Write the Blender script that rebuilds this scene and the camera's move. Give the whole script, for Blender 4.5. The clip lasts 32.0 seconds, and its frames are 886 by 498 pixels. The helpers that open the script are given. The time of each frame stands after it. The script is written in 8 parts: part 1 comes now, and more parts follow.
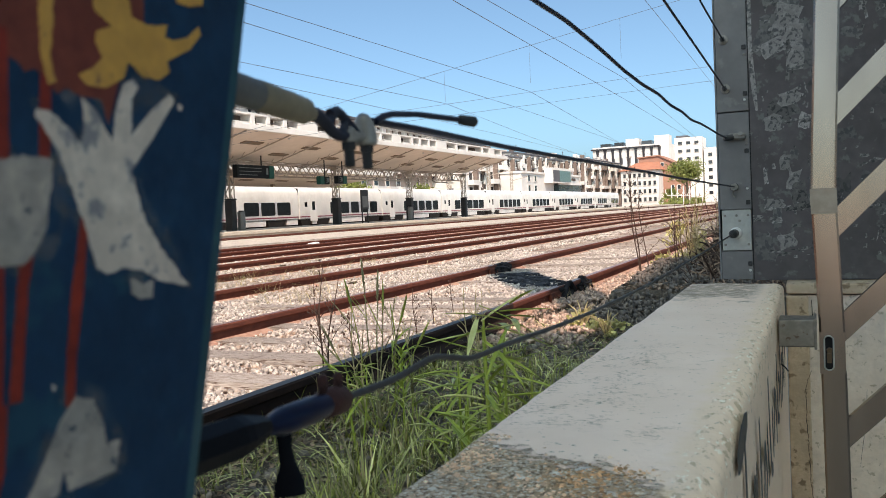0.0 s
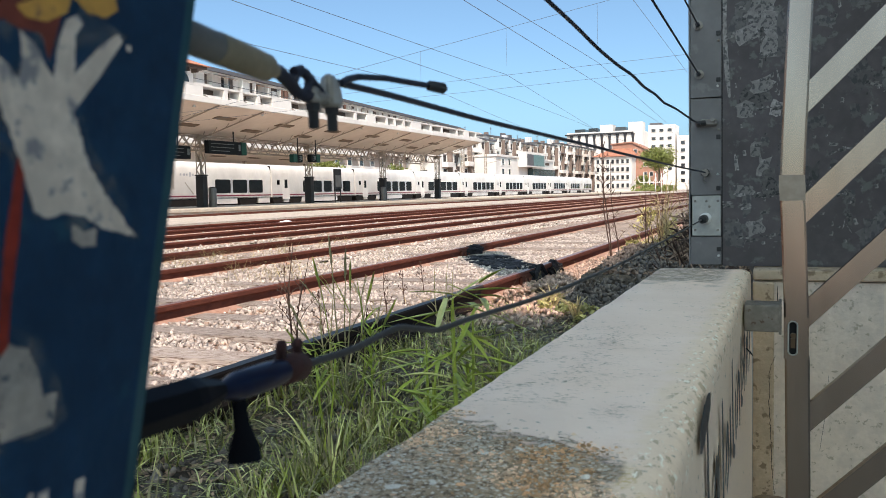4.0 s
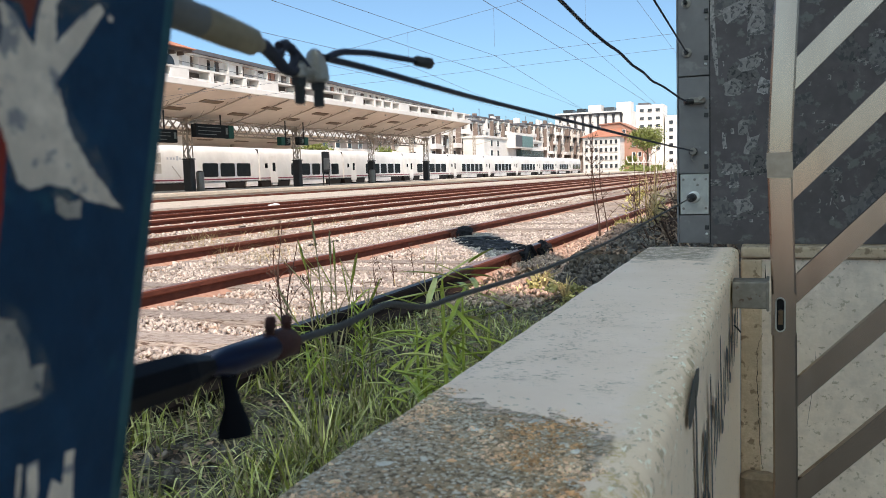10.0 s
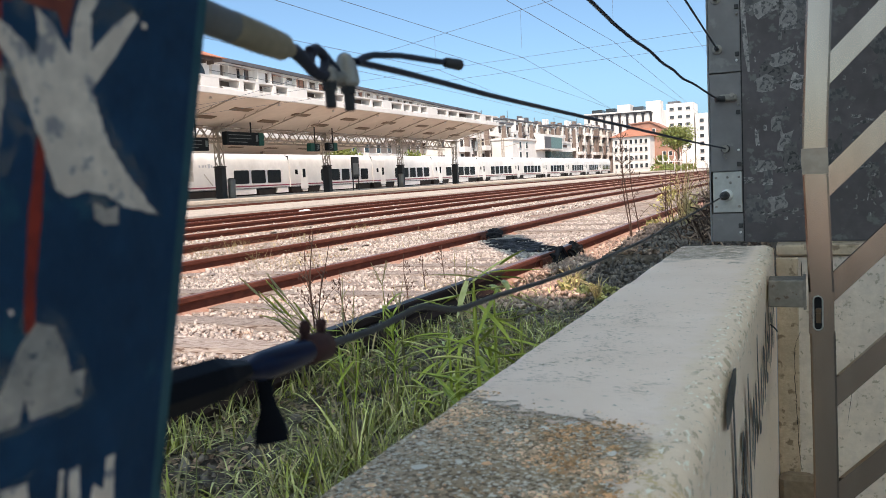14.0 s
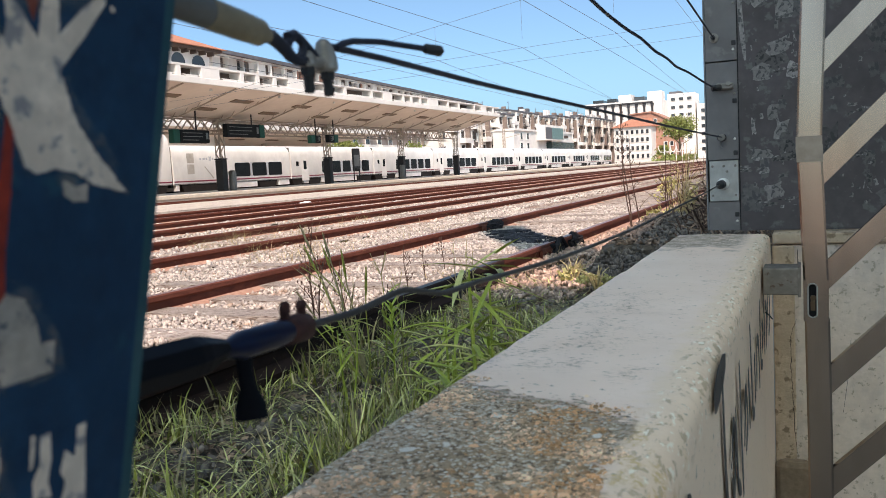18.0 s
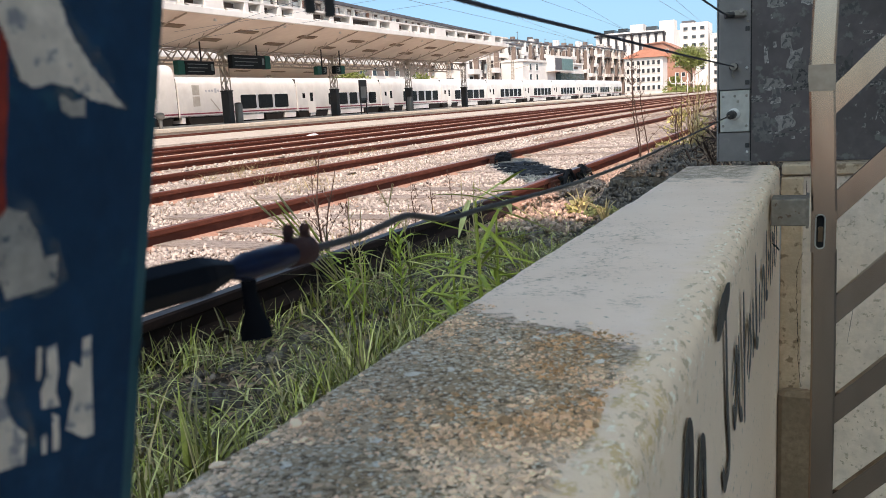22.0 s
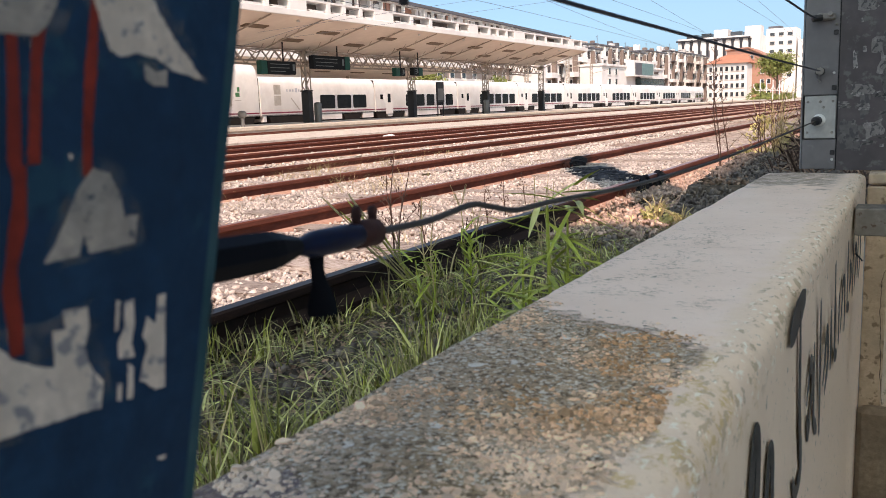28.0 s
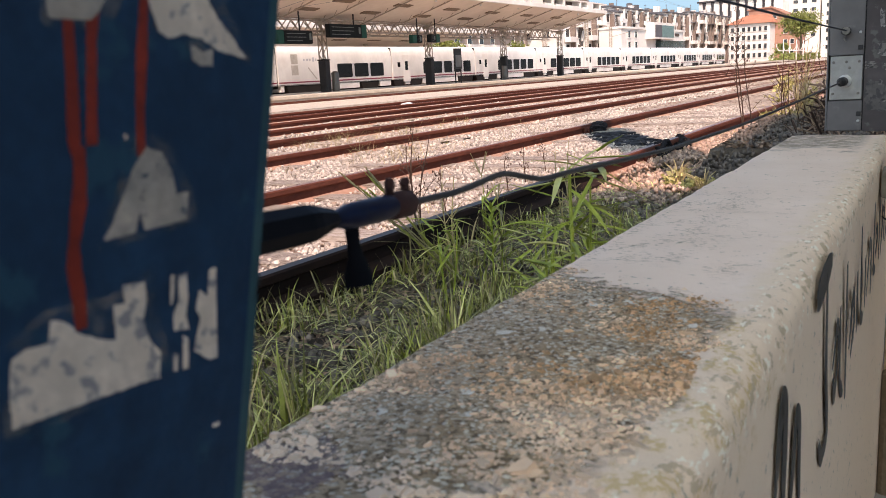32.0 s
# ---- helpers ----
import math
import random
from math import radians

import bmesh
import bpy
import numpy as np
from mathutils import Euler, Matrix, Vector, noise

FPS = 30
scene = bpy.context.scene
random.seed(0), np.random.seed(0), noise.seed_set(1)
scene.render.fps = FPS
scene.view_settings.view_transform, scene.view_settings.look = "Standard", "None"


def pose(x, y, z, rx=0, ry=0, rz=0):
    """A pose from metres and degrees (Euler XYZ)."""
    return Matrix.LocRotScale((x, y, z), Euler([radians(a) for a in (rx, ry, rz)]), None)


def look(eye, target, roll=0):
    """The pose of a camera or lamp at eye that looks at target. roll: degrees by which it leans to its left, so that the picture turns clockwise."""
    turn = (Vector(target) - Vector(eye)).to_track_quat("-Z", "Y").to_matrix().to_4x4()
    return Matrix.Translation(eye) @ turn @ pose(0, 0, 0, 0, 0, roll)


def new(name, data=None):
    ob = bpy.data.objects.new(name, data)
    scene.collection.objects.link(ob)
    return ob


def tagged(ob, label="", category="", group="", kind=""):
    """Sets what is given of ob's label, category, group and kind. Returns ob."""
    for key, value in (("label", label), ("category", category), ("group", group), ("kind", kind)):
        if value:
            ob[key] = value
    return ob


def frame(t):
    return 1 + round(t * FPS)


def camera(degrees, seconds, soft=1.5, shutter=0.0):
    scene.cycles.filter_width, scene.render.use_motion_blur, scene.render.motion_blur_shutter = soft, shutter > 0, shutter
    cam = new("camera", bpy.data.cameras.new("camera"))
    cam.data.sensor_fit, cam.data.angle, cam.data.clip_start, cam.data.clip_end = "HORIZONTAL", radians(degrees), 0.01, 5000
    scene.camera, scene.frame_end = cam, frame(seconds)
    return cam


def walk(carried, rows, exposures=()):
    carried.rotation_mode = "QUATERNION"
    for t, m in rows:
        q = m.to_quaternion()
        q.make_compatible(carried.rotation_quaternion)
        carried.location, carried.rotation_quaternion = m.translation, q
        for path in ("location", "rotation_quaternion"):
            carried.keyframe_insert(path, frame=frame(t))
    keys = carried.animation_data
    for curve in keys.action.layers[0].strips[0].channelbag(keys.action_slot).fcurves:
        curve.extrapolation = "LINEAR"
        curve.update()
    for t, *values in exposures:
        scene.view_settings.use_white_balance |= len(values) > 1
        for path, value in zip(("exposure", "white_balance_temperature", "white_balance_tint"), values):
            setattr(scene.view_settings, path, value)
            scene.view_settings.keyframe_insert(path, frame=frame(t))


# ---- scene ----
cam = camera(55.67, 32.0, soft=0.75)
# the lens is focused far off, so that the post at its elbow is soft
cam.data.dof.use_dof, cam.data.dof.focus_distance, cam.data.dof.aperture_fstop = True, 6.0, 22.0
# seconds, eye in metres, turn in degrees
WAY = [
    (0, -0.0007, -0.0080, 0.7002, 87.51, 2.64, 23.87),
    (0.5, -0.0018, -0.0048, 0.6982, 87.38, 2.28, 23.09),
    (1, -0.0025, -0.0038, 0.6977, 87.27, 1.87, 22.55),
    (1.5, -0.0031, -0.0015, 0.6958, 87.00, 1.76, 22.24),
    (2, -0.0026, -0.0017, 0.6955, 86.84, 1.67, 22.09),
    (2.5, -0.0013, -0.0020, 0.6946, 86.47, 1.48, 21.94),
    (3, -0.0017, -0.0007, 0.6937, 86.19, 1.30, 22.06),
    (3.5, -0.0006, -0.0002, 0.6929, 86.20, 1.27, 22.11),
    (5.5, -0.0000, -0.0008, 0.6925, 86.16, 1.29, 21.73),
    (6, 0.0008, -0.0012, 0.6921, 86.02, 1.27, 21.83),
    (6.5, -0.0003, 0.0008, 0.6905, 85.75, 1.46, 22.13),
    (7, 0.0002, -0.0003, 0.6913, 85.80, 1.79, 22.20),
    (7.5, -0.0014, 0.0021, 0.6894, 85.47, 1.85, 22.12),
    (8, -0.0017, 0.0016, 0.6901, 85.30, 1.85, 22.09),
    (8.5, -0.0011, 0.0010, 0.6899, 85.32, 1.81, 22.02),
    (9, 0.0000, 0.0000, 0.6900, 85.17, 1.64, 21.65),
    (9.5, -0.0001, -0.0001, 0.6897, 85.08, 1.65, 21.47),
    (10, 0.0001, -0.0002, 0.6893, 84.95, 1.76, 21.29),
    (10.5, -0.0001, -0.0005, 0.6892, 84.73, 1.78, 21.01),
    (11, -0.0022, 0.0015, 0.6895, 84.27, 1.53, 20.99),
    (11.5, -0.0032, 0.0018, 0.6896, 84.87, 1.76, 21.79),
    (12, -0.0028, 0.0007, 0.6901, 85.06, 1.88, 22.16),
    (12.5, -0.0033, 0.0015, 0.6894, 85.04, 2.11, 22.62),
    (13, -0.0032, 0.0013, 0.6893, 85.07, 2.43, 23.02),
    (13.5, -0.0034, 0.0005, 0.6900, 85.16, 2.65, 23.28),
    (14, -0.0017, 0.0008, 0.6886, 85.24, 2.82, 23.27),
    (14.5, -0.0018, 0.0018, 0.6875, 84.94, 2.94, 23.32),
    (16.5, 0.0062, -0.0017, 0.6842, 83.54, 3.38, 23.59),
    (17, 0.0072, -0.0009, 0.6830, 83.39, 3.40, 23.45),
    (17.5, 0.0117, -0.0027, 0.6859, 84.38, 3.38, 23.47),
    (18, 0.0117, -0.0022, 0.6843, 84.66, 3.08, 23.35),
    (18.5, 0.0137, -0.0033, 0.6843, 84.67, 2.98, 23.22),
    (19, 0.0183, -0.0076, 0.6835, 84.41, 3.17, 23.17),
    (19.5, 0.0202, -0.0122, 0.6848, 83.88, 3.11, 22.91),
    (20, 0.0190, -0.0106, 0.6832, 82.86, 3.39, 23.13),
    (20.5, 0.0163, -0.0052, 0.6797, 81.11, 3.53, 23.93),
    (21, 0.0158, -0.0011, 0.6764, 80.17, 3.50, 24.10),
    (21.5, 0.0167, -0.0049, 0.6790, 79.99, 3.42, 23.88),
    (22, 0.0141, -0.0024, 0.6797, 80.13, 3.13, 23.88),
    (22.5, 0.0172, -0.0047, 0.6803, 80.90, 3.08, 24.01),
    (23, 0.0164, -0.0008, 0.6784, 81.09, 2.95, 24.55),
    (23.5, 0.0191, -0.0060, 0.6818, 81.92, 2.70, 26.83),
    (24, 0.0183, -0.0043, 0.6806, 82.40, 2.47, 28.22),
    (24.5, 0.0191, -0.0056, 0.6810, 82.84, 2.28, 28.33),
    (26.5, 0.0181, -0.0025, 0.6764, 82.75, 2.12, 27.93),
    (27, 0.0193, -0.0001, 0.6726, 82.49, 1.99, 28.19),
    (27.5, 0.0197, -0.0032, 0.6715, 81.60, 2.10, 29.00),
    (28, 0.0203, -0.0074, 0.6722, 80.55, 2.15, 29.03),
    (28.5, 0.0205, -0.0095, 0.6725, 79.70, 2.32, 28.49),
    (29, 0.0236, -0.0125, 0.6713, 78.64, 2.29, 27.78),
    (29.5, 0.0253, -0.0179, 0.6734, 78.10, 2.46, 27.53),
    (30, 0.0251, -0.0211, 0.6748, 78.16, 2.54, 28.03),
    (30.5, 0.0223, -0.0196, 0.6748, 78.05, 2.84, 28.85),
    (31, 0.0221, -0.0201, 0.6752, 78.11, 2.90, 29.15),
    (31.5, 0.0212, -0.0200, 0.6755, 78.38, 3.20, 29.47),
    (32, 0.0180, -0.0155, 0.6746, 78.42, 3.18, 30.22),
]
# seconds, exposure in stops, white balance: the picture warms as the view sinks to the wall
LOOKS = [(0, 1.12, 8650, 23), (3, 1.13, 8350, 22.5), (9, 1.14, 8300, 22.5), (14, 1.14, 8350, 25), (20, 1.14, 8400, 26), (24, 1.16, 8550, 28), (28, 1.18, 8950, 32), (32, 1.18, 9150, 35)]
walk(cam, [(t, pose(*p)) for t, *p in WAY], LOOKS)

# ---------------------------------------------------------------- light
SUN_EL, SUN_AZ = radians(50), radians(150)  # azimuth clockwise from +y
world = bpy.data.worlds.new("world")
scene.world = world
world.use_nodes = True
nt = world.node_tree
sky = nt.nodes.new("ShaderNodeTexSky")
sky.sky_type = "NISHITA"
sky.sun_disc = False
sky.sun_elevation, sky.sun_rotation = SUN_EL, SUN_AZ
sky.altitude, sky.air_density, sky.dust_density, sky.ozone_density = 0, 0.5, 2.6, 6.0
# a hint of cyan in the summer sky
tone = nt.nodes.new("ShaderNodeVectorMath")
tone.operation = "MULTIPLY"
tone.inputs[1].default_value = (0.65, 0.985, 0.93)
nt.links.new(sky.outputs[0], tone.inputs[0])
nt.links.new(tone.outputs[0], nt.nodes["Background"].inputs[0])
nt.nodes["Background"].inputs[1].default_value = 0.15
sun = new("sun", bpy.data.lights.new("sun", "SUN"))
sun.data.energy, sun.data.angle, sun.data.color = 2.12, radians(0.36), (1.0, 0.955, 0.945)
to_sun = Vector((math.sin(SUN_AZ) * math.cos(SUN_EL), math.cos(SUN_AZ) * math.cos(SUN_EL), math.sin(SUN_EL)))
sun.matrix_world = look(to_sun * 50, (0, 0, 0))


# ---------------------------------------------------------------- materials
def material(name, a, b=None, rough=0.8, metal=0.0, grain=40.0, blot=2.0, bump=0.0, bump_scale=None, spread=0.0, third=None, third_at=0.62, stretch=(1, 1, 1), island=False, spec=0.5):
    """Two colours mixed by grain and blotches, a third as stains, fine relief, and a spread of lightness from piece to piece."""
    m = bpy.data.materials.new(name)
    m.use_nodes = True
    t = m.node_tree
    bs = t.nodes["Principled BSDF"]
    bs.inputs["Roughness"].default_value, bs.inputs["Metallic"].default_value = rough, metal
    bs.inputs["Specular IOR Level"].default_value = spec
    b = b or tuple(c * 0.75 for c in a)
    co = t.nodes.new("ShaderNodeTexCoord")
    mp = t.nodes.new("ShaderNodeMapping")
    mp.inputs["Scale"].default_value = stretch
    mp.inputs["Location"].default_value = (71.3, 53.7, 37.1)
    t.links.new(co.outputs["Object"], mp.inputs["Vector"])

    def noise_node(scale, detail=6.0):
        n = t.nodes.new("ShaderNodeTexNoise")
        n.inputs["Scale"].default_value, n.inputs["Detail"].default_value, n.inputs["Roughness"].default_value = scale, detail, 0.6
        t.links.new(mp.outputs[0], n.inputs["Vector"])
        return n

    def ramp(sock, lo, hi):
        r = t.nodes.new("ShaderNodeMapRange")
        r.inputs["From Min"].default_value, r.inputs["From Max"].default_value = lo, hi
        t.links.new(sock, r.inputs["Value"])
        return r.outputs[0]

    def mix(fac, one, two):
        x = t.nodes.new("ShaderNodeMix")
        x.data_type = "RGBA"
        for s, v in ((x.inputs[0], fac), (x.inputs[6], one), (x.inputs[7], two)):
            if isinstance(v, (tuple, float)):
                s.default_value = (*v, 1) if isinstance(v, tuple) else v
            else:
                t.links.new(v, s)
        return x.outputs[2]

    fine, wide = noise_node(grain), noise_node(blot, 4.0)
    col = mix(ramp(fine.outputs["Fac"], 0.3, 0.7), a, b)
    col = mix(ramp(wide.outputs["Fac"], 0.42, 0.72), col, tuple((x + y) / 2 * 0.82 for x, y in zip(a, b)))
    if third:
        spots = noise_node(blot * 2.7, 8.0)
        col = mix(ramp(spots.outputs["Fac"], third_at, third_at + 0.06), col, third)
    if spread or island:
        if island:
            inf = t.nodes.new("ShaderNodeNewGeometry").outputs["Random Per Island"]
        else:
            inf = t.nodes.new("ShaderNodeObjectInfo").outputs["Random"]
        hs = t.nodes.new("ShaderNodeHueSaturation")
        t.links.new(ramp(inf, 0, 1), hs.inputs["Value"])
        hs.inputs["Value"].links[0].from_node.inputs["To Min"].default_value = 1 - spread
        hs.inputs["Value"].links[0].from_node.inputs["To Max"].default_value = 1 + spread
        t.links.new(col, hs.inputs["Color"])
        col = hs.outputs[0]
    t.links.new(col, bs.inputs["Base Color"])
    t.links.new(ramp(wide.outputs["Fac"], 0.2, 0.8), bs.inputs["Roughness"])
    rr = bs.inputs["Roughness"].links[0].from_node
    rr.inputs["To Min"].default_value, rr.inputs["To Max"].default_value = max(0.03, rough - 0.1), min(1.0, rough + 0.1)
    if bump:
        bn = t.nodes.new("ShaderNodeBump")
        bn.inputs["Distance"].default_value = bump
        bn.inputs["Strength"].default_value = 0.8
        src = noise_node(bump_scale or grain, 8.0)
        t.links.new(src.outputs["Fac"], bn.inputs["Height"])
        t.links.new(bn.outputs[0], bs.inputs["Normal"])
    return m


def wall_paint():
    """Old whitewash on concrete; towards the near end it has weathered down to lichen and bare aggregate."""
    m = bpy.data.materials.new("weathered_whitewash")
    m.use_nodes = True
    t = m.node_tree
    L = t.links.new
    bs = t.nodes["Principled BSDF"]
    bs.inputs["Roughness"].default_value = 0.95
    bs.inputs["Specular IOR Level"].default_value = 0.12
    co = t.nodes.new("ShaderNodeTexCoord").outputs["Object"]

    def nz(scale, detail=8.0, rough=0.62, stretch=None):
        n = t.nodes.new("ShaderNodeTexNoise")
        n.inputs["Scale"].default_value, n.inputs["Detail"].default_value, n.inputs["Roughness"].default_value = scale, detail, rough
        mp = t.nodes.new("ShaderNodeMapping")
        mp.inputs["Scale"].default_value = stretch or (1, 1, 1)
        mp.inputs["Location"].default_value = (17.3, 23.7, 31.1)
        L(co, mp.inputs["Vector"])
        L(mp.outputs[0], n.inputs["Vector"])
        return n.outputs["Fac"]

    def rng(s, lo, hi, a=0.0, b=1.0):
        r = t.nodes.new("ShaderNodeMapRange")
        for k, v in zip(("From Min", "From Max", "To Min", "To Max"), (lo, hi, a, b)):
            r.inputs[k].default_value = v
        L(s, r.inputs["Value"])
        return r.outputs[0]

    def mth(op, a, b):
        n = t.nodes.new("ShaderNodeMath")
        n.operation = op
        for s, v in zip(n.inputs, (a, b)):
            if isinstance(v, (int, float)):
                s.default_value = v
            else:
                L(v, s)
        return n.outputs[0]

    def mix(f, a, b):
        x = t.nodes.new("ShaderNodeMix")
        x.data_type = "RGBA"
        for s, v in ((x.inputs[0], f), (x.inputs[6], a), (x.inputs[7], b)):
            if isinstance(v, tuple):
                s.default_value = (*v, 1)
            else:
                L(v, s)
        return x.outputs[2]

    sep = t.nodes.new("ShaderNodeSeparateXYZ")
    L(co, sep.inputs[0])
    x, y, z = sep.outputs
    def cells(scale):
        v = t.nodes.new("ShaderNodeTexVoronoi")
        v.inputs["Scale"].default_value = scale
        v.inputs["Randomness"].default_value = 1.0
        n = t.nodes.new("ShaderNodeTexNoise")
        n.inputs["Scale"].default_value, n.inputs["Detail"].default_value = scale * 0.9, 3.0
        L(co, n.inputs["Vector"])
        warp = t.nodes.new("ShaderNodeVectorMath")
        warp.operation = "MULTIPLY_ADD"
        L(n.outputs["Color"], warp.inputs[0])
        warp.inputs[1].default_value = (1.3 / scale,) * 3
        L(co, warp.inputs[2])
        L(warp.outputs[0], v.inputs["Vector"])
        return v

    vor, big = cells(230), cells(58)
    paint = mix(rng(nz(9), 0.35, 0.7), (0.99, 0.765, 0.64), (0.94, 0.71, 0.58))
    # warm street bounce put into the street face's colour; the rubbed edge is creamier too
    cream = mth("MULTIPLY", mth("MAXIMUM", rng(z, 0.466, 0.455), rng(mth("ADD", x, rng(nz(30), 0.3, 0.7, -0.02, 0.02)), -0.135, -0.105)), 0.8)
    paint = mix(cream, paint, (0.93, 0.70, 0.52))
    paint = mix(rng(nz(70), 0.62, 0.68), paint, (0.45, 0.37, 0.28))
    patch = mth("MAXIMUM", rng(nz(10), 0.55, 0.63), mth("MULTIPLY", rng(x, -0.17, -0.23), mth("MULTIPLY", rng(y, 1.42, 1.30), rng(y, 0.80, 0.86))))
    flake = mth("MULTIPLY", rng(nz(150, 6, 0.65, (0.75, 1.4, 1)), 0.545, 0.58), mth("MULTIPLY", mth("MULTIPLY", patch, rng(nz(21, 5), 0.45, 0.53)), rng(x, -0.10, -0.15)))
    paint = mix(mth("MULTIPLY", flake, 0.75), paint, (0.42, 0.31, 0.21))
    rim = mth("MULTIPLY", rng(x, -0.118, -0.106), rng(z, 0.425, 0.445))
    paint = mix(mth("MULTIPLY", rim, rng(nz(55, 6, 0.65, (1.6, 0.8, 1.6)), 0.56, 0.60)), paint, (0.66, 0.48, 0.33))
    paint = mix(mth("MULTIPLY", rim, rng(nz(85, 5, 0.6, (1.5, 0.7, 1.5)), 0.59, 0.62)), paint, (1.0, 0.88, 0.74))
    grain = nz(150, 5, 0.68)
    dirt = mix(rng(nz(16), 0.38, 0.62), (0.70, 0.52, 0.375), (0.56, 0.395, 0.27))
    rusty = mth("MULTIPLY", rng(nz(13, 6, 0.7), 0.42, 0.56), rng(x, -0.27, -0.20))
    dirt = mix(rusty, dirt, (0.42, 0.28, 0.17))
    patchy = mth("ADD", mth("MULTIPLY", grain, 0.62), mth("MULTIPLY", nz(95, 7, 0.72), 0.38))
    dirt = mix(rng(nz(38, 6, 0.7), 0.52, 0.62), dirt, (0.48, 0.34, 0.225))
    # crevices between the grains darkened in the colour
    dirt = mix(rng(patchy, 0.505, 0.445), dirt, (0.22, 0.15, 0.10))
    stone = mix(rng(vor.outputs["Color"], 0.3, 0.85), (0.60, 0.49, 0.37), (0.86, 0.78, 0.66))
    shown = mth("MULTIPLY", rng(mth("SUBTRACT", vor.outputs["Distance"], mth("MULTIPLY", patchy, 0.7)), 0.16, 0.04), rng(mth("ADD", vor.outputs["Color"], rng(nz(22, 5, 0.7), 0.3, 0.7, -0.36, 0.36)), 0.25, 0.33))
    grit = mix(shown, dirt, stone)
    chip = mth("MULTIPLY", rng(big.outputs["Color"], 0.76, 0.80), rng(big.outputs["Distance"], 0.34, 0.29))
    grit = mix(chip, grit, (0.88, 0.82, 0.74))
    gold = mth("MULTIPLY", rng(x, -0.122, -0.098), mth("MULTIPLY", rng(nz(22, 6), 0.40, 0.50), rng(grain, 0.38, 0.50)))
    grit = mix(mth("MULTIPLY", gold, 0.8), grit, (0.92, 0.68, 0.40))
    # a dark mauve spill near the post
    far = mth("ADD", mth("POWER", mth("DIVIDE", mth("ADD", x, 0.278), 0.040), 2.0), mth("POWER", mth("DIVIDE", mth("ADD", y, -0.303), 0.034), 2.0))
    spill = rng(mth("ADD", far, rng(nz(45, 6, 0.7), 0.3, 0.7, -1.1, 1.1)), 1.1, 0.75)
    grit = mix(mth("MULTIPLY", spill, rng(patchy, 0.62, 0.50, 0.15, 0.8)), grit, (0.23, 0.165, 0.18))
    ragged = mth("ADD", rng(nz(12, 10, 0.7), 0.25, 0.75, -0.06, 0.06), rng(nz(75, 6, 0.7, (0.7, 1.3, 1)), 0.3, 0.7, -0.05, 0.05))
    edge = mth("ADD", mth("ADD", y, ragged), rng(x, -0.33, -0.08, -0.02, 0.11))
    left = mth("ADD", mth("ADD", y, ragged), rng(x, -0.30, -0.08, 0.16, -0.12))
    bare = mth("MULTIPLY", rng(edge, 0.765, 0.745), rng(z, 0.40, 0.455))
    bare = mth("MULTIPLY", bare, rng(left, 0.30, 0.33))
    bare = mth("MULTIPLY", bare, rng(mth("ADD", x, mth("MULTIPLY", ragged, 0.22)), -0.116, -0.128))
    lichen = mth("MULTIPLY", mth("MULTIPLY", rng(edge, 0.80, 0.72), rng(x, -0.132, -0.112)), mth("MULTIPLY", rng(nz(40, 6, 0.65), 0.49, 0.57), rng(nz(190, 4, 0.6), 0.42, 0.54)))
    paint = mix(mth("MULTIPLY", mth("MULTIPLY", lichen, rng(z, 0.41, 0.44)), 0.85), paint, (0.74, 0.50, 0.25))
    bare2 = mth("MULTIPLY", rng(mth("ADD", y, rng(nz(20, 8, 0.7), 0.3, 0.7, -0.1, 0.1)), 1.98, 2.06), rng(nz(40, 8, 0.75, (0.7, 3.0, 1)), 0.42, 0.50))
    bare2 = mth("MULTIPLY", bare2, rng(x, -0.12, -0.15))
    col = mix(bare, paint, grit)
    col = mix(mth("MULTIPLY", bare2, 0.85), col, mix(rng(nz(90, 6, 0.7), 0.4, 0.6), (0.42, 0.32, 0.23), (0.22, 0.165, 0.12)))
    L(col, bs.inputs["Base Color"])
    height = mth("ADD", mth("MULTIPLY", mth("MULTIPLY", mth("ADD", grain, mth("MULTIPLY", shown, 0.8)), bare), 0.7), mth("MULTIPLY", nz(60), 0.5))
    height = mth("SUBTRACT", height, mth("MULTIPLY", flake, 0.15))
    height = mth("ADD", height, mth("MULTIPLY", nz(220, 3), mth("ADD", mth("MULTIPLY", bare, 0.4), 0.15)))
    bn = t.nodes.new("ShaderNodeBump")
    bn.inputs["Distance"].default_value, bn.inputs["Strength"].default_value = 0.0035, 1.0
    L(height, bn.inputs["Height"])
    L(bn.outputs[0], bs.inputs["Normal"])
    return m


WHITEWASH = wall_paint()
PLASTER = material("cream_plaster", (0.89, 0.75, 0.645), (0.81, 0.665, 0.555), 0.9, grain=60, blot=26, bump=0.004, bump_scale=40, third=(0.52, 0.42, 0.32), third_at=0.59)
COPING = material("weathered_tan_render", (0.70, 0.53, 0.385), (0.54, 0.39, 0.265), 0.95, grain=70, blot=14, bump=0.004, third=(0.30, 0.205, 0.135), third_at=0.57)
TAN_PLASTER = material("tan_plaster", (0.60, 0.51, 0.41), (0.52, 0.43, 0.33), 0.9, grain=70, blot=9, bump=0.002, third=(0.27, 0.2, 0.14), third_at=0.62)
DIRT_CONCRETE = material("dirty_concrete", (0.34, 0.25, 0.175), (0.20, 0.14, 0.095), 0.95, grain=60, blot=9, bump=0.004)
DARK_CONCRETE = material("dark_concrete", (0.12, 0.10, 0.088), (0.06, 0.05, 0.044), 0.95, grain=22, blot=3, bump=0.012, third=(0.32, 0.30, 0.27), third_at=0.6)
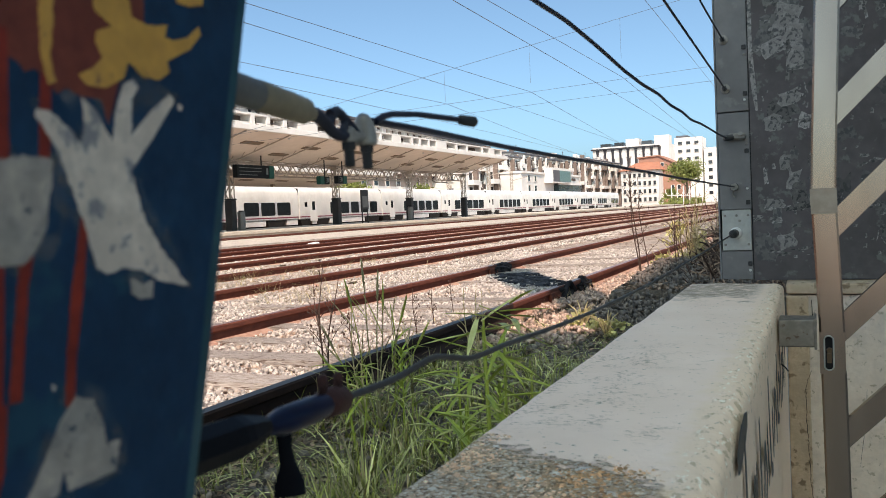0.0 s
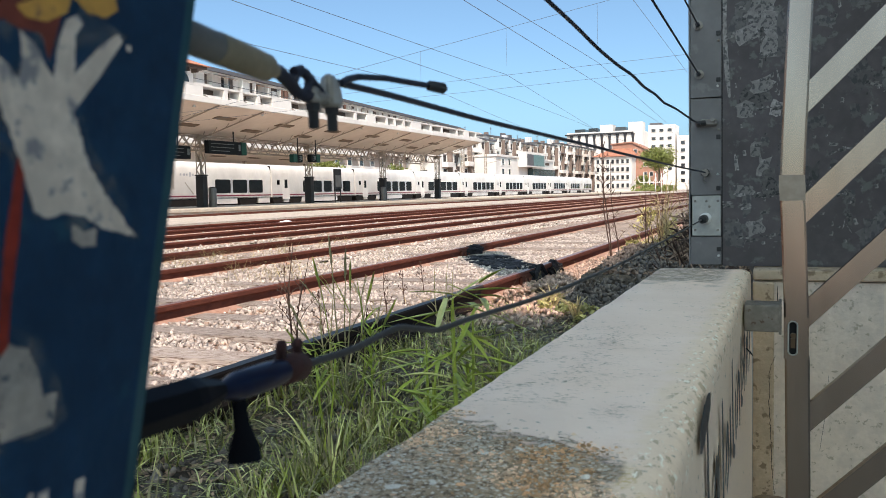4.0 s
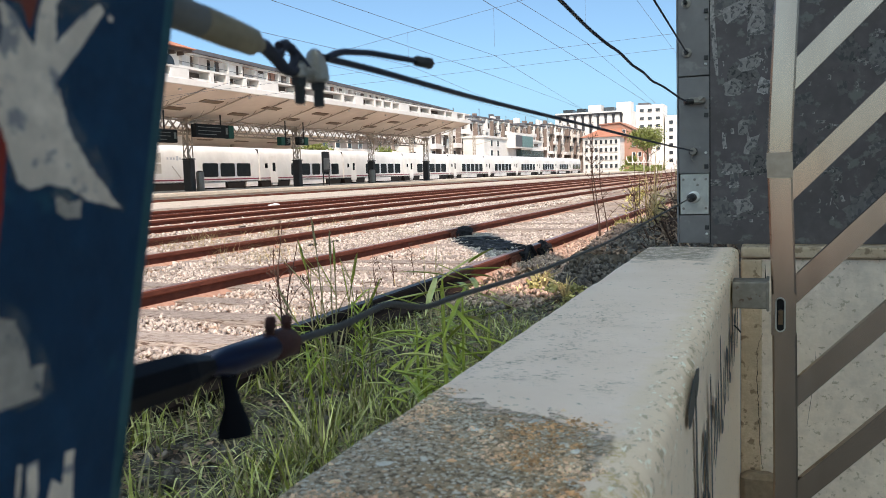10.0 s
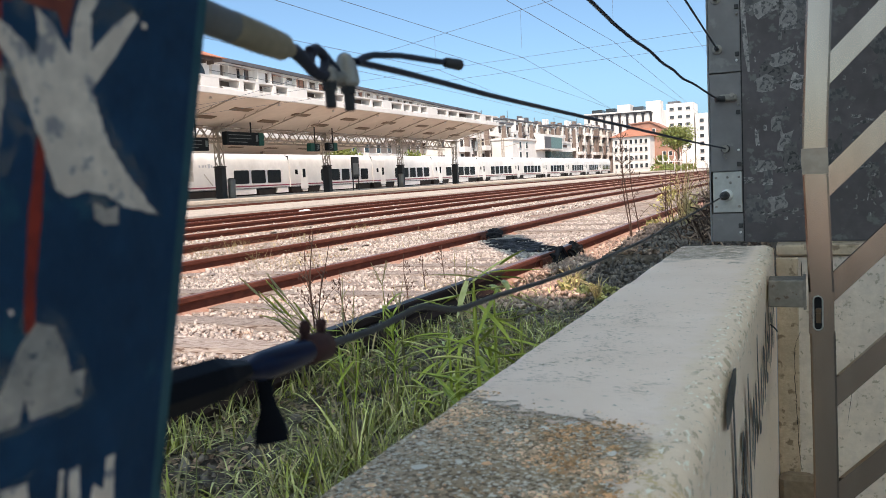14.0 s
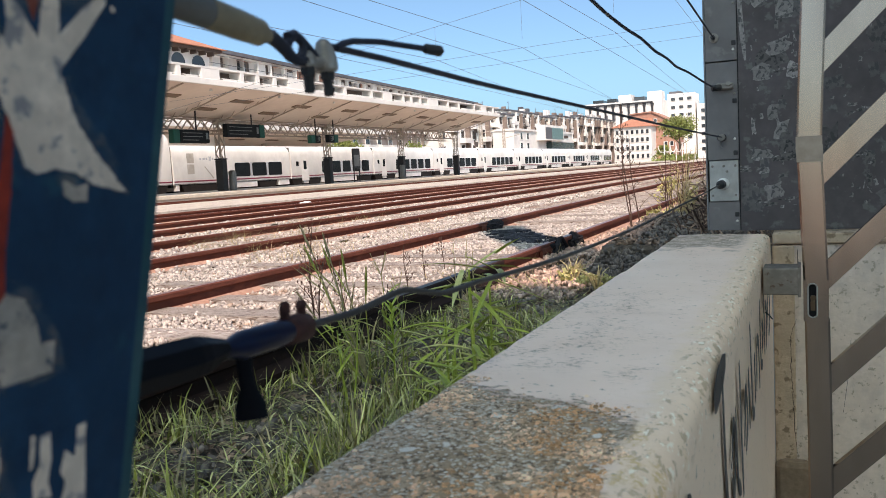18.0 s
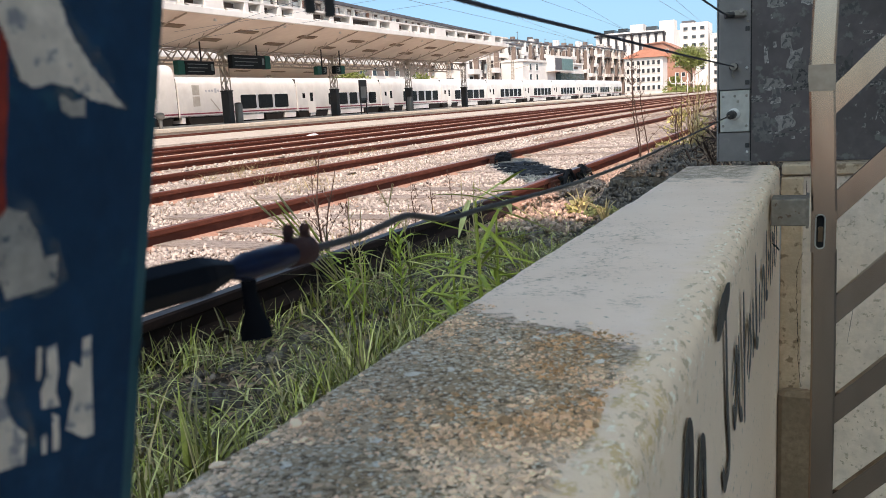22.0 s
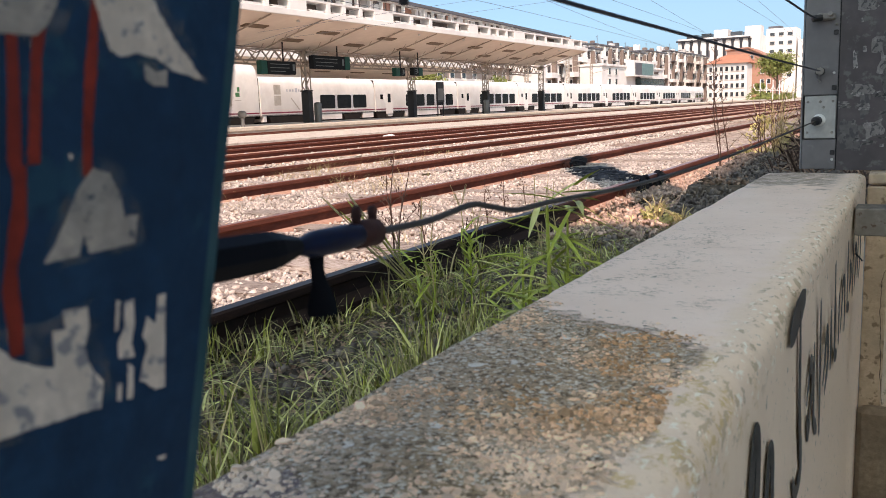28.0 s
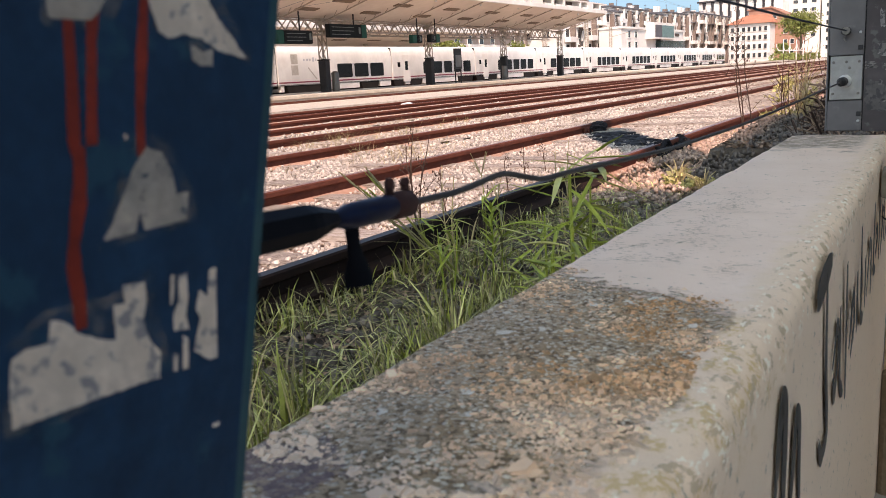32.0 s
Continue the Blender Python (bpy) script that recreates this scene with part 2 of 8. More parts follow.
ZINC = material("dull_zinc_sheet", (0.20, 0.19, 0.19), (0.155, 0.148, 0.15), 0.55, 0.3, grain=25, blot=7, third=(0.21, 0.205, 0.20), third_at=0.60)
POSTERED = material("postered_zinc_sheet", (0.124, 0.106, 0.109), (0.080, 0.069, 0.072), 0.6, 0.2, grain=30, blot=9, third=(0.15, 0.148, 0.145), third_at=0.56)
# paler, bluer zinc: sky light put into the edge's colour
ZINC_SKYLIT = material("skylit_zinc_strip", (0.26, 0.265, 0.275), (0.2, 0.205, 0.21), 0.5, 0.4, grain=30, blot=8, third=(0.36, 0.36, 0.36), third_at=0.66)
PLATE = material("bare_zinc_plate", (0.48, 0.48, 0.46), (0.36, 0.36, 0.34), 0.5, 0.5, grain=50, blot=20)
PULP = material("grey_glue_smear", (0.185, 0.172, 0.172), (0.10, 0.095, 0.097), 0.85, grain=70, blot=24, spread=0.35, third=(0.075, 0.075, 0.078), third_at=0.50)
PAPER = material("torn_paper", (0.36, 0.335, 0.325), (0.15, 0.14, 0.14), 0.9, grain=110, blot=34, spread=0.55, third=(0.085, 0.085, 0.088), third_at=0.53)
ALU = material("satin_aluminium", (0.41, 0.325, 0.275), (0.29, 0.225, 0.19), 0.2, 1.0, grain=14, blot=3, stretch=(1, 1, 0.15), third=(0.33, 0.265, 0.22), third_at=0.67)
TAPE = material("brown_tape", (0.37, 0.29, 0.23), (0.30, 0.225, 0.175), 0.5, grain=60, blot=15)
STEEL = material("weathered_steel", (0.34, 0.315, 0.29), (0.20, 0.18, 0.16), 0.55, 0.4, grain=70, blot=20)
BRACKET = material("weathered_bracket_steel", (0.27, 0.235, 0.20), (0.17, 0.14, 0.115), 0.55, 0.3, grain=60, blot=30, third=(0.12, 0.075, 0.05), third_at=0.6)
BRASS = material("tarnished_brass", (0.17, 0.11, 0.07), None, 0.45, 0.7)
BLACK = material("black_rubber", (0.018, 0.018, 0.02), (0.03, 0.03, 0.032), 0.6, grain=80)
WHITE_PLASTIC = material("white_plastic", (0.75, 0.75, 0.73), None, 0.4)
WALK = material("brown_cinder_strip", (0.60, 0.53, 0.47), (0.36, 0.29, 0.24), 0.95, grain=7, blot=1.5, bump=0.03, bump_scale=8, third=(0.24, 0.16, 0.12), third_at=0.60)
LINE = material("catenary_copper", (0.15, 0.19, 0.23), (0.10, 0.13, 0.16), 0.5, 0.3)
WIRE = material("tarred_wire", (0.017, 0.021, 0.042), (0.028, 0.033, 0.055), 0.5, 0.3, grain=200)
GREY_WIRE = material("galvanised_wire", (0.075, 0.07, 0.066), (0.04, 0.037, 0.035), 0.6, 0.1, grain=300)
BLUE = material("blue_paint", (0.0012, 0.043, 0.100), (0.0006, 0.022, 0.055), 0.55, grain=90, blot=14, bump=0.0005, bump_scale=260, third=(0.003, 0.052, 0.092), third_at=0.585, spec=0.2)
BLUE_EDGE = material("edge_blue_green_paint", (0.006, 0.10, 0.12), (0.003, 0.06, 0.09), 0.5, grain=80, blot=30, spec=0.12)
PASTE = material("pasted_paper", (0.78, 0.65, 0.55), (0.50, 0.41, 0.345), 0.9, grain=180, blot=60, third=(0.24, 0.23, 0.24), third_at=0.55)


def smear_paint():
    """Thin dried paste, patchy enough to let the paint through."""
    m = material("paste_smear", (0.30, 0.29, 0.27), (0.17, 0.185, 0.19), 0.9, grain=160, blot=60)
    t = m.node_tree
    co = t.nodes.new("ShaderNodeTexCoord")
    n = t.nodes.new("ShaderNodeTexNoise")
    n.inputs["Scale"].default_value, n.inputs["Detail"].default_value = 130, 8
    t.links.new(co.outputs["Object"], n.inputs["Vector"])
    r = t.nodes.new("ShaderNodeMapRange")
    r.inputs["From Min"].default_value, r.inputs["From Max"].default_value = 0.46, 0.66
    r.inputs["To Max"].default_value = 0.42
    t.links.new(n.outputs["Fac"], r.inputs["Value"])
    t.links.new(r.outputs[0], t.nodes["Principled BSDF"].inputs["Alpha"])
    return m


SMEAR = smear_paint()
PASTE_THIN = material("thin_worn_paper", (0.50, 0.42, 0.36), (0.21, 0.195, 0.185), 0.9, grain=160, blot=90, third=(0.04, 0.06, 0.09), third_at=0.6)
RED_PAINT = material("red_drip_paint", (0.33, 0.034, 0.018), (0.16, 0.018, 0.012), 0.5, grain=150, blot=40, spec=0.2)
MAROON = material("maroon_paint", (0.25, 0.055, 0.035), (0.15, 0.033, 0.024), 0.6, grain=150, blot=40, third=(0.34, 0.27, 0.22), third_at=0.66, spec=0.2)
OCHRE = material("ochre_paint", (0.74, 0.355, 0.065), (0.55, 0.255, 0.055), 0.6, grain=180, blot=40, third=(0.30, 0.13, 0.05), third_at=0.62)
BLACK_PAINT = material("black_spray_paint", (0.02, 0.02, 0.022), (0.05, 0.048, 0.045), 0.6, grain=140)
INSUL = material("grey_insulator", (0.20, 0.195, 0.18), (0.12, 0.118, 0.11), 0.55, grain=60, blot=25)
INSUL_TAN = material("tan_worn_insulator", (0.36, 0.28, 0.18), (0.25, 0.2, 0.13), 0.6, grain=90, blot=40)
CAST = material("cast_metal", (0.46, 0.43, 0.39), (0.25, 0.235, 0.21), 0.4, 0.4, grain=150, blot=60)
NAVY_GLOSS = material("navy_enamel", (0.001, 0.010, 0.046), (0.0006, 0.005, 0.024), 0.3, grain=80, spec=0.2)
NAVY_PLASTIC = material("navy_plastic", (0.0025, 0.004, 0.008), (0.002, 0.003, 0.006), 0.55, grain=80, spec=0.12)
RUST_RED = material("rusted_clamp", (0.075, 0.017, 0.012), (0.035, 0.010, 0.008), 0.75, grain=200, bump=0.0006)
RUST = material("rail_rust", (0.185, 0.060, 0.040), (0.105, 0.034, 0.024), 0.85, 0.0, grain=30, blot=4, stretch=(1, 0.3, 1), bump=0.001, spec=0.15)
# rust dust, paled further as if the sun caught the foot
RAIL_FOOT = material("dusty_sunlit_rail_foot", (0.54, 0.33, 0.255), (0.34, 0.17, 0.12), 0.9, grain=26, blot=5, bump=0.002, third=(0.16, 0.065, 0.045), third_at=0.6)
# darker copies of head and rust: shade painted into the near rail
SHADED_HEAD = material("shaded_rail_head", (0.055, 0.046, 0.046), (0.03, 0.025, 0.025), 0.5, 0.0, grain=40, blot=6, stretch=(1, 0.1, 1))
SHADED_RUST = material("shaded_siding_rust", (0.046, 0.023, 0.018), (0.018, 0.010, 0.009), 0.8, 0.0, grain=30, blot=4, stretch=(1, 0.3, 1), bump=0.001, spec=0.15)
RAIL_TOP = material("worn_rail_head", (0.31, 0.15, 0.105), (0.22, 0.105, 0.075), 0.38, 0.4, grain=40, blot=6, stretch=(1, 0.1, 1))
NEAR_BLACK = material("near_black", (0.016, 0.016, 0.019), (0.03, 0.028, 0.03), 0.85, grain=60, spec=0.12)
SLEEPER = material("grey_timber", (0.52, 0.455, 0.41), (0.26, 0.20, 0.165), 0.9, grain=14, blot=5, stretch=(1, 9, 9), bump=0.02, bump_scale=9, spread=0.2, third=(0.13, 0.085, 0.065), third_at=0.53)
# near-black stones that deepen the mast's shadow on the ballast
SHADOW_STONE = material("shadow_dark_stone", (0.075, 0.078, 0.092), (0.025, 0.026, 0.032), 0.7, spec=0.15, grain=30, blot=9, spread=0.5, island=True)
STONE = material("ballast_stone", (0.57, 0.51, 0.465), (0.40, 0.33, 0.29), 0.95, grain=24, blot=0.8, spread=0.42, island=True, third=(0.36, 0.25, 0.19), third_at=0.60)
RED_STONE = material("rust_stained_stone", (0.62, 0.45, 0.37), (0.30, 0.18, 0.13), 0.95, grain=30, blot=6, spread=0.45, island=True)
STONE_DARK = material("dark_stone", (0.22, 0.18, 0.155), (0.10, 0.082, 0.07), 0.95, grain=30, blot=9, spread=0.4, island=True)
BED = material("ballast_bed", (0.34, 0.235, 0.185), (0.19, 0.115, 0.085), 0.95, grain=16, blot=1.2, bump=0.05, bump_scale=18, third=(0.50, 0.42, 0.37), third_at=0.55)
EARTH = material("dark_earth", (0.105, 0.072, 0.05), (0.04, 0.028, 0.021), 0.95, grain=18, blot=3, bump=0.03, bump_scale=25, third=(0.22, 0.155, 0.11), third_at=0.58)
PAVING = material("street_paving", (0.42, 0.385, 0.36), (0.34, 0.31, 0.285), 0.9, grain=20, blot=2, bump=0.004)
SLAB = material("platform_slab", (0.60, 0.53, 0.455), (0.51, 0.44, 0.37), 0.9, grain=3, blot=0.4, spread=0.12)
SLAB_EDGE = material("platform_edge", (0.62, 0.54, 0.44), (0.5, 0.42, 0.34), 0.9, grain=4, blot=0.6)
CREAM = material("cream_canopy_paint", (0.78, 0.68, 0.605), (0.71, 0.615, 0.54), 0.8, grain=2, blot=0.3)
FASCIA = material("white_fascia_paint", (0.78, 0.755, 0.73), (0.70, 0.67, 0.64), 0.75, grain=2, blot=0.3)
TRUSS = material("pale_brown_truss_paint", (0.40, 0.33, 0.285), (0.28, 0.225, 0.19), 0.7, grain=10)
COLUMN = material("warm_grey_column_paint", (0.42, 0.36, 0.3), (0.36, 0.31, 0.26), 0.6, grain=10)
FITTING = material("brown_light_fitting", (0.22, 0.15, 0.1), None, 0.6)
CLADDING = material("black_column_cladding", (0.03, 0.029, 0.03), (0.045, 0.043, 0.042), 0.45, grain=8, spec=0.12)
BIN = material("grey_bin_steel", (0.2, 0.19, 0.175), None, 0.5, 0.3)
SIGN_BLACK = material("display_black", (0.010, 0.013, 0.015), None, 0.6, spec=0.12)
SIGN_GREEN = material("sign_green", (0.01, 0.085, 0.065), None, 0.4, spec=0.12)
SIGN_TEXT = material("pale_display_line", (0.12, 0.15, 0.15), None, 0.5)
TRAIN_WHITE = material("train_white", (0.80, 0.775, 0.75), (0.74, 0.715, 0.69), 0.35, grain=2, blot=0.5)
GREEN_MARK = material("green_marking", (0.04, 0.20, 0.08), None, 0.5)
TRAIN_SKIRT = material("train_grey_skirt", (0.50, 0.46, 0.41), None, 0.45, grain=2)
PILLAR_GREY = material("pale_blue_grey_pillar", (0.50, 0.52, 0.56), None, 0.4)
TRAIN_STRIPE = material("train_maroon", (0.27, 0.025, 0.05), None, 0.4)
TRAIN_GLASS = material("tinted_glass", (0.008, 0.009, 0.011), None, 0.1, spec=0.2)
TRAIN_UNDER = material("dark_running_gear", (0.03, 0.026, 0.024), None, 0.7, spec=0.12)
WINDOW_GLASS = material("window_glass", (0.05, 0.06, 0.07), None, 0.1, spread=0.4)
WHITE_WALL = material("white_render", (0.78, 0.755, 0.735), (0.70, 0.675, 0.65), 0.85, grain=1.5, blot=0.2)
BEIGE_WALL = material("beige_render", (0.70, 0.655, 0.615), (0.62, 0.575, 0.53), 0.85, grain=1.5, blot=0.2)
LONG_WALL = material("brown_grey_render", (0.46, 0.36, 0.31), (0.38, 0.29, 0.25), 0.9, grain=3, blot=0.3)
BRICK_WALL = material("far_brick", (0.44, 0.235, 0.175), (0.36, 0.185, 0.135), 0.9, grain=3, blot=0.3)
SLATE = material("grey_slate", (0.12, 0.125, 0.14), (0.09, 0.092, 0.105), 0.7, grain=2, blot=0.3)
TILE_RED = material("terracotta_tile", (0.50, 0.215, 0.14), (0.40, 0.155, 0.095), 0.85, grain=3, blot=0.4)
BROWN_TRIM = material("brown_slot_trim", (0.10, 0.068, 0.055), None, 0.8)
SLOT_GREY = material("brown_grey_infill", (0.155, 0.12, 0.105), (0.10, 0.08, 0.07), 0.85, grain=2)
DARK_TRIM = material("dark_blue_grey_trim", (0.035, 0.037, 0.045), None, 0.7)
FIN = material("brown_fin", (0.24, 0.18, 0.155), (0.18, 0.135, 0.115), 0.85, grain=2)
TEAL_DARK = material("dark_teal_glass", (0.035, 0.075, 0.08), None, 0.2)
TEAL = material("teal_panel", (0.12, 0.25, 0.25), None, 0.4)
LEAF = material("tree_leaf", (0.25, 0.285, 0.075), (0.12, 0.15, 0.04), 0.6, spread=0.4, island=True)
BARK = material("bark", (0.14, 0.11, 0.08), (0.09, 0.07, 0.05), 0.9, grain=20)
GRASS = material("green_grass", (0.34, 0.36, 0.06), (0.12, 0.135, 0.026), 0.5, spread=0.6, island=True)
PALE_BLADE = material("pale_grass_blade", (0.64, 0.62, 0.27), (0.46, 0.46, 0.15), 0.5, spread=0.35, island=True)
BLADE = material("broad_green_leaf", (0.42, 0.48, 0.075), (0.22, 0.28, 0.035), 0.45, spread=0.4, island=True)
FOOTING = material("old_dark_concrete", (0.20, 0.155, 0.12), (0.085, 0.064, 0.05), 0.95, grain=26, blot=7, bump=0.02, third=(0.06, 0.048, 0.04), third_at=0.56)
HAY = material("dry_grass", (0.46, 0.37, 0.20), (0.36, 0.27, 0.13), 0.8, spread=0.35, island=True)
STRAW = material("grey_green_matted_grass", (0.34, 0.29, 0.15), (0.16, 0.135, 0.07), 0.8, spread=0.4, island=True)
STALK = material("dead_stalk", (0.085, 0.042, 0.028), (0.055, 0.028, 0.019), 0.85)
LITTER = material("dead_leaf_litter", (0.44, 0.285, 0.20), (0.15, 0.095, 0.07), 0.9, spread=0.6, island=True)


def aggregate_stone():
    """Small stones of many greys and creams, rust-stained in drifts."""
    m = material("wall_aggregate", (1.0, 0.72, 0.515), (0.84, 0.545, 0.37), 0.95, grain=300, blot=40, spread=0.46, island=True, spec=0.1)
    t = m.node_tree
    bs = t.nodes["Principled BSDF"]
    was = bs.inputs["Base Color"].links[0].from_socket
    co = t.nodes.new("ShaderNodeTexCoord")
    sep = t.nodes.new("ShaderNodeSeparateXYZ")
    t.links.new(co.outputs["Object"], sep.inputs[0])
    n = t.nodes.new("ShaderNodeTexNoise")
    n.inputs["Scale"].default_value, n.inputs["Detail"].default_value = 13, 6
    t.links.new(co.outputs["Object"], n.inputs["Vector"])
    r = t.nodes.new("ShaderNodeMapRange")
    r.inputs["From Min"].default_value, r.inputs["From Max"].default_value, r.inputs["To Max"].default_value = 0.42, 0.57, 0.95
    t.links.new(n.outputs["Fac"], r.inputs["Value"])
    side = t.nodes.new("ShaderNodeMapRange")
    side.inputs["From Min"].default_value, side.inputs["From Max"].default_value = -0.33, -0.22
    t.links.new(sep.outputs[0], side.inputs["Value"])
    both = t.nodes.new("ShaderNodeMath")
    both.operation = "MULTIPLY"
    t.links.new(r.outputs[0], both.inputs[0])
    t.links.new(side.outputs[0], both.inputs[1])
    x = t.nodes.new("ShaderNodeMix")
    x.data_type, x.blend_type = "RGBA", "MULTIPLY"
    t.links.new(both.outputs[0], x.inputs[0])
    t.links.new(was, x.inputs[6])
    x.inputs[7].default_value = (0.70, 0.545, 0.40, 1)
    # limewash still clings to the stones nearer the post
    rim = t.nodes.new("ShaderNodeMapRange")
    rim.inputs["From Min"].default_value, rim.inputs["From Max"].default_value, rim.inputs["To Max"].default_value = 0.47, 0.30, 0.7
    t.links.new(sep.outputs[1], rim.inputs["Value"])
    y = t.nodes.new("ShaderNodeMix")
    y.data_type = "RGBA"
    t.links.new(rim.outputs[0], y.inputs[0])
    t.links.new(x.outputs[2], y.inputs[6])
    y.inputs[7].default_value = (0.98, 0.79, 0.65, 1)
    t.links.new(y.outputs[2], bs.inputs["Base Color"])
    return m


AGGREGATE = aggregate_stone()


# ---------------------------------------------------------------- building blocks
class Shape:
    """Collects plain geometry and turns it into one mesh object."""

    def __init__(self):
        self.v, self.f, self.m = [], [], []

    def add(self, verts, faces, slot=0):
        n = len(self.v)
        self.v += [tuple(p) for p in verts]
        self.f += [tuple(i + n for i in q) for q in faces]
        self.m += [slot] * len(faces)
        return self

    def box(self, x0, x1, y0, y1, z0, z1, slot=0, edge=0.0):
        if edge:
            e = edge
            rings = []
            for z, k in ((z0, e), (z0 + e, 0), (z1 - e, 0), (z1, e)):
                a, b, c, d = x0 + k, x1 - k, y0 + k, y1 - k
                g = max(e - k, 0) if k == 0 else 0
                g = e
                rings += [(a + g, c, z), (b - g, c, z), (b, c + g, z), (b, d - g, z), (b - g, d, z), (a + g, d, z), (a, d - g, z), (a, c + g, z)]
            faces = [tuple(reversed(range(8))), tuple(range(24, 32))]
            for r in range(3):
                faces += [(r * 8 + i, r * 8 + (i + 1) % 8, r * 8 + 8 + (i + 1) % 8, r * 8 + 8 + i) for i in range(8)]
            return self.add(rings, faces, slot)
        v = [(x, y, z) for z in (z0, z1) for x, y in ((x0, y0), (x1, y0), (x1, y1), (x0, y1))]
        return self.add(v, [(3, 2, 1, 0), (4, 5, 6, 7), (0, 1, 5, 4), (1, 2, 6, 5), (2, 3, 7, 6), (3, 0, 4, 7)], slot)

    def bar(self, a, b, w, h=None, slot=0):
        """A square bar from a to b."""
        a, b = Vector(a), Vector(b)
        d = (b - a).normalized()
        s = d.cross(Vector((0, 0, 1)))
        s = s.normalized() if s.length > 1e-4 else Vector((1, 0, 0))
        u = s.cross(d)
        s, u = s * w / 2, u * (h or w) / 2
        v = [p + i * s + j * u for p in (a, b) for i, j in ((-1, -1), (1, -1), (1, 1), (-1, 1))]
        return self.add(v, [(0, 1, 2, 3), (7, 6, 5, 4), (0, 4, 5, 1), (1, 5, 6, 2), (2, 6, 7, 3), (3, 7, 4, 0)], slot)

    def tube(self, pts, radii, sides=8, slot=0, flat=1.0):
        """A round tube along points, with a radius at each."""
        pts = [Vector(p) for p in pts]
        radii = radii if isinstance(radii, (list, tuple)) else [radii] * len(pts)
        rings, up = [], Vector((0.13, 0.07, 1)).normalized()
        for i, p in enumerate(pts):
            d = (pts[min(i + 1, len(pts) - 1)] - pts[max(i - 1, 0)]).normalized()
            s = d.cross(up)
            s = s.normalized() if s.length > 1e-3 else Vector((1, 0, 0))
            u = s.cross(d)
            rings += [p + radii[i] * (math.cos(k * 2 * math.pi / sides) * s + flat * math.sin(k * 2 * math.pi / sides) * u) for k in range(sides)]
        n = len(pts)
        f = [(i * sides + k, i * sides + (k + 1) % sides, (i + 1) * sides + (k + 1) % sides, (i + 1) * sides + k) for i in range(n - 1) for k in range(sides)]
        f += [tuple(reversed(range(sides))), tuple(range((n - 1) * sides, n * sides))]
        return self.add(rings, f, slot)

    def loft(self, profile, stations, closed=True, caps=True, slot=0):
        """A profile of (x, z) swept along stations of (dx, y, dz)."""
        k = len(profile)
        v = [(x + dx, y, z + dz) for dx, y, dz in stations for x, z in profile]
        m = k if closed else k - 1
        f = [(i * k + j, (i + 1) * k + j, (i + 1) * k + (j + 1) % k, i * k + (j + 1) % k) for i in range(len(stations) - 1) for j in range(m)]
        if caps and closed:
            f += [tuple(range(k)), tuple(reversed(range((len(stations) - 1) * k, len(stations) * k)))]
        return self.add(v, f, slot)

    def mesh(self, name, mats, smooth=False):
        me = bpy.data.meshes.new(name)
        me.from_pydata(self.v, [], self.f)
        for m in mats if isinstance(mats, (list, tuple)) else [mats]:
            me.materials.append(m)
        if any(self.m):
            me.polygons.foreach_set("material_index", self.m)
        if smooth:
            me.polygons.foreach_set("use_smooth", [True] * len(self.f))
            me.set_sharp_from_angle(angle=radians(40))
        me.update()
        return me


def part(name, shape, mats, parent=None, label="", smooth=False, at=None):
    """One mesh object, under a thing or a part."""
    me = shape if isinstance(shape, bpy.types.Mesh) else shape.mesh(name, mats, smooth)
    ob = new(name, me)
    ob.parent = parent
    if at is not None:
        ob.matrix_basis = at if isinstance(at, Matrix) else Matrix.Translation(at)
    if label:
        ob["label"] = label
    return ob


def thing(name, label, category, at=(0, 0, 0), group="", kind=""):
    ob = new(name)
    ob.location = at
    return tagged(ob, label, category, group, kind)


def soup(name, verts, faces, mats, parent=None, slots=None):
    """A mesh from arrays, for what is too many to count."""
    me = bpy.data.meshes.new(name)
    me.from_pydata(verts.tolist() if hasattr(verts, "tolist") else verts, [], faces.tolist() if hasattr(faces, "tolist") else faces)
    for m in mats if isinstance(mats, (list, tuple)) else [mats]:
        me.materials.append(m)
    if slots is not None:
        me.polygons.foreach_set("material_index", np.asarray(slots, dtype=np.int32))
    me.update()
    ob = new(name, me)
    ob.parent = parent
    return ob


def bend(y):
    """How far the station curves away to the left at y."""
    return -0.0006 * max(0.0, y - 130.0) ** 2


G = np.random.default_rng(11)

# ---------------------------------------------------------------- ground
GROUND_X = [-2500, -900, -400, -200, -120, -80, -60, -40, -30, -26] + [round(-24 + 0.5 * i, 2) for i in range(33)] + [round(-7.8 + 0.15 * i, 3) for i in range(51)] + [-0.2, -0.199, 0.5, 1.5, 3, 8, 30, 100, 400, 2500]
GROUND_Y = [-600, -200, -60, -20, -6] + [round(-3 + 0.2 * i, 2) for i in range(90)] + [round(15 + 0.6 * i, 2) for i in range(60)] + [52 + 4 * i for i in range(20)] + [140, 170, 220, 300, 450, 700, 1200, 3000]


def earth_edge(y):
    """Where the dark earth by the wall gives way to ballast."""
    return float(np.interp(y, (0, 5.6, 7.4, 12), (-2.22, -2.2, -1.72, -1.6)))


def ground_height(x, y):
    if x > -0.1995:
        return -0.46
    h = -0.135 + 0.03 * (noise.noise((x * 1.3, y * 1.3, 3.0)) + 0.5 * noise.noise((x * 4, y * 4, 9.0)))
    if x > earth_edge(y) + 0.1:
        h = -0.165 + 0.07 * noise.noise((x * 1.1, y * 0.9, 5.0)) + 0.02 * noise.noise((x * 6, y * 6, 1.0))
    if x < -15.2:
        h = -0.10
    return h


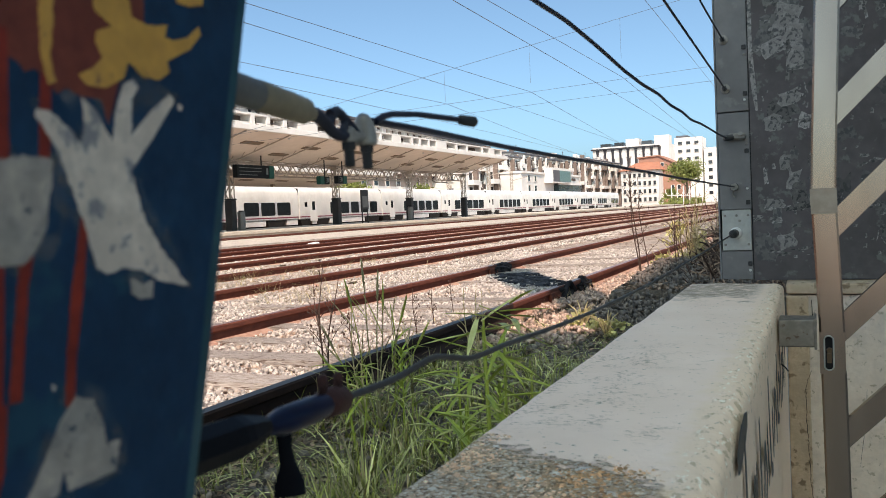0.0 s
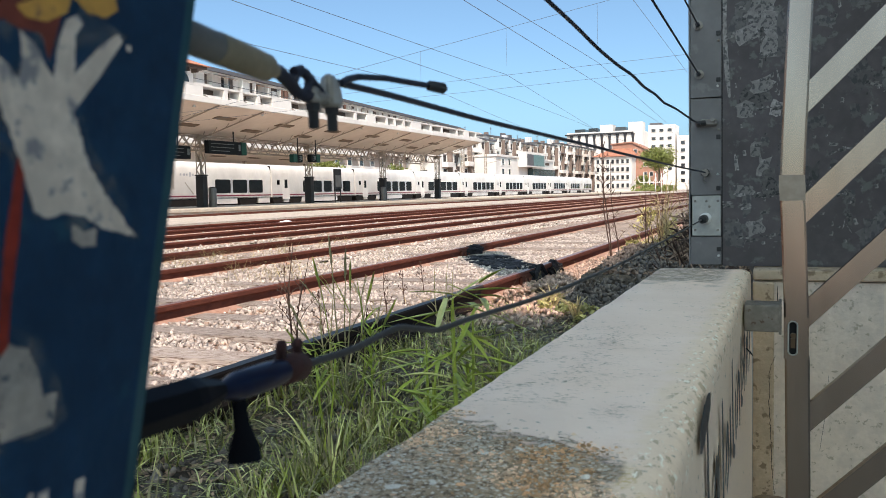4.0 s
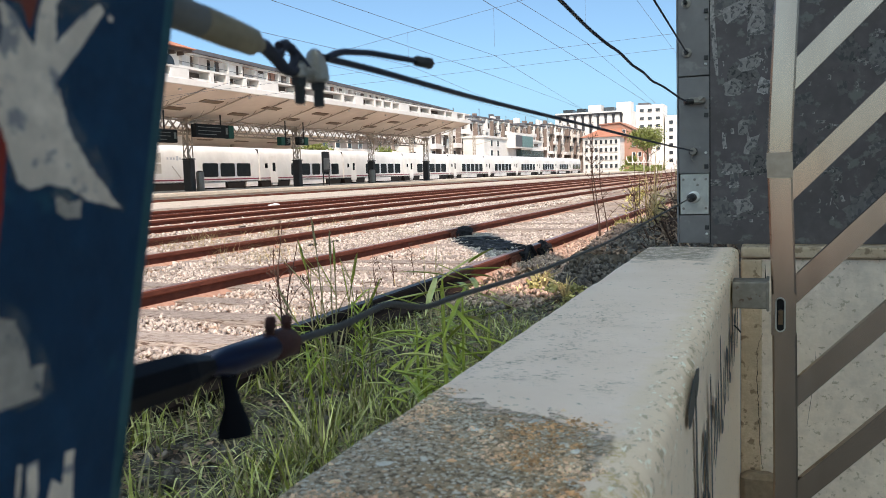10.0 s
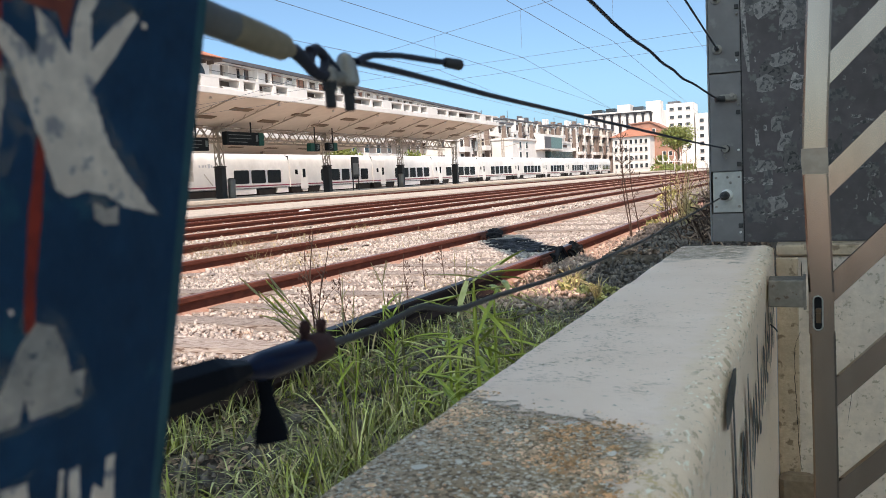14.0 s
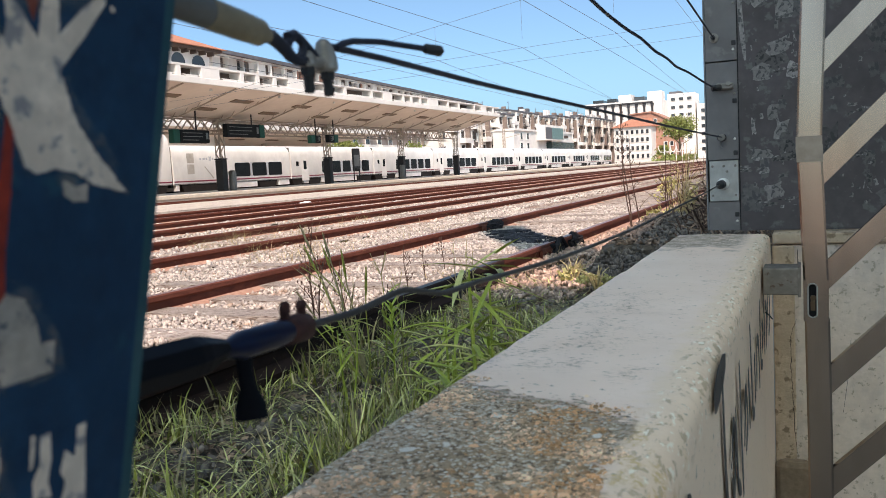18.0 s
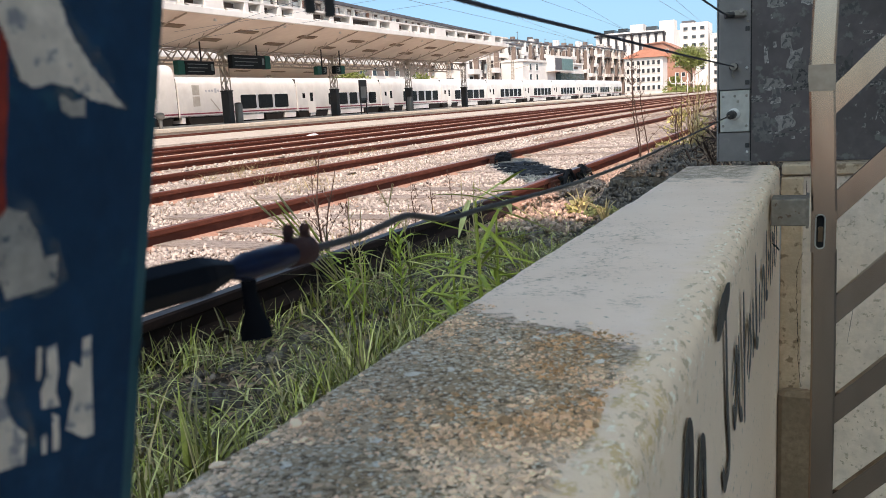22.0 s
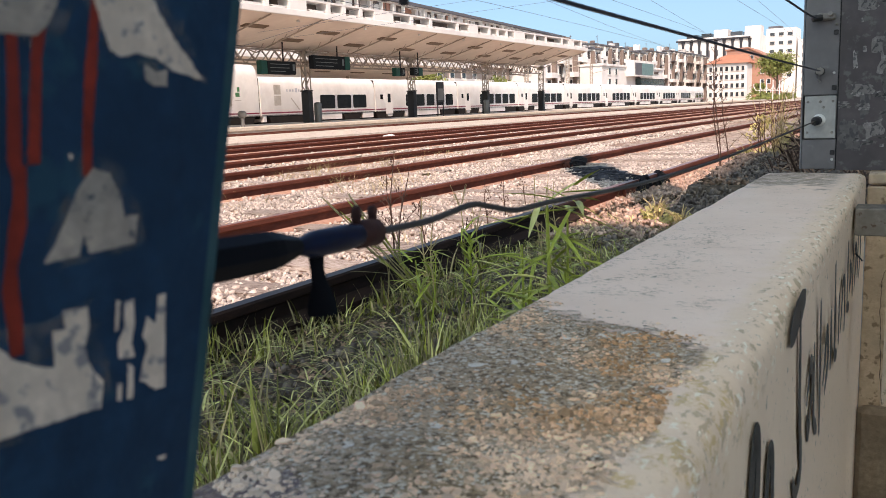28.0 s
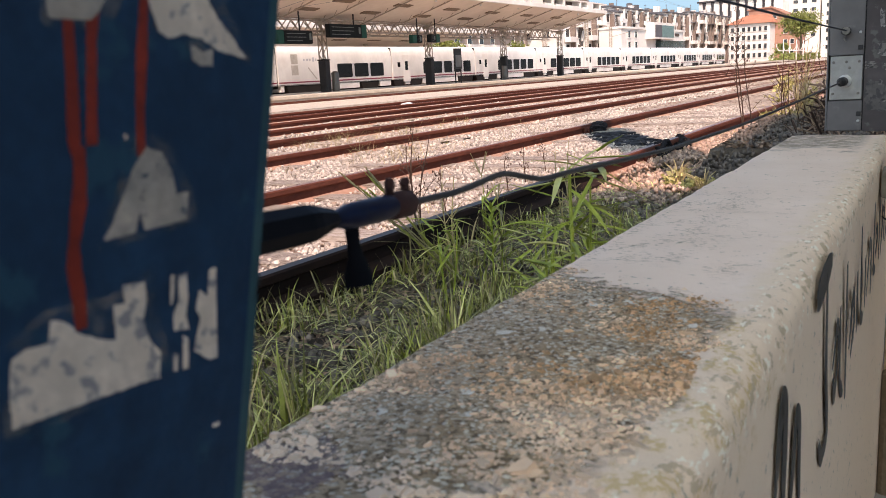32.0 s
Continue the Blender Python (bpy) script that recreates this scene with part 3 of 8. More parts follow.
def build_ground():
    nx, ny = len(GROUND_X), len(GROUND_Y)
    v = [(x, y, ground_height(x, y)) for y in GROUND_Y for x in GROUND_X]
    f, s = [], []
    for j in range(ny - 1):
        for i in range(nx - 1):
            f.append((j * nx + i, j * nx + i + 1, (j + 1) * nx + i + 1, (j + 1) * nx + i))
            x = (GROUND_X[i] + GROUND_X[i + 1]) / 2
            s.append(2 if x > -0.1999 else 1 if x > earth_edge(GROUND_Y[j]) else 0)
    ob = soup("ground", v, f, [BED, EARTH, PAVING], slots=s)
    ob.data.polygons.foreach_set("use_smooth", [True] * len(f))
    return tagged(ob, "pale stony railway ground with dark earth along the wall", "ground", kind="structure")


build_ground()

# ---------------------------------------------------------------- the low wall
WALL_TOP = 0.472


def build_low_wall():
    prof = [(-0.322, -0.5), (-0.322, 0.462)]
    prof += [(-0.312 + 0.0 - 0.010 * math.cos(a), 0.462 + 0.010 * math.sin(a)) for a in (0.5, 1.0, 1.4)]
    prof += [(-0.25, WALL_TOP + 0.0005), (-0.19, WALL_TOP), (-0.14, WALL_TOP - 0.0005)]
    prof += [(-0.104 + 0.024 * math.sin(a), WALL_TOP - 0.024 + 0.024 * math.cos(a)) for a in (0.0, 0.3, 0.6, 0.9, 1.2, 1.57)]
    prof += [(-0.079, 0.40), (-0.077, 0.2), (-0.076, -0.5)]
    sh = Shape()
    k = len(prof)
    ys = [-8.0, -6.0, -4.0, -2.0] + [-0.9 + 0.01 * i for i in range(int((2.37 + 0.9) / 0.01) + 1)]
    v = []
    for y in ys:
        for i, (x, z) in enumerate(prof):
            w = 0.0022 * noise.noise((x * 14, y * 14, z * 14)) + 0.0012 * noise.noise((x * 45, y * 45, z * 45))
            if 8 <= i <= 13:
                w += (0.0062 * abs(noise.noise((x * 25 + 3, (y + x + z) * 34, 4.0))) + 0.0022 * noise.noise((x * 60, y * 80, z * 60))) * math.sin(math.pi * (i - 7) / 7)
            v.append((x + (w if i < 3 or i > 8 else 0), y, z + (w if 2 <= i <= 12 else 0)))
    f = [(i * k + j, (i + 1) * k + j, (i + 1) * k + j + 1, i * k + j + 1) for i in range(len(ys) - 1) for j in range(k - 1)]
    f += [tuple(range(k)), tuple(reversed(range((len(ys) - 1) * k, len(ys) * k)))]
    sh.add(v, f)
    ob = part("wall_parapet", sh, WHITEWASH, smooth=True)
    return tagged(ob, "low whitewashed concrete wall with lichen on its flaking top", "wall", kind="structure")


wall = build_low_wall()


def ribbon(points, width, normal, lift=0.0006):
    """A flat brush stroke along points, tapering at both ends."""
    pts = []
    for i in range(len(points) - 1):
        a, b = Vector(points[i]), Vector(points[i + 1])
        pts += [a.lerp(b, t / 6) for t in range(6)]
    pts.append(Vector(points[-1]))
    for _ in range(2):
        pts = [pts[0]] + [(pts[i - 1] + 2 * pts[i] + pts[i + 1]) / 4 for i in range(1, len(pts) - 1)] + [pts[-1]]
    n = Vector(normal)
    v, f = [], []
    for i, p in enumerate(pts):
        d = (pts[min(i + 1, len(pts) - 1)] - pts[max(i - 1, 0)]).normalized()
        s = d.cross(n).normalized()
        t = i / (len(pts) - 1)
        w = width / 2 * min(1, 0.45 + 3 * min(t, 1 - t)) * (1 + 0.25 * noise.noise(p * 60))
        v += [p + s * w + n * lift, p - s * w + n * lift, p + s * w, p - s * w]
    for i in range(len(pts) - 1):
        a, b = 4 * i, 4 * i + 4
        f += [(a, b, b + 1, a + 1), (a, a + 2, b + 2, b), (a + 1, b + 1, b + 3, a + 3)]
    return Shape().add(v, f)


def graffiti():
    """Strokes of black spray paint along the street face of the wall."""
    x = -0.0765
    st = [
        ([(0.62, 0.34), (0.645, 0.415), (0.665, 0.40), (0.66, 0.27)], 0.016), ([(0.70, 0.28), (0.725, 0.37), (0.745, 0.36), (0.76, 0.26)], 0.013),
        ([(0.845, 0.437), (0.90, 0.447), (0.975, 0.455)], 0.022), ([(0.93, 0.45), (0.95, 0.33), (0.985, 0.245), (0.93, 0.235), (0.90, 0.27)], 0.013),
        ([(1.02, 0.31), (1.06, 0.36), (1.09, 0.32), (1.05, 0.26), (1.03, 0.30)], 0.013), ([(1.09, 0.37), (1.11, 0.26), (1.16, 0.23)], 0.012),
        ([(1.16, 0.41), (1.18, 0.30), (1.20, 0.21)], 0.013), ([(1.23, 0.27), (1.27, 0.35), (1.31, 0.29), (1.26, 0.25)], 0.013),
        ([(1.33, 0.36), (1.35, 0.26)], 0.013), ([(1.38, 0.42), (1.42, 0.26), (1.47, 0.25)], 0.014), ([(1.48, 0.35), (1.50, 0.26)], 0.013),
        ([(1.53, 0.27), (1.56, 0.36), (1.61, 0.34), (1.63, 0.25)], 0.014), ([(1.66, 0.41), (1.68, 0.28), (1.74, 0.27)], 0.014), ([(1.72, 0.36), (1.78, 0.33), (1.72, 0.30)], 0.014),
        ([(1.81, 0.40), (1.83, 0.27)], 0.015), ([(1.86, 0.37), (1.93, 0.35), (1.88, 0.27)], 0.015), ([(1.96, 0.41), (1.98, 0.28)], 0.015), ([(2.02, 0.39), (2.08, 0.33), (2.03, 0.27)], 0.015),
    ]
    for n, (pts, w) in enumerate(st):
        part("spray_stroke", ribbon([(x + 0.0002 * n, y, z) for y, z in pts], w * 1.55, (1, 0, 0)), BLACK_PAINT, wall, "black spray paint stroke" if n == 0 else "")


graffiti()


# The corner behind the gate: a plastered wall across the end, its coping and a tan pilaster.
def build_end_wall():
    sh = Shape().box(-0.075, 2.2, 2.36, 2.62, -0.5, 0.442)
    ob = tagged(part("wall_end", sh, PLASTER), "cream plastered low wall with hairline cracks", "wall", kind="structure")
    part("coping", Shape().box(-0.0745, 2.2, 2.345, 2.62, 0.446, 0.474, edge=0.004), COPING, ob, "tan weathered coping")
    part("pilaster", Shape().box(-0.0745, -0.022, 2.335, 2.357, -0.5, 0.442, edge=0.003), COPING, ob, "tan rough corner strip")
    part("plinth", Shape().box(-0.0745, 0.02, 2.28, 2.333, -0.5, -0.12, edge=0.012), DIRT_CONCRETE, ob, "brown dirty plinth block")
    wander = random.Random(7)
    line = [(-0.018, 0.25), (-0.028, 0.225), (-0.0335, 0.20), (-0.032, 0.16), (-0.034, 0.12), (-0.03, 0.06), (-0.026, -0.05), (-0.02, -0.12)]
    crack = [(float(np.interp(-z, [-q for _, q in line], [a for a, _ in line])) + wander.uniform(-0.0014, 0.0014), z) for z in np.linspace(0.25, -0.12, 44)]
    part("crack", ribbon([(a, 2.334, z) for a, z in crack], 0.0014, (0, -1, 0), 0.0004), NEAR_BLACK, ob, "thin dark crack")
    part("crack", ribbon([(-0.012 + 0.004 * math.sin(9 * z), 2.3585, z) for z in (0.43, 0.38, 0.33)], 0.002, (0, -1, 0), 0.0004), NEAR_BLACK, ob)
    part("crack", ribbon([(0.09 + 0.02 * math.sin(7 * z), 2.3585, z) for z in (0.2, 0.1, 0.0)], 0.0009, (0, -1, 0), 0.0004), NEAR_BLACK, ob)


build_end_wall()


# ---------------------------------------------------------------- sheet metal pillar at the end of the wall
def scrap_shape(w, h, rnd, lift):
    """A torn scrap lying in the x z plane, facing -y: a ragged rectangle."""
    v = []
    for (a, b), (c, d) in zip(((-1, -1), (1, -1), (1, 1), (-1, 1)), ((1, -1), (1, 1), (-1, 1), (-1, -1))):
        for q in range(3):
            k = q / 3
            v.append(((a + (c - a) * k) * w / 2 * rnd.uniform(0.6, 1.05), -lift, (b + (d - b) * k) * h / 2 * rnd.uniform(0.6, 1.05)))
    n = len(v)
    v += [(x, 0, z) for x, _, z in v]
    f = [tuple(range(n))] + [(i, n + i, n + (i + 1) % n, (i + 1) % n) for i in range(n)]
    return Shape().add(v, f)


def build_pillar():
    y = 2.43
    ob = thing("metal_pillar", "dark zinc-clad pillar covered with torn poster remains, standing on the wall", "pillar", (0, 0, 0))
    part("body", Shape().box(-0.156, 1.4, y, y + 0.5, 0.476, 2.3), POSTERED, ob, "dark sheet under old posters")
    part("edge_flange", Shape().box(-0.245, -0.2405, y - 0.004, y + 0.10, 0.478, 2.3, edge=0.0015), ZINC_SKYLIT, ob, "folded edge painted pale as if skylit")
    for z0, z1 in ((0.479, 0.557), (0.672, 0.936), (0.939, 1.30), (1.303, 2.3)):
        part("side_panel", Shape().box(-0.240, -0.1585, y - 0.003, y + 0.03, z0, z1, edge=0.001), ZINC, ob)
    part("patch_plate", Shape().box(-0.236, -0.160, y - 0.006, y + 0.02, 0.559, 0.670, edge=0.0012), PLATE, ob, "bare zinc patch plate")
    part("core", Shape().box(-0.2395, -0.157, y + 0.031, y + 0.5, 0.476, 2.3), ZINC, ob)
    for x, z in ((-0.166, 0.504), (-0.168, 0.728), (-0.166, 0.85), (-0.168, 0.968), (-0.166, 1.09), (-0.228, 0.575), (-0.228, 0.655), (-0.198, 0.655), (-0.168, 0.655), (-0.168, 0.575), (-0.190, 0.64)):
        part("rivet", Shape().tube([(x, y - 0.0085, z), (x, y - 0.007, z), (x, y, z)], [0.0012, 0.0036, 0.0036], 8), WHITE_PLASTIC if z in (0.504, 0.728, 0.968) else STEEL, ob)
    for x, z in ((-0.166, 0.522), (-0.167, 0.69), (-0.167, 0.83), (-0.167, 0.985), (-0.167, 1.11)):
        part("hinge_knuckle", Shape().box(x - 0.005, x + 0.006, y - 0.008, y - 0.002, z - 0.006, z + 0.006, edge=0.001), BLACK, ob)
    # wire fixings
    for x, z in ((-0.217, 1.002), (-0.219, 1.135)):
        k = part("wire_fixing", Shape().tube([(x, y - 0.002, z), (x, y - 0.008, z), (x, y - 0.009, z)], [0.013, 0.013, 0.009], 14), STEEL, ob, "round bolted fixing", True)
        part("nut", Shape().tube([(x - 0.001, y - 0.009, z), (x - 0.001, y - 0.022, z + 0.001)], 0.0065, 6), BLACK, k)
    k = part("wire_clamp", Shape().box(-0.213, -0.168, y - 0.022, y - 0.003, 0.861, 0.879, edge=0.004), STEEL, ob, "bent grey wire clamp")
    part("bolt", Shape().tube([(-0.222, y - 0.03, 0.866), (-0.2, y - 0.02, 0.868)], 0.008, 8), BLACK, k)
    part("bolt", Shape().tube([(-0.18, y - 0.032, 0.876), (-0.18, y - 0.02, 0.874)], 0.006, 6), STEEL, k)
    k = part("wire_clamp", Shape().box(-0.212, -0.19, y - 0.02, y - 0.003, 0.724, 0.742, edge=0.004), BLACK, ob)
    part("bolt", Shape().tube([(-0.2, y - 0.03, 0.733), (-0.2, y - 0.02, 0.733)], 0.010, 8), STEEL, k)
    part("tail", Shape().tube([(-0.2, y - 0.02, 0.726), (-0.205, y - 0.024, 0.713), (-0.198, y - 0.022, 0.705)], 0.0022, 6), STEEL, k)
    k = part("grommet", Shape().tube([(-0.2, y - 0.006, 0.607), (-0.2, y - 0.012, 0.607), (-0.2, y - 0.016, 0.607)], [0.016, 0.016, 0.012], 18), WHITE_PLASTIC, ob, "white plastic wire grommet", True)
    part("gland", Shape().tube([(-0.203, y - 0.014, 0.606), (-0.206, y - 0.035, 0.605), (-0.208, y - 0.047, 0.604)], [0.012, 0.0115, 0.006], 12), BLACK, k)
    # poster remains
    r = random.Random(21)
    spots = [(-0.10, 1.24, 0.045, 0.09), (-0.06, 1.17, 0.08, 0.10), (-0.045, 1.13, 0.06, 0.06), (-0.095, 1.10, 0.06, 0.05), (-0.04, 1.07, 0.05, 0.08), (-0.075, 0.93, 0.08, 0.06), (-0.055, 0.965, 0.07, 0.04), (-0.1, 0.90, 0.05, 0.05), (-0.07, 0.79, 0.03, 0.05), (-0.05, 0.745, 0.035, 0.06), (-0.035, 0.70, 0.05, 0.08), (-0.1, 0.685, 0.06, 0.025), (-0.07, 0.58, 0.05, 0.05), (-0.02, 0.9, 0.03, 0.05), (-0.12, 0.76, 0.012, 0.05)]
    spots += [(r.uniform(-0.13, 0.32), r.uniform(0.53, 1.28), r.uniform(0.003, 0.012), r.uniform(0.004, 0.016)) for _ in range(90)]
    # torn along lines where sheets overlapped, upright and level
    for _ in range(26):
        cx, cz, upright = r.uniform(-0.13, 0.32), r.uniform(0.53, 1.28), r.random() < 0.55
        run = r.uniform(0.03, 0.09)
        for _ in range(r.randint(5, 13)):
            k, off = r.uniform(-1, 1) * run, r.gauss(0, 0.006)
            long, thin = r.uniform(0.006, 0.034), r.uniform(0.002, 0.011)
            spots.append((cx + (off if upright else k), cz + (k if upright else off), thin if upright else long, long if upright else thin))
    # grey smears of glue and paper pulp, under the scraps
    for n in range(46):
        x, z = r.uniform(-0.13, 0.32), r.uniform(0.53, 1.3)
        part("glue_smear", scrap_shape(r.uniform(0.02, 0.07), r.uniform(0.02, 0.14), r, 0.00003), PULP, ob, "", at=Matrix.Translation((x, y - 0.00001 - 0.0000004 * n, z)) @ Matrix.Rotation(r.gauss(0, 0.3), 4, "Y"))
    for n, (x, z, w, h) in enumerate(spots):
        part("paper_scrap", scrap_shape(w, h, r, 0.00005), PAPER, ob, "torn pale paper scrap" if n == 0 else "", at=Matrix.Translation((x, y - 0.00006 - 0.0000009 * n, z)) @ Matrix.Rotation(r.gauss(0, 0.22), 4, "Y"))
    part("tape_strip", ribbon([(-0.150, y, 1.28), (-0.152, y, 1.12), (-0.146, y, 1.02), (-0.138, y, 0.935)], 0.012, (0, -1, 0), 0.0006), PAPER, ob, "grey strip of old tape")
    part("sealant", Shape().box(-0.1585, -0.156, y - 0.001, y + 0.01, 0.479, 2.3), NEAR_BLACK, ob)


build_pillar()


# ---------------------------------------------------------------- aluminium gate
def build_gate():
    ob = thing("aluminium_gate", "satin aluminium gate with diagonal bars and an oblong lock hole", "gate")
    y0, y1 = 1.86, 1.90
    left = lambda z: np.interp(z, (-0.4, 0.075, 0.405, 0.708, 1.072, 1.6), (0.007, 0.006, 0.002, -0.009, 0.006, 0.03))
    cx, cz, hw, hh = 0.0185, 0.378, 0.0075, 0.034

    def column(z0, z1, n=6):
        sh.add([(left(z) + dx, y, z) for z in np.linspace(z0, z1, n + 1) for dx, y in ((0, y0 + 0.004), (0.004, y0), (0.044, y0), (0.048, y0 + 0.004), (0.048, y1), (0, y1))],
               [(i * 6 + j, i * 6 + (j + 1) % 6, (i + 1) * 6 + (j + 1) % 6, (i + 1) * 6 + j) for i in range(n) for j in range(6)])

    sh = Shape()
    column(-0.44, 0.335)
    column(0.421, 1.7, 14)
    # around the lock hole the tube is made of a front plate with an oblong opening
    ring_out, ring_in, n = [], [], 32
    for i in range(n):
        a = 2 * math.pi * i / n
        c, s = math.cos(a), math.sin(a)
        k = 1 / max(abs(c), abs(s))
        ring_out.append((cx + 0.0065 + c * k * 0.024, y0, cz + s * k * 0.043))
        ring_in.append((cx + c * hw, y0, cz + math.copysign(min(abs(s) * 1.0, 1) * hw + (hh - hw) * (1 if abs(s) > 1e-6 else 0), s) if abs(s) > 1e-6 else cz))
    v = ring_out + ring_in + [(x, y0 + 0.02, z) for x, _, z in ring_in]
    f = [(i, (i + 1) % n, n + (i + 1) % n, n + i) for i in range(n)] + [(n + i, n + (i + 1) % n, 2 * n + (i + 1) % n, 2 * n + i) for i in range(n)] + [tuple(range(2 * n, 3 * n))]
    sh.add(v, f)
    sh.box(0.001, 0.049, y0 + 0.021, y1, 0.335, 0.421)
    stile = part("stile", sh, ALU, ob)
    part("lock_rim", Shape().tube([(cx + hw * 1.15 * math.cos(a), y0 - 0.001, cz + (hh - hw) * (1 if math.sin(a) > 0 else -1) + hw * 1.15 * math.sin(a)) for a in [2 * math.pi * i / 24 + 0.01 for i in range(25)]], 0.0016, 6), PLATE, stile, "pale metal rim of the lock hole", True)
    part("lock_back", Shape().box(cx - hw, cx + hw, y0 + 0.012, y0 + 0.0195, cz - hh, cz + hh), NEAR_BLACK, stile)
    part("lock_bolt", Shape().tube([(cx + 0.001, y0 + 0.004, cz + 0.004), (cx + 0.001, y0 + 0.018, cz + 0.004)], 0.0055, 10), BRASS, stile, "small brass lock cylinder")
    part("lock_bolt", Shape().box(cx - 0.004, cx + 0.005, y0 + 0.006, y0 + 0.018, cz - 0.022, cz - 0.002), BRASS, stile)
    sh = Shape()
    for z0, z1, e in ((0.662, 0.681, 0.0007), (0.6805, 0.696, 0.0012), (0.6955, 0.714, 0.0008)):
        sh.add([(q, yy, z) for z in (z0, z1) for q, yy in ((left(z) - e, y0 + 0.006), (left(z) - e, y0 - e), (left(z) + 0.048 + e, y0 - e), (left(z) + 0.048 + e, y0 + 0.006))], [(0, 1, 5, 4), (1, 2, 6, 5), (2, 3, 7, 6)])
    part("tape_band", sh, TAPE, stile, "wrap of brown tape")
    for k in range(-2, 9):
        z = 0.208 + 0.2225 * k + 0.0
        a, b = (0.022, 1.885, z - 0.0275), (0.049 + 0.65, 1.885, z + 0.65 * 1.02)
        part("diagonal_bar", Shape().bar(a, b, 0.022, 0.043), ALU, ob)
    return ob


build_gate()


def build_bracket():
    ob = thing("steel_bracket", "grey steel box bracket between the wall and the gate", "bracket")
    part("box_section", Shape().box(-0.0755, -0.006, 1.84, 1.92, 0.392, 0.447, edge=0.002), BRACKET, ob)
    part("flange", Shape().box(-0.0085, -0.003, 1.836, 1.924, 0.388, 0.451, edge=0.001), BRACKET, ob)
    part("hook", Shape().tube([(-0.074, 1.9, 0.345), (-0.066, 1.89, 0.34), (-0.06, 1.885, 0.333)], 0.0015, 6), BLACK, ob)


build_bracket()


# ---------------------------------------------------------------- blue post with its wires
LEAN = 0.252  # metres forward per metre of height
POST_X = -0.161


def build_post():
    ob = thing("blue_fence_post", "leaning dark blue steel post with torn paper and red paint drips", "post")
    far = lambda z: 0.0188 + LEAN * z
    zs = [0.44 + 0.05 * i for i in range(17)]
    prof = lambda z: [(POST_X - 0.006, far(z) + 0.002), (POST_X - 0.0015, far(z) - 0.0005), (POST_X, far(z) - 0.006), (POST_X, far(z) - 0.16), (POST_X - 0.01, far(z) - 0.166), (POST_X - 0.085, far(z) - 0.166), (POST_X - 0.085, far(z) - 0.156), (POST_X - 0.011, far(z) - 0.15), (POST_X - 0.011, far(z) - 0.01), (POST_X - 0.085, far(z) - 0.008), (POST_X - 0.085, far(z) + 0.002)]
    k = 11
    v = [(x, y, z) for z in zs for x, y in prof(z)]
    f = [(i * k + j, (i + 1) * k + j, (i + 1) * k + (j + 1) % k, i * k + (j + 1) % k) for i in range(len(zs) - 1) for j in range(k)]
    f = [tuple(reversed(q)) for q in f] + [tuple(range(k)), tuple(reversed(range((len(zs) - 1) * k, len(zs) * k)))]
    # slot 1: paler blue-green faces along the far edge
    s = [1 if (i % k) in (0, 1) else 0 for i in range((len(zs) - 1) * k)] + [0, 0]
    sh = Shape().add(v, f)
    sh.m = s
    part("channel", sh, [BLUE, BLUE_EDGE], ob)
    part("base_plate", Shape().box(-0.30, -0.125, -0.06, 0.15, 0.470, 0.4735), BLUE, ob)
    part("weld_edge", Shape().tube([(POST_X - 0.003, far(0.617), 0.617), (POST_X - 0.003, far(0.607) - 0.004, 0.607)], [0.0018, 0.0022], 8), NEAR_BLACK, ob)
    layer = [0]

    def sheet(name, mat, outline, label="", rough=0.35):
        """A torn scrap or a dried splash: an outline in millimetres on the post's face, its edge frayed."""
        layer[0] += 1
        pts = []
        for i, (a, b) in enumerate(outline):
            c, d = outline[(i + 1) % len(outline)]
            m = max(1, int(math.hypot(c - a, d - b) / 1.1))
            for q in range(m):
                y, z = a + (c - a) * q / m, b + (d - b) * q / m
                w = rough * (noise.noise((y * 0.7, z * 0.7, layer[0])) + 0.7 * noise.noise((y * 2.3, z * 2.3, layer[0])))
                pts.append((y + w, z + w * 0.8))
        x = POST_X + 0.00003 + 0.000015 * layer[0]
        k = len(pts)
        v = [(x, y / 1000, z / 1000) for y, z in pts] + [(POST_X - 0.0005, y / 1000, z / 1000) for y, z in pts]
        part(name, Shape().add(v, [tuple(range(k))] + [(i, k + i, k + (i + 1) % k, (i + 1) % k) for i in range(k)]), mat, ob, label)

    def drip(points, width, label=""):
        """A run of paint down the post, in millimetres."""
        left, right = [], []
        for i, (y, z) in enumerate(points):
            w = width / 2 * (1 + 0.2 * math.sin(2.3 * i + width))
            left.append((y - w, z))
            right.append((y + w, z))
        sheet("paint_drip", RED_PAINT, left + right[::-1], label, 0.22)

    def smear(outline, grow):
        cy, cz = sum(p[0] for p in outline) / len(outline), sum(p[1] for p in outline) / len(outline)
        sheet("paste_smear", SMEAR, [(y + grow * (y - cy) / max(1.0, math.hypot(y - cy, z - cz)), z + grow * (z - cz) / max(1.0, math.hypot(y - cy, z - cz))) for y, z in outline], "", 0.9)

    smear([(112, 717), (134, 718), (137, 708), (131, 696), (124, 692), (112, 692)], 2.0)
    smear([(129, 729), (143, 733), (161, 739), (176, 735), (160, 714), (178, 683), (146, 687), (138, 706)], 1.2)
    smear([(134, 664), (142, 660), (147, 650), (149, 640), (118, 638), (124, 648)], 2.0)
    smear([(87, 600), (88, 619), (101, 625), (118, 624), (131, 628), (133, 603), (110, 599)], 1.4)
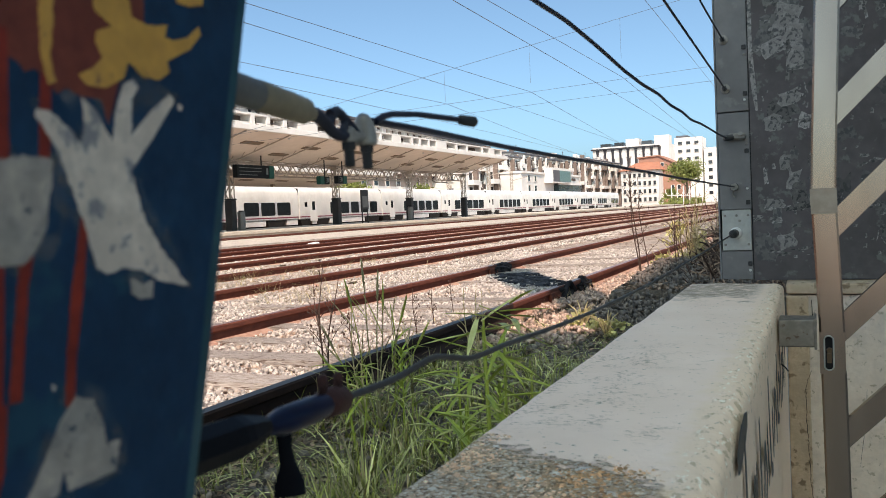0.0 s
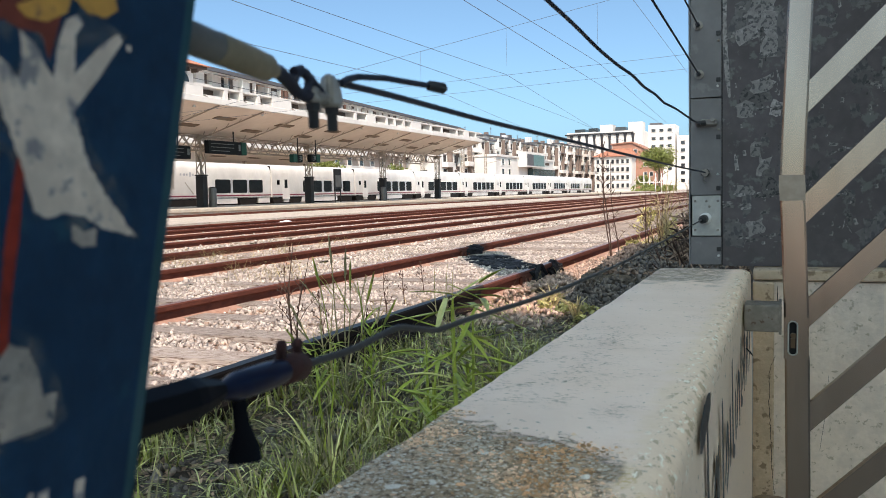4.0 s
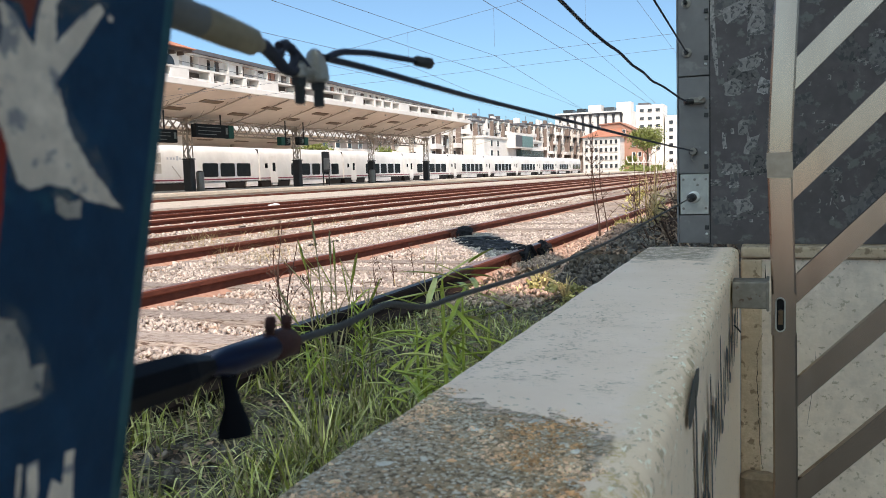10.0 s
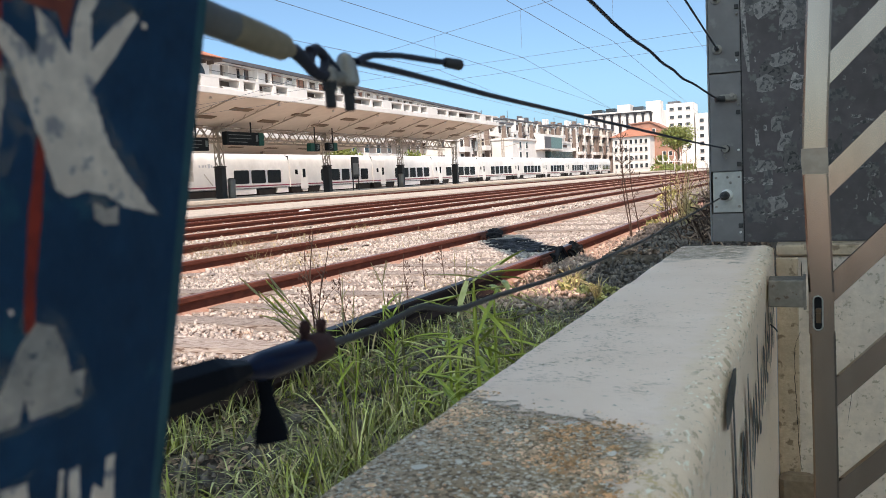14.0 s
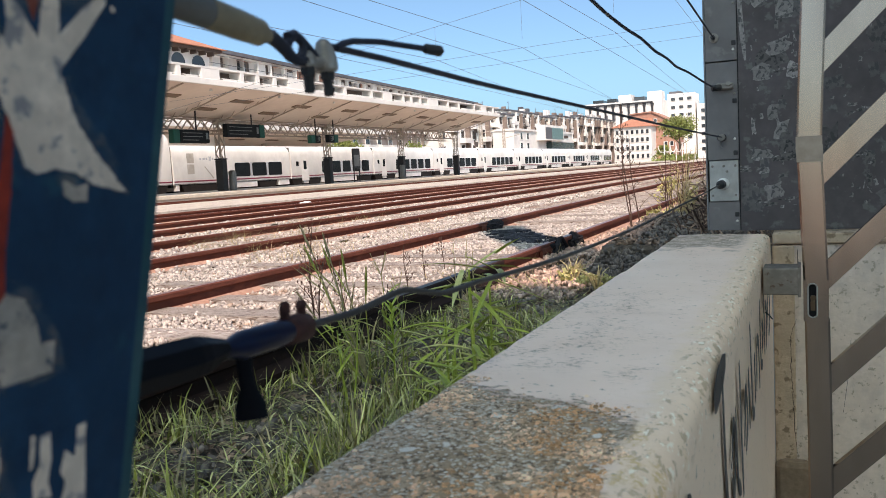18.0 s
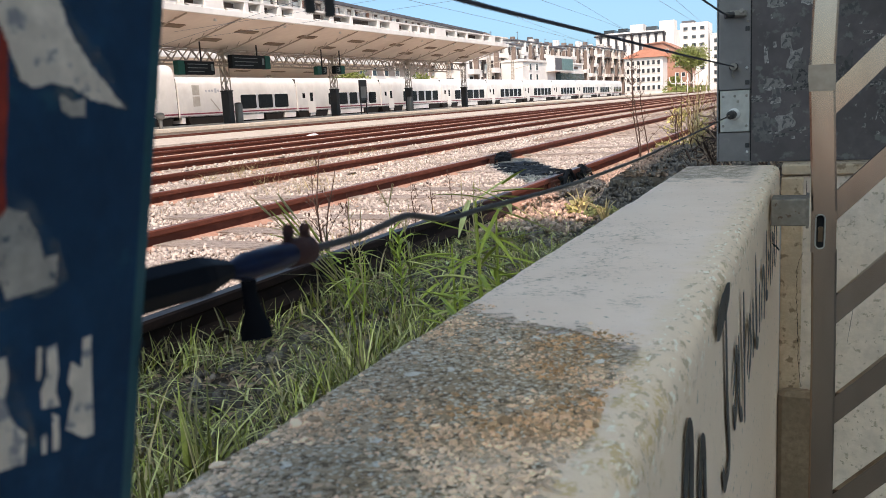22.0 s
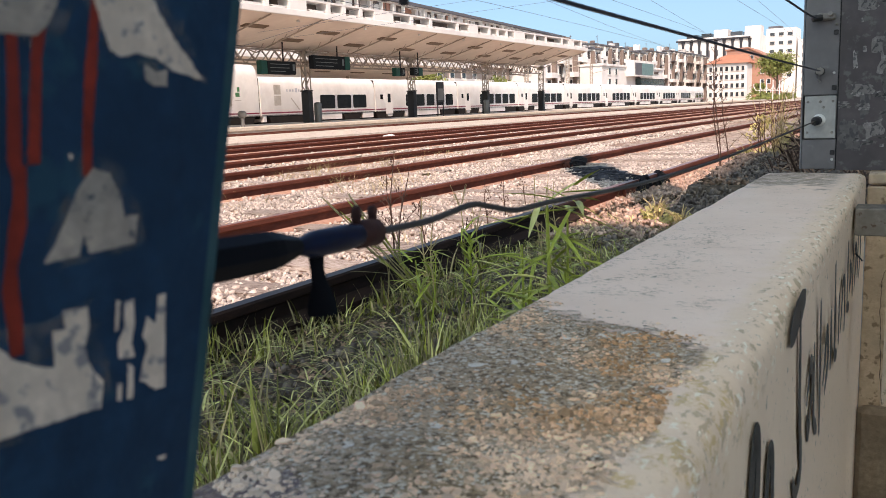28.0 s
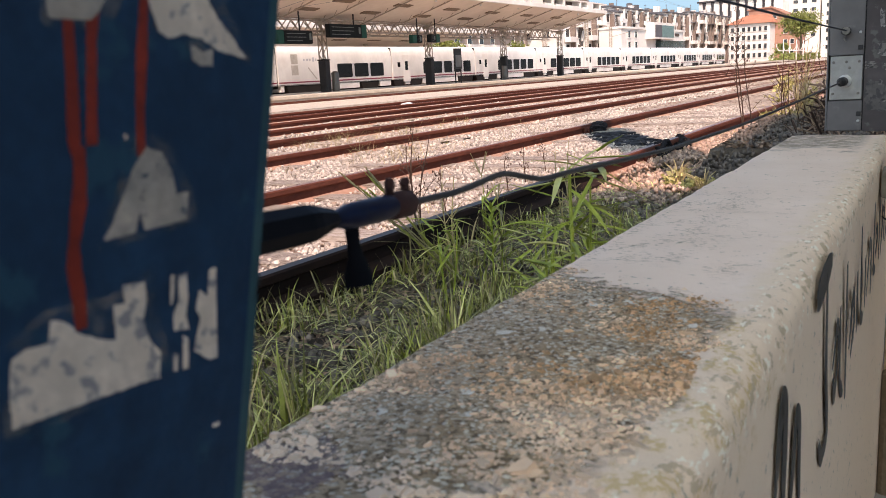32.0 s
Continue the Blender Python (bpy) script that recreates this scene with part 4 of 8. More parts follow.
    sheet("paint_splash", MAROON, [(118, 772), (167, 772), (165, 753), (157, 742), (154, 734), (151, 726), (149, 732), (143, 732), (138.5, 733.5), (136, 732), (133, 734.5), (130, 737), (127.5, 736), (125.5, 738), (118, 741)], "maroon paint splash")
    drip([(122, 745), (121.8, 738), (120, 716), (117.5, 694), (116.5, 682), (114.5, 664), (114.8, 660)], 3.2, "red paint drip")
    drip([(133, 736), (131, 716), (125.5, 698), (123, 687.5), (119.3, 663)], 3.3)
    drip([(115.6, 663), (114.6, 655), (113, 648), (110.5, 640), (109.5, 635), (109.6, 627), (109.2, 619)], 3.8)
    drip([(142, 703), (140.5, 698), (137.9, 685), (135, 670), (133.6, 659)], 3.0)
    sheet("paper_patch", PASTE_THIN, [(112, 715), (126, 717), (133.4, 716.5), (132.5, 710.5), (130, 700), (127, 695.5), (124, 693), (112, 693)], "smeared thin paper patch", 0.9)
    sheet("paper_tear", PASTE, [(130, 728), (133.4, 727.8), (142, 721), (143.3, 725.6), (143, 732), (146.2, 730), (151.7, 721.6), (154.3, 731.6), (156.8, 736.6), (160.5, 738.4), (162, 736.7), (159.2, 733), (158.3, 723.6), (167.4, 731.8), (173.5, 735.8), (175.3, 734.3), (166, 723.5), (157.5, 714.6), (161, 702.3), (166.5, 694.4), (176.5, 683), (165, 685.7), (159, 689), (153, 690), (147.7, 688.8), (144.3, 690.6), (140, 706), (135, 718.3), (129.3, 726.4)], "torn pale paper with finger-like tears", 0.5)
    sheet("paper_scrap", PASTE_THIN, [(155.2, 687), (159, 685.2), (163, 686), (162.3, 681.3), (158, 681.5), (155, 683)], "", 0.3)
    sheet("paint_splash", OCHRE, [(142.4, 737.3), (147, 739.4), (150.2, 742.4), (148.2, 746), (149, 748.8), (154, 750.7), (148.2, 754), (148, 770), (158, 770), (161, 754.6), (166, 753.2), (174, 754.6), (172.6, 751.3), (176, 750.8), (182, 752.7), (186.8, 756.5), (187.8, 754.5), (182.7, 749.5), (173, 744.6), (174, 742), (169.6, 739.2), (163.5, 739.5), (158.7, 742.6), (157, 738.2), (150.5, 734.8), (144.7, 735)], "ochre paint splash")
    sheet("paint_splash", OCHRE, [(132, 772), (138, 772), (136, 748), (134.4, 741), (135.8, 734.6), (133.3, 733.8), (132, 740.6)], "", 0.6)
    sheet("paint_splash", OCHRE, [(175, 770), (191, 770), (189, 763), (183.7, 761.5), (178.7, 761.6)])
    sheet("paper_scrap", PASTE_THIN, [(135.6, 661), (140.4, 659), (143, 652.4), (143.5, 647.6), (148, 647.5), (146, 640), (141, 639.7), (131.6, 639.6), (131, 645), (128.6, 639.6), (118.8, 639.3), (122.2, 643), (126.2, 649), (130.7, 656.2)], "thin triangular paper scrap", 0.5)
    sheet("paper_patch", PASTE, [(88, 601.3), (88.8, 611.3), (90.3, 617), (93.7, 618.4), (99.7, 618), (101.5, 623.4), (105, 622), (108, 618.3), (113.6, 615), (118.5, 613.4), (119, 622.5), (122.6, 622), (122.4, 626.7), (129.4, 626), (129.3, 621), (127.2, 616), (128.4, 610.4), (131.6, 605.8), (130.2, 599), (124.5, 599.7), (107.5, 600.6)], "large torn pale paper", 0.4)
    for outline in ([(141, 625), (143.8, 625), (143.4, 618.5), (141.6, 613.3), (142.3, 609.4), (137.3, 610.4), (137.5, 614.5), (140, 618)], [(138.5, 625.8), (139.6, 625.5), (138, 618.6), (137, 617.7)], [(152.6, 624.4), (154.8, 624.3), (151.4, 598.2), (148.3, 598.4), (143.2, 602.7), (147, 611.2), (145.8, 614), (147.7, 619.2), (150.6, 616.6)], [(136, 603.8), (137.3, 603.7), (136.6, 599), (135.4, 599.3)], [(140, 608.2), (141.5, 606.4), (140.3, 598.6), (138.6, 598.8)], [(147, 579), (149.5, 578.6), (149, 577.8), (146.8, 578)], [(176.5, 733.5), (178, 733), (177.6, 731.8), (176.4, 732)], [(129, 665), (130, 664.4), (129.4, 663.6)]):
        sheet("paper_strip", PASTE, outline, "", 0.25)


build_post()


def lathe_along(a, b, rings, sides=16):
    """A round body from a to b; rings: (share of the length, radius)."""
    a, b = Vector(a), Vector(b)
    return Shape().tube([a.lerp(b, t) for t, _ in rings], [r for _, r in rings], sides)


def build_tensioners():
    ob = thing("wire_strainer", "grey and tan wire strainer with a cast clamp and dark studs", "wire fitting", group="fence wire fittings")
    part("body", lathe_along((-0.195, 0.165, 0.7572), (-0.199, 0.305, 0.7455), [(0, 0.0056), (0.1, 0.0062), (0.6, 0.0062), (0.70, 0.006)]), INSUL, ob, smooth=True)
    part("worn_end", lathe_along((-0.1978, 0.263, 0.7491), (-0.199, 0.305, 0.7455), [(0, 0.0062), (0.5, 0.0061), (0.84, 0.0056), (0.9, 0.004), (1, 0.003)]), INSUL_TAN, ob, "worn tan end", True)
    part("link", Shape().tube([(-0.199, 0.300, 0.7462), (-0.1995, 0.309, 0.7455), (-0.2, 0.317, 0.7425), (-0.2, 0.324, 0.7385)], [0.0030, 0.0032, 0.0030, 0.0028], 10), WIRE, ob, "dark forged link", True)
    ring = [(-0.2, 0.3275 + 0.0062 * math.cos(a) + 0.0012 * math.sin(a), 0.7432 + 0.0052 * math.sin(a)) for a in [2 * math.pi * i / 18 for i in range(19)]]
    part("eye", Shape().tube(ring, 0.0021, 8), WIRE, ob, "", True)
    part("link", Shape().tube([(-0.2, 0.321, 0.7472), (-0.2, 0.327, 0.749), (-0.2, 0.334, 0.7462), (-0.2, 0.343, 0.741)], 0.0023, 10), WIRE, ob, "", True)
    part("link", Shape().tube([(-0.2, 0.321, 0.7395), (-0.2, 0.328, 0.7375), (-0.2, 0.336, 0.738), (-0.2, 0.345, 0.7395)], 0.0025, 10), WIRE, ob, "", True)
    clamp = part("clamp", Shape().tube([(-0.2, 0.3535, 0.7345), (-0.2, 0.3535, 0.736), (-0.2, 0.353, 0.741), (-0.2, 0.352, 0.7455), (-0.2, 0.351, 0.7485), (-0.2, 0.3505, 0.7498)], [0.0048, 0.0058, 0.0055, 0.0046, 0.0032, 0.0012], 16, flat=1.0), CAST, ob, "pale cast saddle clamp", True)
    part("yoke", Shape().tube([(-0.2, 0.3365, 0.7352), (-0.2, 0.3365, 0.7362), (-0.2, 0.337, 0.7405), (-0.2, 0.338, 0.7418)], [0.0034, 0.0042, 0.0040, 0.0022], 12), CAST, clamp, "", True)
    part("yoke", Shape().tube([(-0.2, 0.336, 0.7378), (-0.2, 0.345, 0.7385), (-0.2, 0.352, 0.739)], 0.0031, 10), CAST, clamp, "", True)
    for y, top in ((0.3368, 0.7352), (0.3540, 0.7348)):
        part("nut", Shape().tube([(-0.2, y, top), (-0.2, y, top - 0.0036)], 0.0037, 6), BLACK, clamp)
        part("stud", Shape().tube([(-0.2, y, top - 0.0034), (-0.2, y + 0.0004, top - 0.0112), (-0.2, y + 0.0004, top - 0.0118)], [0.0025, 0.0025, 0.0017], 10), BLACK, clamp, "", True)
    part("wire_tail", Shape().tube([(-0.199, 0.362, 0.7468), (-0.198, 0.368, 0.7495), (-0.1965, 0.375, 0.7513), (-0.19, 0.392, 0.7522), (-0.178, 0.424, 0.7508)], [0.0019, 0.0018, 0.0017, 0.0016, 0.0016], 10), WIRE, ob, smooth=True)
    part("end_cap", Shape().tube([(-0.1785, 0.421, 0.7509), (-0.178, 0.4225, 0.7508), (-0.1745, 0.433, 0.7503), (-0.1738, 0.435, 0.7502)], [0.0019, 0.0028, 0.0031, 0.0016], 12), BLACK, ob, "black rubber end cap", True)

    low = thing("wire_strainer", "black plastic wire strainer with a wing lever and rusty clamp", "wire fitting", group="fence wire fittings")
    part("body", lathe_along((-0.199, 0.150, 0.6235), (-0.205, 0.268, 0.6175), [(0, 0.0088), (0.80, 0.0086), (0.85, 0.008), (0.99, 0.0042), (1, 0.003)], 8), NAVY_PLASTIC, low)
    part("neck", lathe_along((-0.205, 0.262, 0.617), (-0.206, 0.316, 0.6155), [(0, 0.0034), (0.12, 0.0036), (0.3, 0.006), (0.75, 0.0062), (1, 0.005)]), NAVY_GLOSS, low, "navy enamelled neck", True)
    lever = Shape().tube([(-0.206, 0.281, 0.613), (-0.2062, 0.2815, 0.604), (-0.2064, 0.283, 0.598), (-0.2066, 0.2838, 0.589), (-0.2066, 0.284, 0.5835)], [0.0012, 0.0011, 0.0013, 0.0022, 0.0023], 12, flat=3.0)
    part("wing_lever", lever, NAVY_PLASTIC, low, "black flared lever", True)
    clamp = part("clamp", lathe_along((-0.207, 0.311, 0.6155), (-0.2075, 0.333, 0.6145), [(0, 0.005), (0.15, 0.0068), (0.85, 0.0068), (1, 0.004)]), RUST_RED, low, "rust-red wire clamp", True)
    for y in (0.3145, 0.328):
        part("stud", Shape().tube([(-0.2072, y, 0.617), (-0.2072, y, 0.6235), (-0.2072, y, 0.624), (-0.2072, y + 0.0004, 0.6275 if y < 0.32 else 0.6262), (-0.2072, y + 0.0004, 0.629 if y < 0.32 else 0.6275)], [0.0026, 0.0023, 0.0027, 0.0026, 0.0016], 7), RUST_RED, clamp, "", True)


build_tensioners()


def fence_wire(pts, r, mat, label):
    sm = []
    for i in range(len(pts) - 1):
        sm += [Vector(pts[i]).lerp(Vector(pts[i + 1]), t / 8) for t in range(8)]
    sm.append(Vector(pts[-1]))
    for _ in range(3):
        sm = [sm[0]] + [(sm[i - 1] + 2 * sm[i] + sm[i + 1]) / 4 for i in range(1, len(sm) - 1)] + [sm[-1]]
    ob = part("fence_wire", Shape().tube(sm, r, 10), mat, smooth=True)
    return tagged(ob, label, "wire", "fence wires")


fence_wire([(-0.2, 0.358, 0.747), (-0.202, 0.42, 0.7475), (-0.204, 0.58, 0.7452), (-0.205, 0.97, 0.743), (-0.203, 1.6, 0.7375), (-0.2, 2.405, 0.7335)], 0.0018, WIRE, "dark taut fence wire from the strainer to the pillar")
fence_wire([(-0.2075, 0.33, 0.6142), (-0.207, 0.382, 0.6128), (-0.206, 0.425, 0.6162), (-0.206, 0.438, 0.6158), (-0.2055, 0.49, 0.605), (-0.205, 0.55, 0.6042), (-0.205, 0.67, 0.599), (-0.205, 0.81, 0.5945), (-0.205, 1.15, 0.5915), (-0.206, 1.7, 0.5965), (-0.2085, 2.385, 0.604)], 0.0019, GREY_WIRE, "kinked grey fence wire low above the wall")
fence_wire([(-0.195, 0.20, 0.866), (-0.207, 0.662, 0.8705), (-0.207, 0.756, 0.8725), (-0.207, 0.889, 0.868), (-0.207, 1.018, 0.861), (-0.207, 1.14, 0.8585), (-0.207, 1.26, 0.8597), (-0.207, 1.376, 0.854), (-0.207, 1.50, 0.8557), (-0.207, 1.61, 0.8508), (-0.207, 1.79, 0.856), (-0.207, 2.15, 0.857), (-0.212, 2.405, 0.866)], 0.0022, WIRE, "dark slack fence wire with a wavy bow")
fence_wire([(-0.19, 0.235, 1.02), (-0.206, 1.33, 1.0115), (-0.21, 1.78, 1.007), (-0.217, 2.41, 1.002)], 0.0021, WIRE, "dark fence wire bolted to the pillar")
fence_wire([(-0.19, 0.27, 1.14), (-0.21, 1.8, 1.118), (-0.219, 2.41, 1.135)], 0.0021, WIRE, "dark fence wire bolted to the pillar")


# ---------------------------------------------------------------- tracks
RAIL = [(-0.078, -0.16), (-0.078, -0.124), (-0.022, -0.106), (-0.009, -0.100), (-0.008, -0.052), (-0.014, -0.044), (-0.034, -0.036), (-0.035, -0.008), (-0.026, 0.0), (0.026, 0.0), (0.035, -0.008), (0.034, -0.036), (0.014, -0.044), (0.008, -0.052), (0.009, -0.100), (0.022, -0.106), (0.078, -0.124), (0.078, -0.16)]
TRACKS = {"near": (-2.11, -3.78), "second": (-5.67, -7.34), "third": (-9.13, -10.8), "fourth": (-12.7, -14.37), "platform": (-22.5, -24.17)}
track_things = {}


def build_track(key):
    right, left_x = TRACKS[key]
    ob = thing("railway_track", {"near": "rusty rails of a disused siding on grey sleepers in pale ballast", "platform": "rusty rails beside the platform edge"}.get(key, "rusty rails on buried sleepers in pale ballast"), "railway track", group="tracks")
    ys = [-8, 0] + [2 * i for i in range(1, 30)] + [60 + 6 * i for i in range(30)] + [260, 300, 360]
    k = len(RAIL)
    # 1 is the worn head, 2 the foot painted sunlit-pale
    slot = {8: 1, 0: 2, 1: 2, 2: 2, 14: 2, 15: 2, 16: 2}
    for x in (right, left_x):
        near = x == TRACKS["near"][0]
        # the stretch lying in shade takes the darkened copies, up to 5.9 m
        runs = [([-8, 0, 2, 4, 5.9], [SHADED_RUST, SHADED_HEAD, SHADED_RUST])] if near else []
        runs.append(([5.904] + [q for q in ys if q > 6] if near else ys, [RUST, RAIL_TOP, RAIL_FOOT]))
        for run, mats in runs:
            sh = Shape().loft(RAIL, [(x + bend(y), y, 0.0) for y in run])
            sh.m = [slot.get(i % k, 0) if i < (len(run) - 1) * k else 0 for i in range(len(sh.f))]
            part("rail", sh, mats, ob, "rail stretch painted dark for the shade" if mats[0] == SHADED_RUST else "")
    track_things[key] = ob
    return ob


for key in TRACKS:
    build_track(key)


def build_joints():
    ob = track_things["near"]
    for x, y in ((-2.11, 7.15), (-3.78, 10.1)):
        for s in (-1, 1):
            k = part("fishplate", Shape().box(min(s * 0.012, s * 0.042), max(s * 0.012, s * 0.042), -0.28, 0.28, -0.125, -0.03, edge=0.006), RUST, ob, "rusty fishplate", at=(x, y, 0))
            for d in (-0.2, -0.07, 0.07, 0.2):
                part("bolt", Shape().tube([(s * 0.04, d, -0.08), (s * 0.062, d, -0.08)], 0.016, 6), RUST, k)


build_joints()


def build_shadow_lump(x, y, seed, length):
    """A black lump over a rail joint, standing in for the mast's shadow there."""
    bm = bmesh.new()
    bmesh.ops.create_icosphere(bm, subdivisions=4, radius=1.0)
    for v in bm.verts:
        k = 1 + 0.35 * noise.noise(v.co * 2.1 + Vector((seed * 3, 0, 0))) + 0.2 * noise.noise(v.co * 6)
        v.co = Vector((x + 0.085 * k * v.co.x, y + length * k * v.co.y, -0.075 + 0.085 * k * v.co.z))
    me = bpy.data.meshes.new("grease_cake")
    bm.to_mesh(me)
    bm.free()
    me.materials.append(NEAR_BLACK)
    part("grease_cake", me, None, track_things["near"], "black lump standing in for shadow on the rail")


# lumps and hoop added as the dark crossing of the mast's shadow
build_shadow_lump(-3.77, 10.3, 1, 0.34)
build_shadow_lump(-2.10, 7.35, 2, 0.24)
build_shadow_lump(-2.10, 8.02, 3, 0.2)
hoop = Shape().tube([(-1.98, 7.02, -0.13), (-1.985, 7.04, -0.02), (-2.0, 7.14, 0.035), (-2.01, 7.28, 0.03), (-2.0, 7.40, -0.06)], 0.016, 7)
part("bond_cable", hoop, NEAR_BLACK, track_things["near"], "black arched loop beside the rail", True)


# ---------------------------------------------------------------- platform, canopy
PLAT_Z = 0.22


def build_platform():
    ys = [-30] + [4 * i for i in range(0, 50)] + [220, 260, 320]
    top = [(-34.3, PLAT_Z), (-25.75, PLAT_Z), (-25.75, -0.2), (-34.3, -0.2)]
    ob = tagged(part("platform", Shape().loft(top, [(bend(y), y, 0) for y in ys]), SLAB), "long pale concrete station platform", "platform", kind="structure")
    me = Shape().box(-0.34, 0.0, 0.005, 1.995, -0.16, 0.0, edge=0.012).mesh("coping_stone", SLAB_EDGE)
    for i in range(95):
        y = -20 + 2 * i
        part("coping_stone", me, None, ob, at=(-25.4 + bend(y), y, PLAT_Z + 0.004))
    part("platform_face", Shape().loft([(-25.75, -0.2), (-25.5, -0.2), (-25.5, PLAT_Z - 0.16), (-25.75, PLAT_Z - 0.16)], [(bend(y), y, 0) for y in ys]), SLAB, ob)
    tagged(part("walkway", Shape().loft([(-21.6, -0.2), (-16.0, -0.2), (-16.0, -0.02), (-21.6, -0.02)], [(bend(y), y, 0) for y in ys]), WALK), "low brown cinder strip between the tracks", "walkway", kind="structure")
    return ob


build_platform()
COLUMNS = [4.1, 15.5, 26.9, 38.35, 49.8, 61.2, 72.75]


def lattice(sh, x, y, z0, z1, w=0.34, t=0.05, step=0.42):
    for sx in (-1, 1):
        for sy in (-1, 1):
            sh.bar((x + sx * w / 2, y + sy * w / 2, z0), (x + sx * w / 2, y + sy * w / 2, z1), t)
    n = max(1, int((z1 - z0) / step))
    h = (z1 - z0) / n
    for i in range(n):
        a, b = (-1, 1) if i % 2 else (1, -1)
        for s in (-1, 1):
            sh.bar((x + s * w / 2, y + a * w / 2, z0 + i * h), (x + s * w / 2, y + b * w / 2, z0 + (i + 1) * h), t * 0.7)
            sh.bar((x + a * w / 2, y + s * w / 2, z0 + i * h), (x + b * w / 2, y + s * w / 2, z0 + (i + 1) * h), t * 0.7)


def build_canopy():
    ob = thing("platform_canopy", "cream winged platform canopy on lattice columns with a white openwork fascia", "canopy")
    xc, xe, xf = -30.0, -25.5, -32.5
    zc, ze, zf = 4.25, 5.28, 4.85
    y0, y1 = -12.0, 72.6
    part("near_wing", Shape().loft([(xc, zc), (xe + 0.05, ze), (xe + 0.05, ze + 0.12), (xc, zc + 0.12)], [(0, y0, 0), (0, y1, 0)]), CREAM, ob, "cream underside rising to the edge")
    part("far_wing", Shape().loft([(xf, zf), (xc - 0.01, zc), (xc - 0.01, zc + 0.12), (xf, zf + 0.12)], [(0, y0, 0), (0, y1, 0)]), CREAM, ob)
    part("fascia", Shape().box(xe - 0.1, xe + 0.06, y0, y1 + 0.02, ze - 0.04, ze + 0.25, edge=0.02), FASCIA, ob, "white front fascia")
    part("end_fascia", Shape().loft([(xc, zc - 0.05), (xe - 0.11, ze - 0.05), (xe - 0.11, ze + 0.25), (xc, zc + 0.25)], [(0, y1 + 0.001, 0), (0, y1 + 0.1, 0)]), FASCIA, ob)
    # openwork parapet above the fascia
    par = part("parapet", Shape().box(xe - 0.75, xe + 0.04, y0, y1, ze + 0.71, ze + 0.80), FASCIA, ob, "white openwork parapet")
    y = y0
    k = 0
    me = Shape().box(-0.6, 0.03, 0, 1, 0, 0.457).mesh("pier", FASCIA)
    pattern = [(0.35, 1.9), (0.3, 3.1), (0.3, 1.4), (1.3, 1.6), (0.3, 1.0), (0.3, 1.2), (0.3, 1.1), (1.9, 1.8)]
    while y < y1 - 1:
        w, gap = pattern[k % len(pattern)]
        part("pier", me, None, par, at=Matrix.LocRotScale((xe, y, ze + 0.251), None, (1, w, 1)))
        part("infill", Shape().box(xe - 0.66, xe - 0.62, y + w, y + w + gap, ze + 0.20, ze + 0.708), SLOT_GREY if k % 3 else BROWN_TRIM, par)
        part("planter_lip", Shape().add([(xe + 0.035, y + w + 0.12 + d, ze + z) for z, d in ((0.252, 0.22), (0.34, 0.0))] + [(xe + 0.035, y + w + gap - 0.12 - d, ze + z) for z, d in ((0.34, 0.0), (0.252, 0.22))] + [(xe - 0.4, y + w + 0.12 + d, ze + z) for z, d in ((0.252, 0.22), (0.34, 0.0))] + [(xe - 0.4, y + w + gap - 0.12 - d, ze + z) for z, d in ((0.34, 0.0), (0.252, 0.22))], [(0, 3, 2, 1), (4, 5, 6, 7), (0, 1, 5, 4), (1, 2, 6, 5), (2, 3, 7, 6), (3, 0, 4, 7)]), FASCIA, par)
        y += w + gap
        k += 1
    # columns
    for y in COLUMNS:
        sh = Shape()
        lattice(sh, xc, y, PLAT_Z + 1.6, 4.2)
        sh.box(xc - 0.24, xc + 0.24, y - 0.24, y + 0.24, 3.9, 4.2)
        col = part("column", sh, COLUMN, ob)
        part("column_base", Shape().box(xc - 0.25, xc + 0.25, y - 0.22, y + 0.22, PLAT_Z, PLAT_Z + 1.72, edge=0.03), CLADDING, col, "black column cladding")
        part("base_cap", Shape().box(xc - 0.28, xc + 0.28, y - 0.25, y + 0.25, PLAT_Z + 1.722, PLAT_Z + 1.80, edge=0.02), CLADDING, col)
    # rafters under the wings
    yy = y0 + 0.6
    while yy < y1:
        sh = Shape()
        sh.bar((xc, yy, zc - 0.32), (xe - 0.1, yy, ze - 0.06), 0.05, 0.06)
        for s in (0.12, 0.3, 0.48, 0.66, 0.84):
            a = (xc + (xe - xc) * s, yy, zc + (ze - zc) * s)
            b = (xc + (xe - xc) * (s - 0.06), yy, zc - 0.32 + (ze - 0.06 - zc + 0.32) * (s - 0.06))
            sh.bar(a, b, 0.03)
        sh.bar((xc, yy, zc - 0.3), (xf + 0.1, yy, zf - 0.05), 0.05, 0.06)
        part("rafter", sh, COLUMN, ob)
        yy += 3.81
    # truss along the columns
    tr = Shape()
    tr.bar((xc, y0, 4.12), (xc, y1, 4.12), 0.09)
    tr.bar((xc, y0, 3.55), (xc, y1, 3.55), 0.09)
    yy, up = y0, True
    while yy < y1 - 0.6:
        tr.bar((xc, yy, 3.55 if up else 4.12), (xc, yy + 0.55, 4.12 if up else 3.55), 0.05)
        yy, up = yy + 0.55, not up
    part("truss", tr, TRUSS, ob, "long pale brown lattice truss")
    # a second lattice behind, of crossed members
    back = Shape()
    back.bar((xc - 1.6, y0, 4.42), (xc - 1.6, y1, 4.42), 0.1)
    back.bar((xc - 1.6, y0, 3.5), (xc - 1.6, y1, 3.5), 0.1)
    yy = y0
